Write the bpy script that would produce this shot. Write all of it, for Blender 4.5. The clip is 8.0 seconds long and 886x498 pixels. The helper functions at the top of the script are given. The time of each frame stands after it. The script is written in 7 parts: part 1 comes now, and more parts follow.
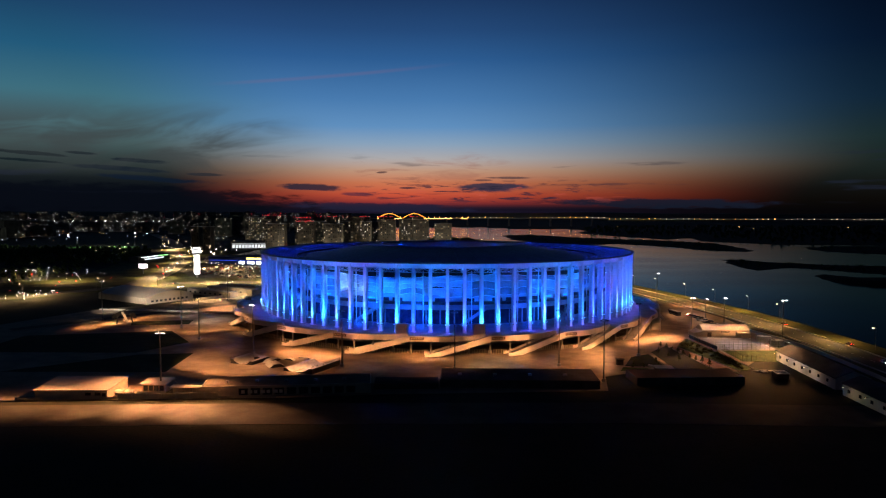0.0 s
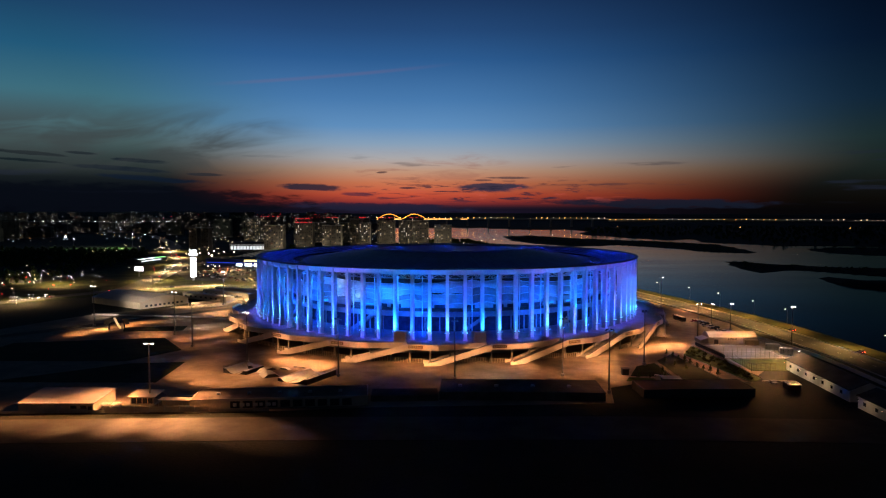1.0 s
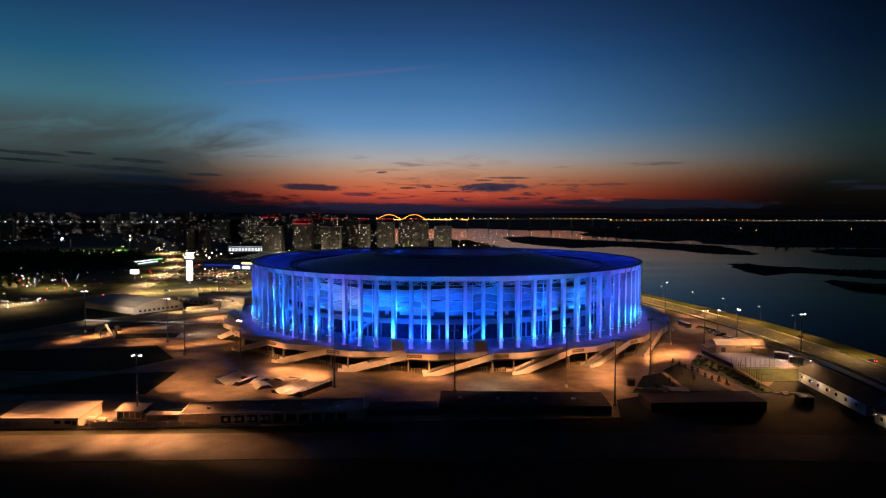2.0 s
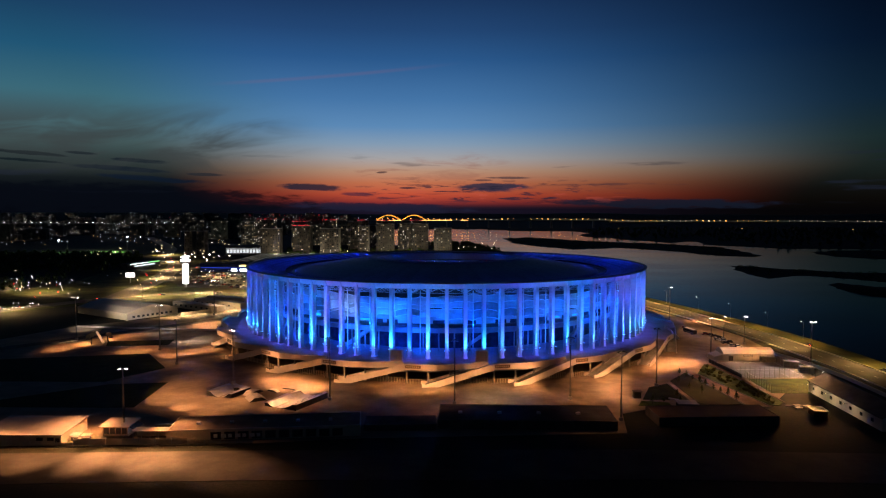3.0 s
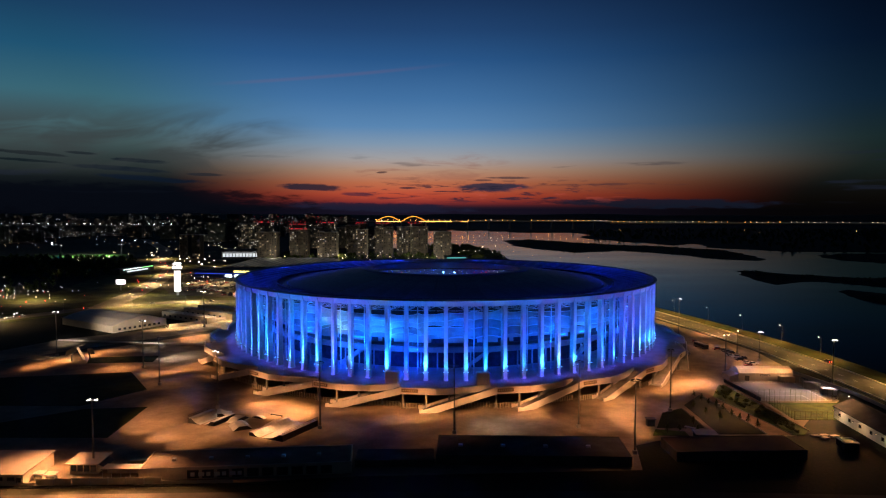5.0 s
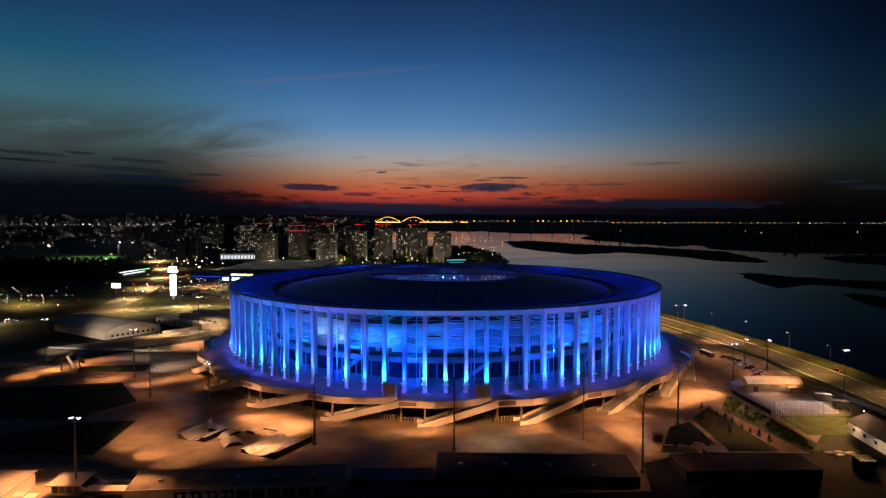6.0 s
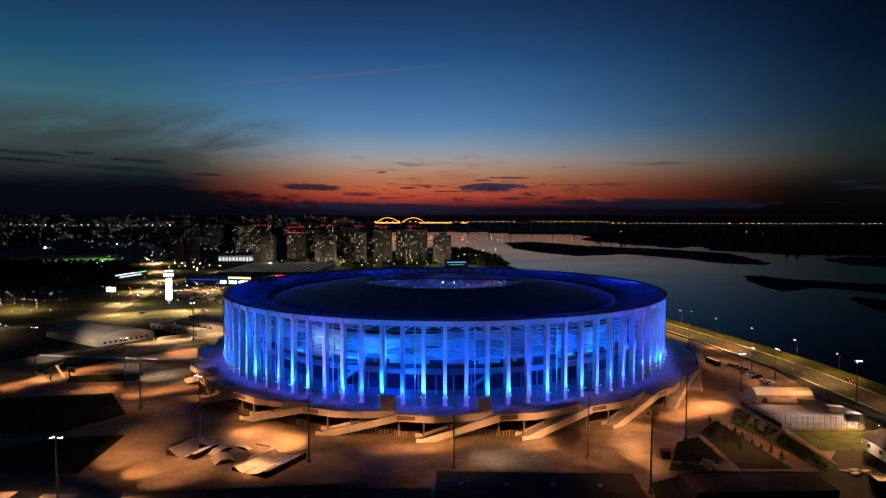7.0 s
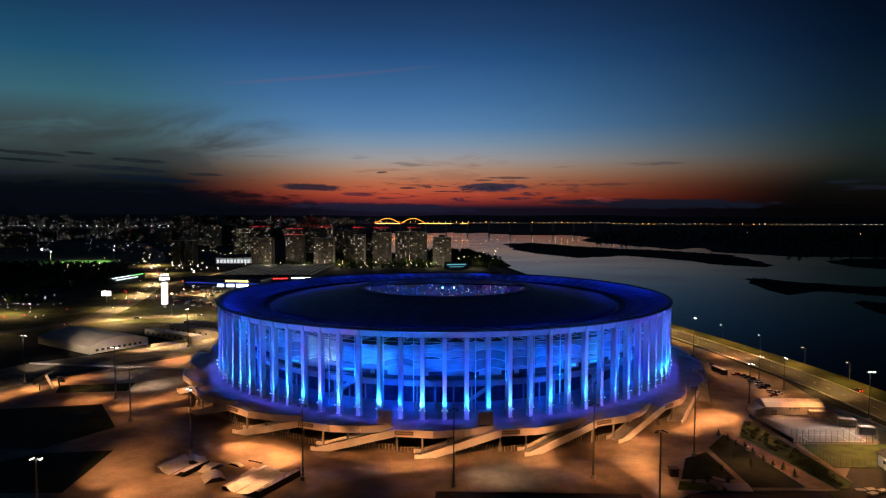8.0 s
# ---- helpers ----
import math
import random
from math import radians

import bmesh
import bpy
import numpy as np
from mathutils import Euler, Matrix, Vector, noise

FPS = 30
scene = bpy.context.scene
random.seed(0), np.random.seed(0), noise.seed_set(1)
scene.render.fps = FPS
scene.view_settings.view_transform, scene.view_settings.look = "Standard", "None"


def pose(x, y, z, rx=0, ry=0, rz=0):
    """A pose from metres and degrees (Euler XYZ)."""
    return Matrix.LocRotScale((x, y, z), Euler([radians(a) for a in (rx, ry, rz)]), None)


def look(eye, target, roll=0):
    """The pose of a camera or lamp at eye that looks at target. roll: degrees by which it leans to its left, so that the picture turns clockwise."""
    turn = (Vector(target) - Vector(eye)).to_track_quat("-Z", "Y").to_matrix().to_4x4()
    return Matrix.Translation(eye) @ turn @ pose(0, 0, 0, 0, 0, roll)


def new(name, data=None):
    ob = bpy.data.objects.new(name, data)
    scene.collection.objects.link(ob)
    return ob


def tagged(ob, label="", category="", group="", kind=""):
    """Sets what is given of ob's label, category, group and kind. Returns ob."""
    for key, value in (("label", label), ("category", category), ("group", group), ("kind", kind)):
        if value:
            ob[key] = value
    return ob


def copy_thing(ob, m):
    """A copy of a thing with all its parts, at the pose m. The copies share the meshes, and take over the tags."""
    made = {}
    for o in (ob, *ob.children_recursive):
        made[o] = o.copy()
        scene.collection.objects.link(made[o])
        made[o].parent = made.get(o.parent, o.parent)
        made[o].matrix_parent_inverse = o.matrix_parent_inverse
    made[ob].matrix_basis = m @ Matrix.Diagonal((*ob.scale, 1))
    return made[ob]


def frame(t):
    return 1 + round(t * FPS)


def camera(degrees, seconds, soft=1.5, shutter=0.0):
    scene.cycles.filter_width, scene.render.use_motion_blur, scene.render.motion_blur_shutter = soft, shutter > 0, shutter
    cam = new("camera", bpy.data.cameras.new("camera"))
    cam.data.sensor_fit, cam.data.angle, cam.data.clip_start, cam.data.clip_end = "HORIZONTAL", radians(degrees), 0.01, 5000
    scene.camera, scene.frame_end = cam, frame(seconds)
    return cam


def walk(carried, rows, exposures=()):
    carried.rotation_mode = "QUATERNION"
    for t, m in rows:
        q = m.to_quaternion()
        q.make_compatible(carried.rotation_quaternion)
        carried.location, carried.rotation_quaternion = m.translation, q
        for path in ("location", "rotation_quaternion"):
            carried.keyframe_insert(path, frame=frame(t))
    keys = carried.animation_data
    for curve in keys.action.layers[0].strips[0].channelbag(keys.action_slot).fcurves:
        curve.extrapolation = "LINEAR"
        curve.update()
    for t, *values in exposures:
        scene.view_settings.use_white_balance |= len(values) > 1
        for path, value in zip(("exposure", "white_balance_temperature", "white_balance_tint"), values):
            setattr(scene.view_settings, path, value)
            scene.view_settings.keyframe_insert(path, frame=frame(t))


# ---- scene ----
cam = camera(65.98, 8.0, 1.2)
# A drone that climbs and glides towards the stadium, its gimbal held still.
YAW, PITCH, ROLL = 0.306, -3.331, 0.088
PATH_X = (0.0, 0.48, 1.56, -0.84)
PATH_Y = (-456.12, 77.04, 5.76, -5.28)
PATH_Z = (69.36, 15.6, 7.08, -2.88)


def along(c, t):
    s = t / 8.0
    return c[0] + c[1] * s + c[2] * s * s + c[3] * s ** 3


AIM = pose(0, 0, 0, 0, 0, YAW) @ pose(0, 0, 0, 90 + PITCH) @ pose(0, 0, 0, 0, 0, ROLL)
walk(cam, [(t, Matrix.Translation((along(PATH_X, t), along(PATH_Y, t), along(PATH_Z, t))) @ AIM)
           for t in (0, 0.5, 1, 1.5, 2, 2.5, 3, 3.5, 4, 4.5, 5, 5.5, 6, 6.5, 7, 7.5, 8)],
     [(0.0, 0.24), (2.0, 0.15), (4.0, 0.05), (6.0, -0.03), (8.0, -0.08)])

# ---------------------------------------------------------------- light
AMBER = (1.0, 0.42, 0.155)
WARM = (1.0, 0.66, 0.34)
BLUE = (0.002, 0.055, 1.0)
CYAN = (0.012, 0.26, 1.0)
VIOLET = (0.050, 0.085, 1.0)
LAVENDER = (0.16, 0.13, 1.0)
K_MAST, K_COLUMN, K_BOWL = 5.0, 1.2, 1.2


def spot(name, eye, target, power, color, angle, blend=0.6, radius=0.3):
    data = bpy.data.lights.new(name, "SPOT")
    data.energy, data.color, data.spot_size, data.spot_blend, data.shadow_soft_size = power, color, radians(angle), blend, radius
    ob = new(name, data)
    ob.matrix_world = look(eye, target)
    return ob


def point(name, place, power, color, radius=0.3):
    data = bpy.data.lights.new(name, "POINT")
    data.energy, data.color, data.shadow_soft_size = power, color, radius
    ob = new(name, data)
    ob.location = place
    return ob


class Nodes:
    """A short hand for node trees."""

    def __init__(self, tree):
        self.tree = tree
        tree.nodes.clear()

    def add(self, kind, **given):
        n = self.tree.nodes.new(kind)
        for key, value in given.items():
            setattr(n, key, value)
        return n

    def link(self, a, b):
        self.tree.links.new(a, b)

    def put(self, socket, value):
        if isinstance(value, bpy.types.NodeSocket):
            self.link(value, socket)
        elif value is not None:
            socket.default_value = value

    def math(self, op, a, b=None, c=None, clamp=False):
        n = self.add("ShaderNodeMath", operation=op, use_clamp=clamp)
        for i, v in enumerate((a, b, c)):
            self.put(n.inputs[i], v)
        return n.outputs[0]

    def mix(self, f, a, b, blend="MIX"):
        n = self.add("ShaderNodeMix", data_type="RGBA", blend_type=blend)
        self.put(n.inputs[0], f)
        self.put(n.inputs[6], a if isinstance(a, bpy.types.NodeSocket) else (*a, 1))
        self.put(n.inputs[7], b if isinstance(b, bpy.types.NodeSocket) else (*b, 1))
        return n.outputs[2]

    def ramp(self, f, stops, interp="LINEAR"):
        n = self.add("ShaderNodeValToRGB")
        self.put(n.inputs[0], f)
        r = n.color_ramp
        r.interpolation = interp
        while len(r.elements) < len(stops):
            r.elements.new(0.5)
        for e, (p, c) in zip(r.elements, stops):
            e.position, e.color = p, (*c, 1) if len(c) == 3 else c
        return n.outputs[0]

    def smooth(self, f, lo, hi, a=0.0, b=1.0):
        n = self.add("ShaderNodeMapRange", interpolation_type="SMOOTHSTEP")
        for i, v in enumerate((f, lo, hi, a, b)):
            self.put(n.inputs[i], v)
        return n.outputs[0]

    def noise(self, vec, scale, detail=3.0, rough=0.5, distort=0.0):
        n = self.add("ShaderNodeTexNoise")
        if vec is not None:
            self.link(vec, n.inputs["Vector"])
        n.inputs["Scale"].default_value, n.inputs["Detail"].default_value = scale, detail
        n.inputs["Roughness"].default_value, n.inputs["Distortion"].default_value = rough, distort
        return n.outputs[0]

    def scaled(self, vec, s):
        n = self.add("ShaderNodeMapping")
        self.link(vec, n.inputs[0])
        n.inputs["Scale"].default_value = s
        return n.outputs[0]

    def combine(self, x, y, z=0.0):
        n = self.add("ShaderNodeCombineXYZ")
        for i, v in enumerate((x, y, z)):
            self.put(n.inputs[i], v)
        return n.outputs[0]


def make_sky():
    """The sky after sunset: a red band over the horizon under a blue that darkens upwards and away from the glow."""
    world = bpy.data.worlds.new("dusk_sky")
    scene.world = world
    world.use_nodes = True
    g = Nodes(world.node_tree)
    d = g.add("ShaderNodeTexCoord").outputs["Generated"]
    sep = g.add("ShaderNodeSeparateXYZ")
    g.link(d, sep.inputs[0])
    x, y, z = sep.outputs
    el = g.math("MULTIPLY", g.math("ARCSINE", z), 57.29578)
    az = g.math("MULTIPLY", g.math("ARCTAN2", x, y), 57.29578)
    e = g.math("DIVIDE", el, 40.0, clamp=True)
    glow = g.ramp(e, [(0.0, (0.010, 0.007, 0.018)), (0.006, (0.034, 0.012, 0.022)), (0.014, (0.25, 0.030, 0.028)), (0.030, (0.52, 0.075, 0.036)),
                      (0.055, (0.51, 0.155, 0.072)), (0.080, (0.45, 0.265, 0.175)), (0.105, (0.35, 0.335, 0.34)), (0.135, (0.21, 0.305, 0.42)),
                      (0.17, (0.10, 0.235, 0.44)), (0.225, (0.055, 0.165, 0.36)), (0.305, (0.022, 0.090, 0.240)), (0.36, (0.015, 0.056, 0.160)), (0.42, (0.010, 0.035, 0.105)), (1.0, (0.004, 0.010, 0.035))])
    side = g.ramp(e, [(0.0, (0.0015, 0.0012, 0.0015)), (0.02, (0.003, 0.0025, 0.002)), (0.04, (0.0045, 0.0045, 0.004)), (0.08, (0.009, 0.0145, 0.013)),
                      (0.13, (0.009, 0.021, 0.022)), (0.20, (0.004, 0.0145, 0.030)), (0.30, (0.0014, 0.0058, 0.018)), (0.42, (0.0006, 0.0022, 0.007)),
                      (0.65, (0.0005, 0.0014, 0.004)), (1.0, (0.0006, 0.0015, 0.006))])
    left = g.ramp(e, [(0.0, (0.0012, 0.0018, 0.004)), (0.035, (0.002, 0.003, 0.006)), (0.058, (0.007, 0.010, 0.012)), (0.078, (0.018, 0.026, 0.026)), (0.10, (0.030, 0.045, 0.045)),
                      (0.125, (0.050, 0.085, 0.088)), (0.16, (0.058, 0.125, 0.145)), (0.21, (0.042, 0.135, 0.180)), (0.29, (0.014, 0.085, 0.165)),
                      (0.36, (0.010, 0.050, 0.115)), (0.42, (0.008, 0.031, 0.080)), (0.65, (0.003, 0.010, 0.030)), (1.0, (0.002, 0.005, 0.018))])
    # the glow fades to both sides, further up more slowly
    right_f = g.smooth(g.math("ADD", g.math("SUBTRACT", az, g.math("MULTIPLY", e, 3.0)), g.smooth(el, 1.0, 4.0, 5.0, 0.0)), -3.0, 33.0, 0.0, 1.0)
    left_f = g.smooth(g.math("SUBTRACT", g.math("MULTIPLY", az, -1.0), g.math("MULTIPLY", e, 34.0)), 2.0, 21.0, 0.0, 1.0)
    col = g.mix(right_f, glow, side)
    col = g.mix(left_f, col, left)
    away = g.smooth(g.math("ABSOLUTE", az), 34.0, 90.0, 0.0, 1.0)
    col = g.mix(away, col, side)
    # long dark clouds close over the horizon
    bars = g.noise(g.combine(g.math("MULTIPLY", az, 0.11), g.math("MULTIPLY", el, 1.25), 3.1), 1.0, 4.0, 0.55)
    low = g.math("MULTIPLY", g.smooth(el, 0.3, 1.4), g.smooth(el, 3.0, 5.4, 1.0, 0.0))
    bar_f = g.math("MULTIPLY", g.smooth(bars, 0.60, 0.70), low)
    col = g.mix(g.math("MULTIPLY", bar_f, 0.5), col, (0.012, 0.016, 0.030))

    def streak(a, b, half_a, half_b, dark, tone, warp=0.0):
        """One cloud: a soft lens-shaped bar at azimuth a and height b."""
        w = g.noise(g.combine(g.math("MULTIPLY", az, 0.5), g.math("MULTIPLY", el, 2.2), a), 1.0, 4.0, 0.6)
        u = g.math("DIVIDE", g.math("SUBTRACT", az, a), half_a)
        v = g.math("DIVIDE", g.math("SUBTRACT", g.math("SUBTRACT", el, b), g.math("MULTIPLY", g.math("SUBTRACT", az, a), warp)), half_b)
        q = g.math("ADD", g.math("MULTIPLY", u, u), g.math("MULTIPLY", v, v))
        q = g.math("ADD", q, g.math("MULTIPLY", g.math("SUBTRACT", w, 0.5), 2.6))
        return g.mix(g.math("MULTIPLY", g.smooth(q, 0.35, 1.15, 1.0, 0.0), dark), col, tone)

    col = streak(4.0, 1.82, 3.3, 0.38, 0.93, (0.014, 0.022, 0.048))
    col = streak(4.9, 2.62, 2.1, 0.11, 0.75, (0.04, 0.03, 0.04))
    col = streak(3.0, 2.42, 0.9, 0.10, 0.7, (0.05, 0.03, 0.04))
    col = streak(-5.4, 3.05, 0.55, 0.10, 0.8, (0.06, 0.03, 0.035), 0.05)
    col = streak(-3.3, 1.78, 0.75, 0.08, 0.85, (0.03, 0.018, 0.03))
    col = streak(-11.2, 1.80, 2.9, 0.30, 0.9, (0.008, 0.014, 0.030), -0.03)
    col = streak(-7.5, 1.25, 1.3, 0.16, 0.7, (0.04, 0.016, 0.04), -0.02)
    col = streak(-19.6, 2.72, 1.6, 0.14, 0.8, (0.014, 0.016, 0.022), -0.03)
    col = streak(17.0, 0.50, 9.5, 0.42, 0.93, (0.006, 0.009, 0.019), -0.012)
    col = streak(-5.5, 0.15, 8.5, 0.42, 0.9, (0.012, 0.012, 0.030), -0.03)
    # torn small clouds in the red band
    torn = g.noise(g.combine(g.math("MULTIPLY", az, 0.42), g.math("MULTIPLY", el, 3.6), 9.3), 1.0, 5.0, 0.62, 0.4)
    where = g.math("MULTIPLY", g.math("MULTIPLY", g.smooth(el, 0.3, 0.9), g.smooth(el, 1.6, 2.9, 1.0, 0.0)), g.smooth(g.math("ABSOLUTE", g.math("SUBTRACT", az, 3.0)), 14.0, 5.0))
    col = g.mix(g.math("MULTIPLY", g.math("MULTIPLY", g.smooth(torn, 0.53, 0.62), where), 0.85), col, (0.014, 0.015, 0.032))
    col = g.mix(g.math("MULTIPLY", g.math("MULTIPLY", g.smooth(torn, 0.42, 0.30), where), 0.5), col, (0.50, 0.085, 0.060))
    col = streak(-23.2, 2.30, 4.2, 0.24, 0.88, (0.004, 0.009, 0.020), -0.06)
    col = streak(-25.6, 3.05, 3.4, 0.20, 0.85, (0.004, 0.009, 0.018), -0.06)
    col = streak(-31.5, 3.45, 2.2, 0.12, 0.85, (0.003, 0.008, 0.012), -0.05)
    col = streak(-24.2, 3.68, 2.1, 0.17, 0.9, (0.003, 0.009, 0.017), -0.05)
    col = streak(-28.0, 4.10, 1.1, 0.11, 0.9, (0.003, 0.009, 0.015), -0.05)
    col = streak(-31.6, 4.00, 2.5, 0.15, 0.9, (0.003, 0.008, 0.012), -0.06)
    col = streak(-26.0, 0.7, 15.0, 1.3, 0.85, (0.002, 0.003, 0.006), -0.02)
    # thin veils on the left, drawn out upwards
    along_veil = g.math("ADD", g.math("MULTIPLY", az, 0.10), g.math("MULTIPLY", el, 0.06))
    across_veil = g.math("SUBTRACT", g.math("MULTIPLY", el, 0.40), g.math("MULTIPLY", az, 0.085))
    veil = g.noise(g.combine(along_veil, across_veil, 7.7), 1.0, 4.0, 0.55, 0.7)
    where = g.math("MULTIPLY", g.math("MULTIPLY", g.smooth(el, 2.2, 4.0), g.smooth(el, 5.5, 9.0, 1.0, 0.0)), g.smooth(az, -9.0, -18.0))
    col = g.mix(g.math("MULTIPLY", g.math("MULTIPLY", g.smooth(veil, 0.38, 0.62), where), 0.70), col, (0.038, 0.044, 0.046))
    rose = g.noise(g.combine(g.math("MULTIPLY", az, 0.20), g.math("MULTIPLY", el, 1.1), 1.7), 1.0, 5.0, 0.65, 0.6)
    where = g.math("MULTIPLY", g.math("MULTIPLY", g.smooth(el, 1.6, 3.0), g.smooth(el, 3.8, 5.2, 1.0, 0.0)), g.smooth(g.math("ABSOLUTE", g.math("ADD", az, 3.0)), 12.0, 3.0))
    col = g.mix(g.math("MULTIPLY", g.math("MULTIPLY", g.smooth(rose, 0.50, 0.68), where), 0.45), col, (0.26, 0.10, 0.075))
    # one old vapour trail
    t = g.math("SUBTRACT", el, g.math("ADD", g.math("MULTIPLY", g.math("ADD", az, 18.5), 0.110), 9.75))
    line = g.math("MULTIPLY", g.smooth(g.math("ABSOLUTE", t), 0.02, 0.22, 1.0, 0.0), g.math("MULTIPLY", g.smooth(az, -20.0, -14.0), g.smooth(az, -7.0, 2.0, 1.0, 0.0)))
    col = g.mix(g.math("MULTIPLY", line, 0.20), col, (0.19, 0.10, 0.16))
    bg = g.add("ShaderNodeBackground")
    g.link(col, bg.inputs[0])
    bg.inputs[1].default_value = 1.0
    g.link(bg.outputs[0], g.add("ShaderNodeOutputWorld").inputs[0])


make_sky()


# ---------------------------------------------------------------- materials
def material(name, color, rough=0.6, metal=0.0, second=None, scale=0.4, fine=6.0, bump=0.15, spread=0.15, each=0.0, emit=None, power=0.0, translucent=0.0, streaks=False):
    """Base colour varied at two scales, with fine relief. each: how much one piece differs from the next."""
    m = bpy.data.materials.new(name)
    m.use_nodes = True
    g = Nodes(m.node_tree)
    at = g.add("ShaderNodeTexCoord").outputs["Object"]
    if streaks:
        at = g.scaled(at, (1.0, 1.0, 0.15))
    big, small = g.noise(at, scale, 4.0, 0.6), g.noise(at, fine, 3.0, 0.6)
    dark = tuple(c * (1 - 1.6 * spread) for c in color)
    light = second or tuple(min(1.0, c * (1 + spread)) for c in color)
    col = g.mix(g.smooth(big, 0.3, 0.7), dark, light)
    col = g.mix(g.math("MULTIPLY", g.smooth(small, 0.35, 0.7), 0.5), col, tuple(c * (1 - spread) for c in color))
    if each:
        rnd = g.add("ShaderNodeObjectInfo").outputs["Random"]
        col = g.mix(g.math("MULTIPLY", rnd, each), col, tuple(c * 0.35 for c in color))
    p = g.add("ShaderNodeBsdfPrincipled")
    g.link(col, p.inputs["Base Color"])
    p.inputs["Metallic"].default_value = metal
    if rough > 0.79:
        p.inputs["Specular IOR Level"].default_value = 0.08
    g.link(g.math("ADD", g.math("MULTIPLY", small, 0.25), max(0.02, rough - 0.12)), p.inputs["Roughness"])
    if bump:
        b = g.add("ShaderNodeBump")
        b.inputs["Strength"].default_value, b.inputs["Distance"].default_value = bump, 0.05
        g.link(small, b.inputs["Height"])
        g.link(b.outputs[0], p.inputs["Normal"])
    if emit:
        p.inputs["Emission Color"].default_value, p.inputs["Emission Strength"].default_value = (*emit, 1), power
    out = g.add("ShaderNodeOutputMaterial")
    if translucent:
        tr, mx = g.add("ShaderNodeBsdfTranslucent"), g.add("ShaderNodeMixShader")
        g.link(col, tr.inputs[0])
        mx.inputs[0].default_value = translucent
        g.link(p.outputs[0], mx.inputs[1])
        g.link(tr.outputs[0], mx.inputs[2])
        g.link(mx.outputs[0], out.inputs[0])
    else:
        g.link(p.outputs[0], out.inputs[0])
    return m


def lamp_material(name, color, power, sampled=False):
    """A glowing lens or lit window."""
    m = bpy.data.materials.new(name)
    m.use_nodes = True
    g = Nodes(m.node_tree)
    e = g.add("ShaderNodeEmission")
    e.inputs[0].default_value, e.inputs[1].default_value = (*color, 1), power
    g.link(e.outputs[0], g.add("ShaderNodeOutputMaterial").inputs[0])
    if not sampled:
        m.cycles.emission_sampling = "NONE"
    return m


def ground_material():
    """Earth and worn grass far out, paving near the stadium."""
    m = bpy.data.materials.new("earth_and_grass")
    m.use_nodes = True
    g = Nodes(m.node_tree)
    at = g.add("ShaderNodeTexCoord").outputs["Object"]
    big, mid, small = g.noise(at, 0.008, 4.0, 0.6), g.noise(at, 0.07, 4.0, 0.6), g.noise(at, 0.9, 3.0, 0.6)
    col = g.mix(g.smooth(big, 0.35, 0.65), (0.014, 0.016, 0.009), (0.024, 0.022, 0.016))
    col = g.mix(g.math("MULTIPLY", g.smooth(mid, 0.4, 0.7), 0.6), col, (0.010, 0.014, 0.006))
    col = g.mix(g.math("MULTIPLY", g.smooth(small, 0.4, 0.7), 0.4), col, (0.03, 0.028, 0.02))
    p = g.add("ShaderNodeBsdfPrincipled")
    g.link(col, p.inputs["Base Color"])
    p.inputs["Roughness"].default_value = 0.95
    p.inputs["Specular IOR Level"].default_value = 0.1
    b = g.add("ShaderNodeBump")
    b.inputs["Strength"].default_value, b.inputs["Distance"].default_value = 0.5, 0.3
    g.link(small, b.inputs["Height"])
    g.link(b.outputs[0], p.inputs["Normal"])
    g.link(p.outputs[0], g.add("ShaderNodeOutputMaterial").inputs[0])
    return m


def water_material():
    m = bpy.data.materials.new("river_water")
    m.use_nodes = True
    g = Nodes(m.node_tree)
    at = g.add("ShaderNodeTexCoord").outputs["Object"]
    a = g.noise(g.scaled(at, (0.05, 0.16, 0.1)), 1.0, 4.0, 0.55)
    c = g.noise(g.scaled(at, (0.004, 0.010, 0.01)), 1.0, 3.0, 0.5)
    p = g.add("ShaderNodeBsdfPrincipled")
    p.inputs["Base Color"].default_value = (0.0015, 0.002, 0.003, 1)
    g.link(g.smooth(c, 0.35, 0.65, 0.07, 0.13), p.inputs["Roughness"])
    p.inputs["IOR"].default_value = 1.18
    p.inputs["Specular IOR Level"].default_value = 0.20
    p.inputs["Specular Tint"].default_value = (1.0, 0.84, 0.68, 1)
    b = g.add("ShaderNodeBump")
    b.inputs["Strength"].default_value, b.inputs["Distance"].default_value = 0.07, 0.5
    g.link(a, b.inputs["Height"])
    g.link(b.outputs[0], p.inputs["Normal"])
    g.link(p.outputs[0], g.add("ShaderNodeOutputMaterial").inputs[0])
    return m


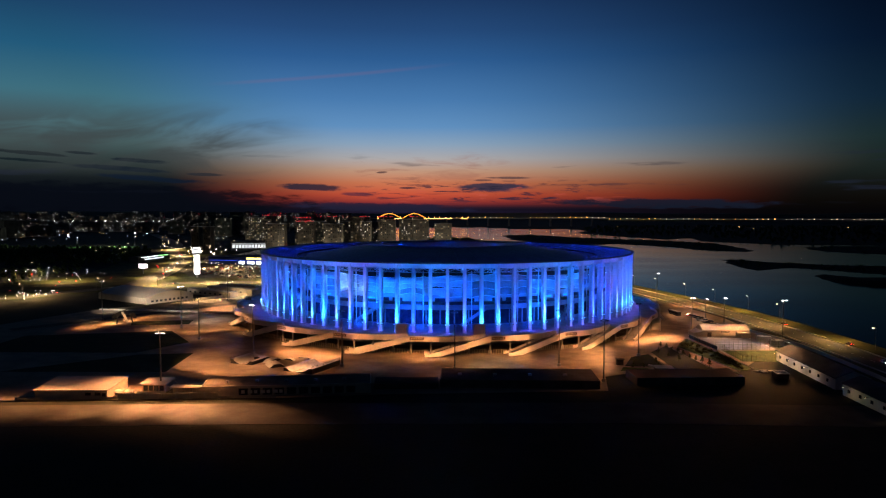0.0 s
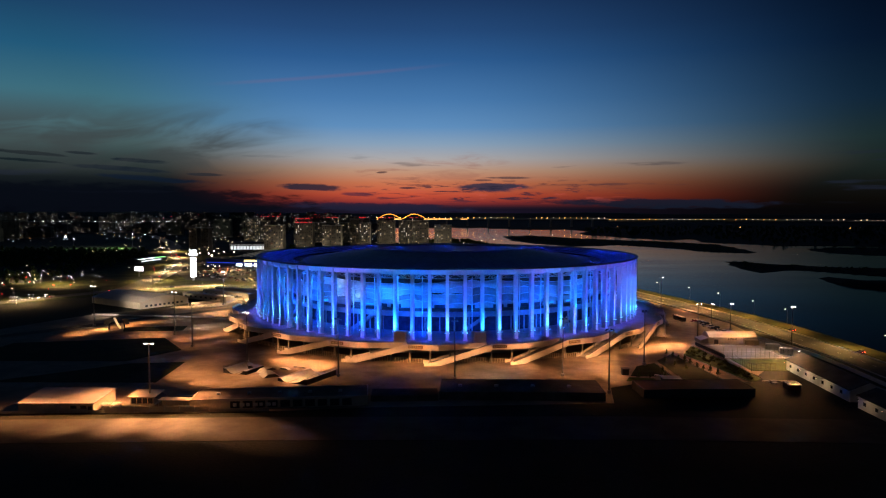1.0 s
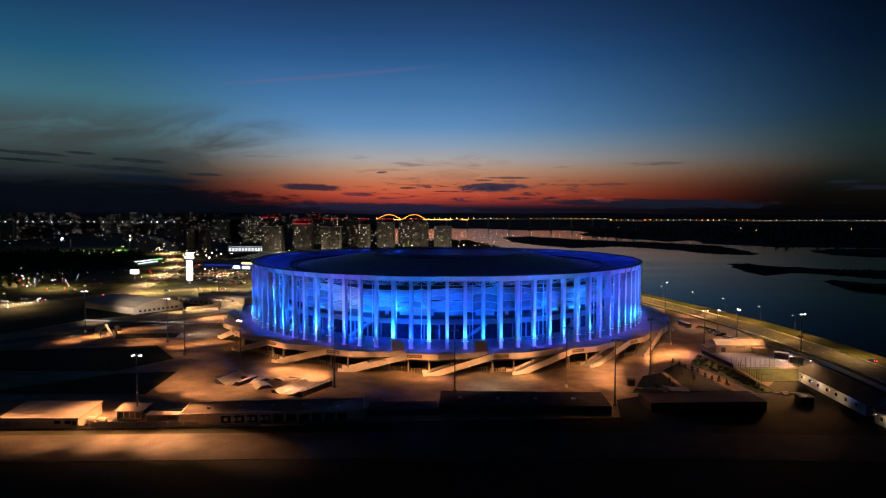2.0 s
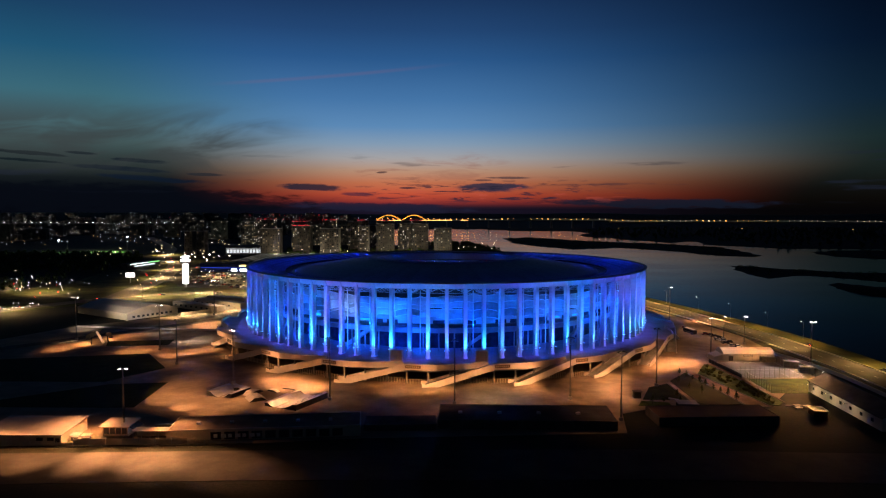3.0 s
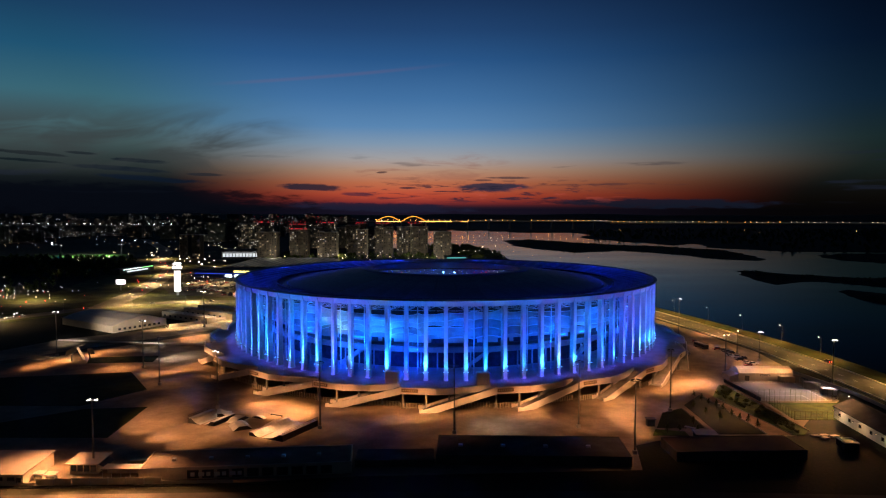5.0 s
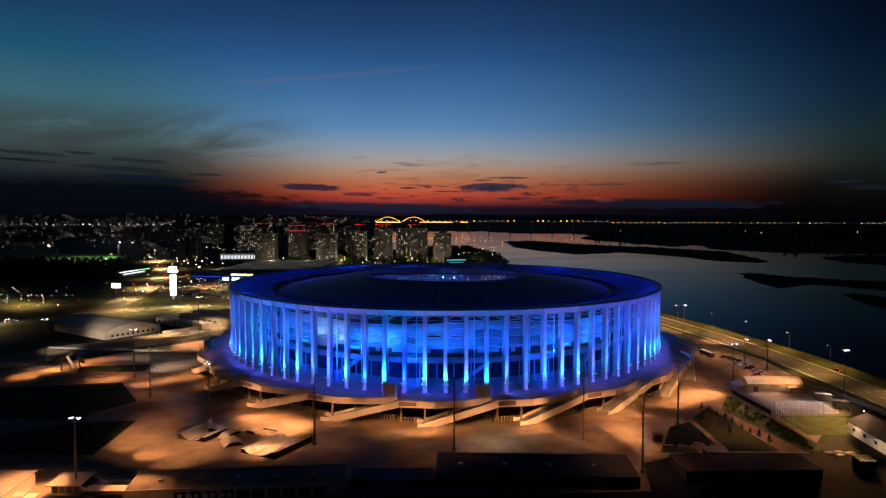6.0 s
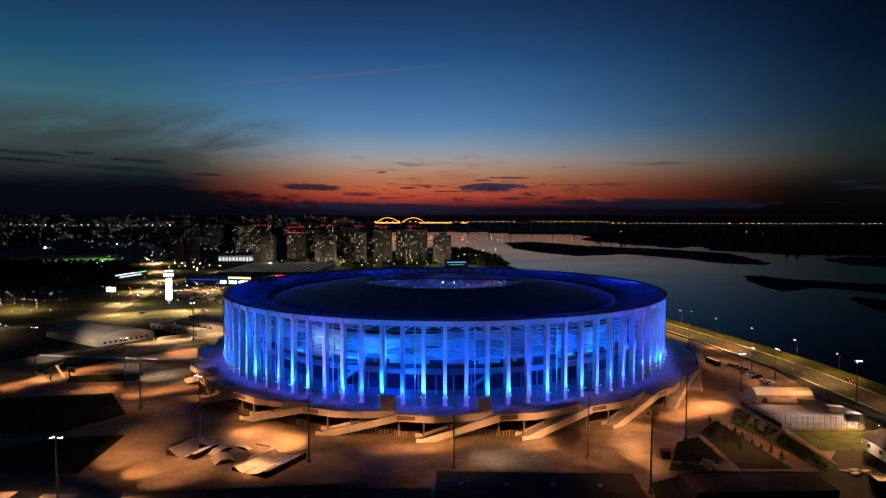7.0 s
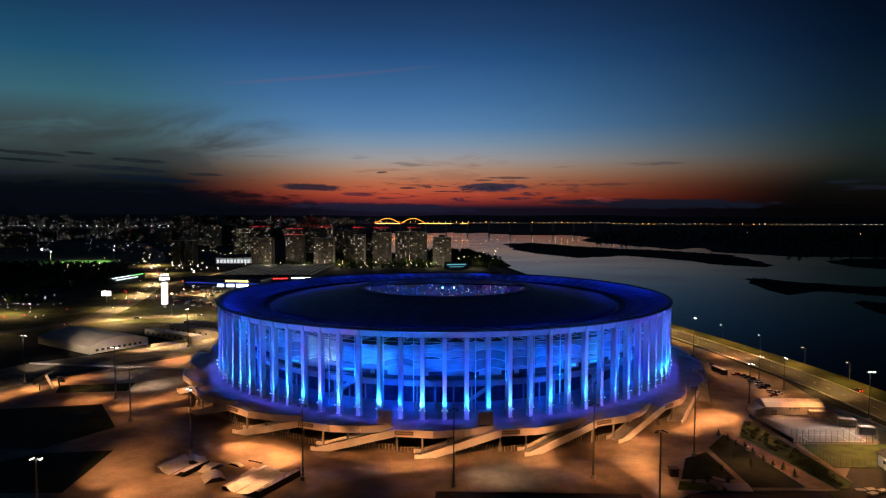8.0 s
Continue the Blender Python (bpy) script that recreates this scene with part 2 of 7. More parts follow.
def woven_material():
    """White metal mesh in fine level rows, some panels closer woven than others."""
    m = bpy.data.materials.new("white_facade_mesh")
    m.use_nodes = True
    g = Nodes(m.node_tree)
    at = g.add("ShaderNodeTexCoord").outputs["Object"]
    sep = g.add("ShaderNodeSeparateXYZ")
    g.link(at, sep.inputs[0])
    rows = g.math("SINE", g.math("MULTIPLY", sep.outputs[2], 12.0))
    rows = g.smooth(rows, -0.5, 0.6)
    big, small = g.noise(at, 0.16, 3.0, 0.6), g.noise(at, 1.6, 3.0, 0.6)
    rnd = g.add("ShaderNodeObjectInfo").outputs["Random"]
    close = g.smooth(g.math("ADD", g.math("MULTIPLY", big, 0.7), g.math("MULTIPLY", rnd, 0.45)), 0.28, 0.80)
    col = g.mix(close, (0.13, 0.135, 0.145), (0.50, 0.52, 0.55))
    col = g.mix(g.math("MULTIPLY", rows, 0.40), col, (0.06, 0.062, 0.068))
    col = g.mix(g.math("MULTIPLY", small, 0.3), col, (0.2, 0.2, 0.22))
    p, tr, mx = g.add("ShaderNodeBsdfPrincipled"), g.add("ShaderNodeBsdfTranslucent"), g.add("ShaderNodeMixShader")
    g.link(col, p.inputs["Base Color"])
    p.inputs["Roughness"].default_value = 0.55
    g.link(col, tr.inputs[0])
    mx.inputs[0].default_value = 0.35
    g.link(p.outputs[0], mx.inputs[1])
    g.link(tr.outputs[0], mx.inputs[2])
    g.link(mx.outputs[0], g.add("ShaderNodeOutputMaterial").inputs[0])
    return m


EARTH, WATER = ground_material(), water_material()
PAVING = material("concrete_paving", (0.25, 0.20, 0.145), 0.8, scale=0.09, fine=1.1, bump=0.2, spread=0.24)
ASPHALT = material("asphalt", (0.055, 0.050, 0.042), 0.85, scale=0.08, fine=3.0, bump=0.3, spread=0.25)
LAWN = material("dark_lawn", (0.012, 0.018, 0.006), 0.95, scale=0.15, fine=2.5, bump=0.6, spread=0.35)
PAINT = material("white_painted_concrete", (0.62, 0.58, 0.54), 0.55, scale=0.15, fine=2.0, bump=0.08, spread=0.10, streaks=True)
CONCRETE = material("grey_concrete", (0.30, 0.29, 0.28), 0.75, scale=0.2, fine=3.0, spread=0.18)
DECKING = material("deck_paving", (0.36, 0.34, 0.36), 0.7, scale=0.12, fine=2.0, spread=0.14)
COLUMN_PAINT = material("white_column_paint", (0.68, 0.66, 0.70), 0.45, scale=0.12, fine=2.0, bump=0.05, spread=0.08, each=0.12, streaks=True)
ROOF_DARK = material("grey_roof_membrane", (0.060, 0.060, 0.066), 0.55, scale=0.05, fine=0.5, spread=0.4, each=0.7)
ROOF_GLASS = material("translucent_roof_sheet", (0.34, 0.36, 0.46), 0.8, scale=0.16, fine=1.4, spread=0.38, each=0.25, translucent=0.6)
ROOF_LIP = material("grey_lip_sheet", (0.10, 0.105, 0.12), 0.6, scale=0.1, fine=1.0, spread=0.2)
LINE_STEEL = material("pale_tube_paint", (0.55, 0.57, 0.60), 0.4, spread=0.05, bump=0.0)
# near-black: the shade in the slot under the roof is put into this colour
WALL_SHADE = material("shade_grey_cladding", (0.035, 0.036, 0.04), 0.7, spread=0.2)
STEEL = material("painted_steel", (0.45, 0.45, 0.47), 0.4, 0.3, spread=0.12)
MAST_STEEL = material("galvanised_mast_steel", (0.17, 0.16, 0.15), 0.45, 0.6, spread=0.2)
DARK_STEEL = material("dark_steel", (0.03, 0.03, 0.032), 0.5, 0.4, spread=0.3)
MESH = woven_material()
GLAZING = material("dark_glazing", (0.03, 0.04, 0.06), 0.12, spread=0.2, bump=0.0)
SEATS = material("blue_plastic_seats", (0.10, 0.16, 0.30), 0.6, spread=0.3, fine=1.5)


# ---------------------------------------------------------------- mesh building
class Build:
    """Collects faces, then becomes one mesh."""

    def __init__(self):
        self.v, self.f = [], []

    def face(self, pts):
        n = len(self.v)
        self.v += [tuple(p) for p in pts]
        self.f.append(tuple(range(n, n + len(pts))))
        return self

    def solid(self, low, high, caps=True):
        """Between two loops of as many points."""
        n, k = len(self.v), len(low)
        self.v += [tuple(p) for p in low] + [tuple(p) for p in high]
        for i in range(k):
            j = (i + 1) % k
            self.f.append((n + i, n + j, n + k + j, n + k + i))
        if caps:
            self.f.append(tuple(range(n + k - 1, n - 1, -1)))
            self.f.append(tuple(range(n + k, n + 2 * k)))
        return self

    def prism(self, pts, z0, z1):
        return self.solid([(x, y, z0) for x, y in pts], [(x, y, z1) for x, y in pts])

    def box(self, x0, y0, z0, x1, y1, z1, bevel=0.0):
        if not bevel:
            return self.prism([(x0, y0), (x1, y0), (x1, y1), (x0, y1)], z0, z1)
        b = bevel
        loop = [(x0 + b, y0), (x1 - b, y0), (x1, y0 + b), (x1, y1 - b), (x1 - b, y1), (x0 + b, y1), (x0, y1 - b), (x0, y0 + b)]
        cx, cy = (x0 + x1) / 2, (y0 + y1) / 2
        kx, ky = 1 - b / max(x1 - cx, 1e-6), 1 - b / max(y1 - cy, 1e-6)
        inner = [(cx + (x - cx) * kx, cy + (y - cy) * ky) for x, y in loop]
        self.solid([(x, y, z0) for x, y in loop], [(x, y, z1 - b) for x, y in loop], False)
        self.solid([(x, y, z1 - b) for x, y in loop], [(x, y, z1) for x, y in inner], False)
        self.face([(x, y, z1) for x, y in inner])
        return self.face([(x, y, z0) for x, y in reversed(loop)])

    def tube(self, a, b, r0, r1=None, n=8):
        a, b = Vector(a), Vector(b)
        r1 = r0 if r1 is None else r1
        q = (b - a).to_track_quat("Z", "Y").to_matrix()
        ring = [q @ Vector((math.cos(2 * math.pi * i / n), math.sin(2 * math.pi * i / n), 0)) for i in range(n)]
        return self.solid([a + p * r0 for p in ring], [b + p * r1 for p in ring])

    def lathe(self, profile, a0=0.0, a1=360.0, n=176, close=False):
        """Turns a profile of (radius, height) round the z axis; angles from the south, eastwards."""
        base, k, full = len(self.v), len(profile), abs(a1 - a0) >= 359.99
        cols = n if full else n + 1
        for i in range(cols):
            t = radians(a0 + (a1 - a0) * i / n)
            self.v += [(r * math.sin(t), -r * math.cos(t), z) for r, z in profile]
        last = k if close else k - 1
        for i in range(n):
            j = (i + 1) % cols
            for s in range(last):
                u = (s + 1) % k
                self.f.append((base + i * k + s, base + j * k + s, base + j * k + u, base + i * k + u))
        if close and not full:
            self.f.append(tuple(base + s for s in range(k)))
            self.f.append(tuple(base + n * k + s for s in reversed(range(k))))
        return self

    def mesh(self, name, mat, smooth=False):
        me = bpy.data.meshes.new(name)
        me.from_pydata(self.v, [], self.f)
        me.materials.append(mat)
        if smooth:
            me.polygons.foreach_set("use_smooth", [True] * len(me.polygons))
        bm = bmesh.new()
        bm.from_mesh(me)
        bmesh.ops.recalc_face_normals(bm, faces=bm.faces)
        bm.to_mesh(me)
        bm.free()
        return me


def part(name, built, mat, parent=None, label="", m=None, smooth=False):
    """Links a built mesh as one object under a thing or under a part."""
    data = built if isinstance(built, bpy.types.Mesh) else built.mesh(name, mat, smooth)
    ob = new(name, data)
    if parent:
        ob.parent = parent
    if m is not None:
        ob.matrix_basis = m
    return tagged(ob, label)


def thing(name, label, category, m=None, group="", kind=""):
    ob = new(name)
    ob.empty_display_size = 0.5
    if m is not None:
        ob.matrix_basis = m
    return tagged(ob, label, category, group, kind)


def polar(r, deg, z=None):
    t = radians(deg)
    p = (r * math.sin(t), -r * math.cos(t))
    return p if z is None else (*p, z)


def frame_of(p, q):
    """A pose at p whose x runs towards q."""
    return pose(p[0], p[1], 0.05, 0, 0, math.degrees(math.atan2(q[1] - p[1], q[0] - p[0])))


def turned(deg):
    """Round the stadium's middle; 0 is the south, and angles run eastwards."""
    return pose(0, 0, 0, 0, 0, deg)


# ---------------------------------------------------------------- ground and river
RIVER = [(262, -900), (228, -250), (221, -127), (224, -43), (206, 40), (184, 111), (170, 150), (142, 270), (120, 420), (106, 560), (100, 655), (97, 779),
         (77, 911), (50, 1070), (12, 1062), (-29, 1045), (-100, 1020), (-250, 1200), (-420, 1700), (-480, 2330), (-303, 2335), (22, 2351), (133, 2290),
         (228, 2120), (338, 2020), (457, 2076), (480, 1880), (394, 1673), (428, 1536), (476, 1361), (542, 1217), (617, 1290), (589, 1133), (690, 990),
         (854, 960), (1400, 860), (2600, 500), (4000, -900)]
ISLES = [[(153, 1463), (237, 1529), (363, 1306), (520, 1150), (592, 1022), (559, 790), (525, 732), (455, 788), (443, 864), (359, 1000), (250, 931), (201, 1040), (156, 1180)],
         [(394, 548), (430, 552), (459, 497), (501, 465), (560, 440), (640, 330), (560, 290), (487, 330), (466, 368), (438, 412), (391, 378), (372, 360), (376, 443)],
         [(406, 309), (432, 324), (452, 285), (520, 240), (500, 170), (407, 205), (394, 251)],
         [(683, 870), (770, 925), (1150, 930), (1150, 560), (760, 600), (662, 746)]]


def inside_distance(px, py, loop):
    """Signed distance to a loop, positive inside."""
    best, inside = np.full(px.shape, 1e12), np.zeros(px.shape, bool)
    for (ax, ay), (bx, by) in zip(loop, loop[1:] + loop[:1]):
        dx, dy = bx - ax, by - ay
        k = np.clip(((px - ax) * dx + (py - ay) * dy) / (dx * dx + dy * dy), 0, 1)
        best = np.minimum(best, (px - ax - k * dx) ** 2 + (py - ay - k * dy) ** 2)
        if ay != by:
            inside ^= ((ay > py) != (by > py)) & (px < dx * (py - ay) / (by - ay) + ax)
    return np.where(inside, 1, -1) * np.sqrt(best)


def ladder(lo, hi, fine_lo, fine_hi, step, grow=1.18):
    mid = list(np.arange(fine_lo, fine_hi + step, step))
    s, up = step, []
    v = mid[-1]
    while v < hi:
        s *= grow
        v += s
        up.append(min(v, hi))
    s, down = step, []
    v = mid[0]
    while v > lo:
        s *= grow
        v -= s
        down.append(max(v, lo))
    return np.array(down[::-1] + mid + up)


def make_ground():
    xs, ys = ladder(-5400, 5400, -130, 900, 11.0), ladder(-1600, 5000, -260, 1560, 11.0)
    gx, gy = np.meshgrid(xs, ys)
    wob = 7 * np.sin(gx * 0.031 + 1.3) * np.sin(gy * 0.027) + 4 * np.sin(gx * 0.083 + gy * 0.061)
    far = np.clip((np.hypot(gx - 180, gy) - 330) / 200, 0, 1)
    d = inside_distance(gx, gy, RIVER)
    for isle in ISLES:
        d = np.minimum(d, -inside_distance(gx, gy, isle))
    d = d + wob * far
    low = np.where((gx > 120) & (gy > 250), -2.6, 0.0)
    h = np.where(d < 0, np.maximum(low * np.clip(-d / 40, 0, 1) + 0, low) - 4.0 * np.clip(1 + d / 9, 0, 1) * (low > -1) - 1.4 * np.clip(1 + d / 9, 0, 1) * (low < -1), 0)
    h = np.where(low < -1, np.where(d < 0, -2.6 - 1.4 * np.clip(1 + d / 25, 0, 1), -4.0 - np.minimum(d / 5, 6)), np.where(d < 0, -4.0 * np.clip(1 + d / 9, 0, 1), -4.0 - np.minimum(d / 3, 6)))
    away = np.hypot(gx, gy + 420)
    ridge = np.clip((away - 4050) / 800, 0, 1)
    h = h + (46 + 5 * np.sin(gx * 0.0021) + 3 * np.sin(gx * 0.0063 + 1)) * ridge ** 2 * (3 - 2 * ridge)
    n, m = gx.shape
    b = Build()
    b.v = np.stack([gx.ravel(), gy.ravel(), h.ravel()], 1).tolist()
    b.f = [(j * m + i, j * m + i + 1, (j + 1) * m + i + 1, (j + 1) * m + i) for j in range(n - 1) for i in range(m - 1)]
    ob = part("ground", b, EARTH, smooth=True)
    tagged(ob, "dark earth and rough grass that reaches the horizon", "ground", kind="structure")
    w = Build().face([(-900, -1500, -4), (5000, -1500, -4), (5000, 3200, -4), (-900, 3200, -4)])
    tagged(part("water", w, WATER), "calm wide river that mirrors the evening sky", "river", kind="structure")


make_ground()


def sheet(name, pts, z, mat, label, category, thick=0.25):
    """A paved or planted sheet that lies on the ground, with a real edge."""
    ob = part(name, Build().prism(pts, z - thick, z), mat)
    return tagged(ob, label, category, kind="structure")


# the square round the stadium
PLAZA = [(-178, -214), (-60, -209), (-27, -204), (62, -198), (66, -176), (84, -166), (126, -166), (146, -140), (168, -120), (171, -90), (176, -58), (178, -20), (166, 50), (152, 110), (90, 190), (0, 205), (-110, 170),
         (-150, 90), (-182, 62), (-240, 10), (-270, -60), (-230, -214)]
sheet("pavement", PLAZA, 0.06, PAVING, "pale concrete paving lit in amber pools by tall mast lamps", "plaza")

# ---------------------------------------------------------------- stadium
DECK, TOP = 8.2, 42.3
COLUMNS = 88
STEP = 360 / COLUMNS
PHASE = math.degrees(0.0041)
stadium = thing("stadium", "round blue-lit stadium with tall white columns on a raised deck", "stadium")


def make_columns():
    b = Build()
    # local: x along the ring, y towards the middle, z up
    half, out, back = 0.80, -0.2, 2.3
    b.box(-half - 0.2, out - 0.25, DECK, half + 0.2, back + 0.25, DECK + 0.7, 0.12)
    b.box(-half, out, DECK + 0.7, half, back, TOP - 2.4, 0.10)
    low = [(-half + 0.05, out, TOP - 2.4), (half - 0.05, out, TOP - 2.4), (half - 0.05, 1.2, TOP - 2.4), (-half + 0.05, 1.2, TOP - 2.4)]
    high = [(-0.22, out - 0.05, TOP - 0.02), (0.22, out - 0.05, TOP - 0.02), (0.22, 1.2, TOP - 0.02), (-0.22, 1.2, TOP - 0.02)]
    b.solid(low, high)
    body = b.mesh("column", COLUMN_PAINT)
    # a lamp bracket low on each side of the outer face
    fixture, lens = [], []
    lens_glow = lamp_material("uplight_lens", (0.30, 0.70, 1.0), 6.0)
    for s in (-1, 1):
        f = Build().tube((s * 0.8, -0.2, DECK + 3.1), (s * 1.0, -0.7, DECK + 3.3), 0.06, n=6)
        fixture.append(f.box(s * 1.0 - 0.2, -0.95, DECK + 3.2, s * 1.0 + 0.2, -0.55, DECK + 3.6, 0.04).mesh("uplight", DARK_STEEL))
        lens.append(Build().tube((s * 1.0, -0.75, DECK + 3.6), (s * 1.0, -0.75, DECK + 3.76), 0.17, 0.17, 8).mesh("lens", lens_glow))
    down = Build().box(-0.3, 2.62, 34.4, 0.3, 3.3, 34.9, 0.05).mesh("downlight", DARK_STEEL)
    down_lens = Build().box(-0.2, 2.75, 34.2, 0.2, 3.15, 34.39).mesh("lens", lens_glow)
    rng = random.Random(4)
    for i in range(COLUMNS):
        a = PHASE + i * STEP
        m = turned(a) @ pose(0, -120, 0)
        c = part("column", body, None, stadium, m=m)
        for f, l in zip(fixture, lens):
            u = part("uplight", f, None, c)
            part("lens", l, None, u, "glowing blue-white lens")
        k = rng.choice((0.4, 0.7, 1.0, 1.3, 2.2))
        tone = rng.choice((CYAN, CYAN, CYAN, BLUE))
        for s in (-1, 1):
            spot("column_uplight", polar(121.05, a + 0.52 * s, DECK + 3.9), polar(119.4, a + 0.1 * s, DECK + 16), 21000 * k * K_COLUMN, tone, 70, 0.9, 0.2)
        if i % 2 == 0:
            d = part("downlight", down, None, c, "small lamp on the column's back")
            part("lens", down_lens, None, d, "glowing lens")
        # unseen spot before each column, added to tint the deck violet
        spot("deck_fill", polar(123.4, a, DECK + 4.0), polar(122.0, a, DECK + 0.0), 800 * K_COLUMN, (0.12, 0.11, 1.0), 120, 0.8, 0.3)
        # an unseen spot, added on the deck, washes the whole column violet
        # kiosks stand in the way of two of these spots
        if min(abs((a + 180) % 360 - 180 - b) for b in (-10.1, 7.3)) > 2.3:
            spot("column_fill", polar(126.4, a, DECK + 0.4), polar(119.8, a, DECK + 19), (50000 if 42 < (a % 360) < 130 else 33000) * rng.uniform(0.5, 1.15) * K_COLUMN, LAVENDER if rng.random() < (0.9 if 45 < (a % 360) < 130 else 0.45) else VIOLET, 54, 1.0, 0.3)


make_columns()


def make_roof():
    beam = Build().lathe([(118.4, TOP - 2.3), (119.7, TOP - 2.3), (119.9, TOP), (118.4, TOP)], close=True)
    part("ring_beam", beam, COLUMN_PAINT, stadium, "white ring beam behind the columns' tips")
    edge = Build().lathe([(120.6, TOP - 0.02), (121.0, TOP + 0.3), (120.8, TOP + 0.75), (119.4, TOP + 0.85), (119.2, TOP + 0.05)], close=True)
    part("roof_edge", edge, DARK_STEEL, stadium, "dark metal roof edge")
    a = STEP / 2
    outer = Build().lathe([(119.3, TOP + 0.35), (106, TOP - 1.85), (94.4, TOP - 3.45), (94.4, TOP - 3.57), (106, TOP - 1.97), (119.3, TOP + 0.23)], -a + 0.012, a - 0.012, 3, close=True).mesh("roof_sheet", ROOF_GLASS)
    ribs = Build().lathe([(119.3, TOP + 0.37), (94.4, TOP - 3.43), (94.4, TOP - 3.9), (119.3, TOP - 0.1)], -0.09, 0.09, 1, close=True).mesh("roof_rib", STEEL)
    for i in range(COLUMNS):
        part("roof_sheet", outer, None, stadium, m=turned(PHASE + (i + 0.5) * STEP))
        part("roof_rib", ribs, None, stadium, m=turned(PHASE + i * STEP))
    # dark sheet, added to stop light and keep the truss slot shaded
    shade_soffit = Build().lathe([(118.3, TOP - 1.3), (106, TOP - 3.0), (94.4, TOP - 4.6), (94.4, TOP - 4.75), (106, TOP - 3.15), (118.3, TOP - 1.45)], close=True)
    part("shade_soffit", shade_soffit, DARK_STEEL, stadium, "dark lining added under the outer roof to keep the slot shaded")
    gutter = Build().lathe([(94.6, TOP - 3.45), (94.6, TOP - 4.8), (90.2, TOP - 4.8), (90.2, TOP - 4.0)], close=True)
    part("gutter", gutter, DARK_STEEL, stadium, "dark gutter between the two roof rings")
    w = 360 / 44 / 2
    inner = Build().lathe([(92.6, TOP - 3.1), (91.5, TOP - 2.5), (80, TOP - 0.6), (66, TOP + 1.5), (49, TOP + 3.8), (49, TOP + 3.4), (92.4, TOP - 4.1)], -w + 0.07, w - 0.07, 4, close=True).mesh("roof_panel", ROOF_DARK)
    for i in range(44):
        part("roof_panel", inner, None, stadium, m=turned(PHASE + i * 2 * w))
    backing = Build().lathe([(92.4, TOP - 4.3), (49, TOP + 3.2), (49, TOP + 3.0), (92.4, TOP - 4.5)], close=True)
    part("roof_backing", backing, DARK_STEEL, stadium, "dark sheet under the roof panels")
    lip = Build().lathe([(49.1, TOP + 3.2), (49.1, TOP + 4.0), (47.5, TOP + 4.4), (44.6, TOP + 4.3), (44.4, TOP + 3.7), (46.0, TOP + 3.3)], close=True)
    part("roof_lip", lip, ROOF_LIP, stadium, "grey ring round the roof opening")
    # a light truss behind each column
    t = Build()
    top = [(118.2 - 3.0 * k, TOP - 2.5 - 0.35 * k) for k in range(8)]
    low = [(118.2 - 3.0 * k, TOP - 4.6 - 0.2 * k) for k in range(8)]
    bars = list(zip(top, top[1:])) + list(zip(low, low[1:])) + [(top[k], low[k + 1]) if k % 2 else (low[k], top[k + 1]) for k in range(7)]
    for i in range(COLUMNS):
        a = PHASE + i * STEP
        for (r0, z0), (r1, z1) in bars:
            t.tube(polar(r0, a, z0), polar(r1, a, z1), 0.12, n=4)
        for d in (-1, 1):
            t.tube(polar(117.5, a, TOP - 4.4), polar(117.2, a + 1.9 * d, TOP - 2.5), 0.10, n=4)
            t.tube(polar(112.4, a, TOP - 4.8), polar(112.4, a + 1.9 * d, TOP - 3.2), 0.10, n=4)
            t.tube(polar(117.3, a, TOP - 4.5), polar(117.2, a + 2.0 * d, TOP - 4.5), 0.10, n=4)
    tagged(part("roof_truss", t, LINE_STEEL, stadium, "lattice of pale steel roof trusses"), kind="stuff")


make_roof()


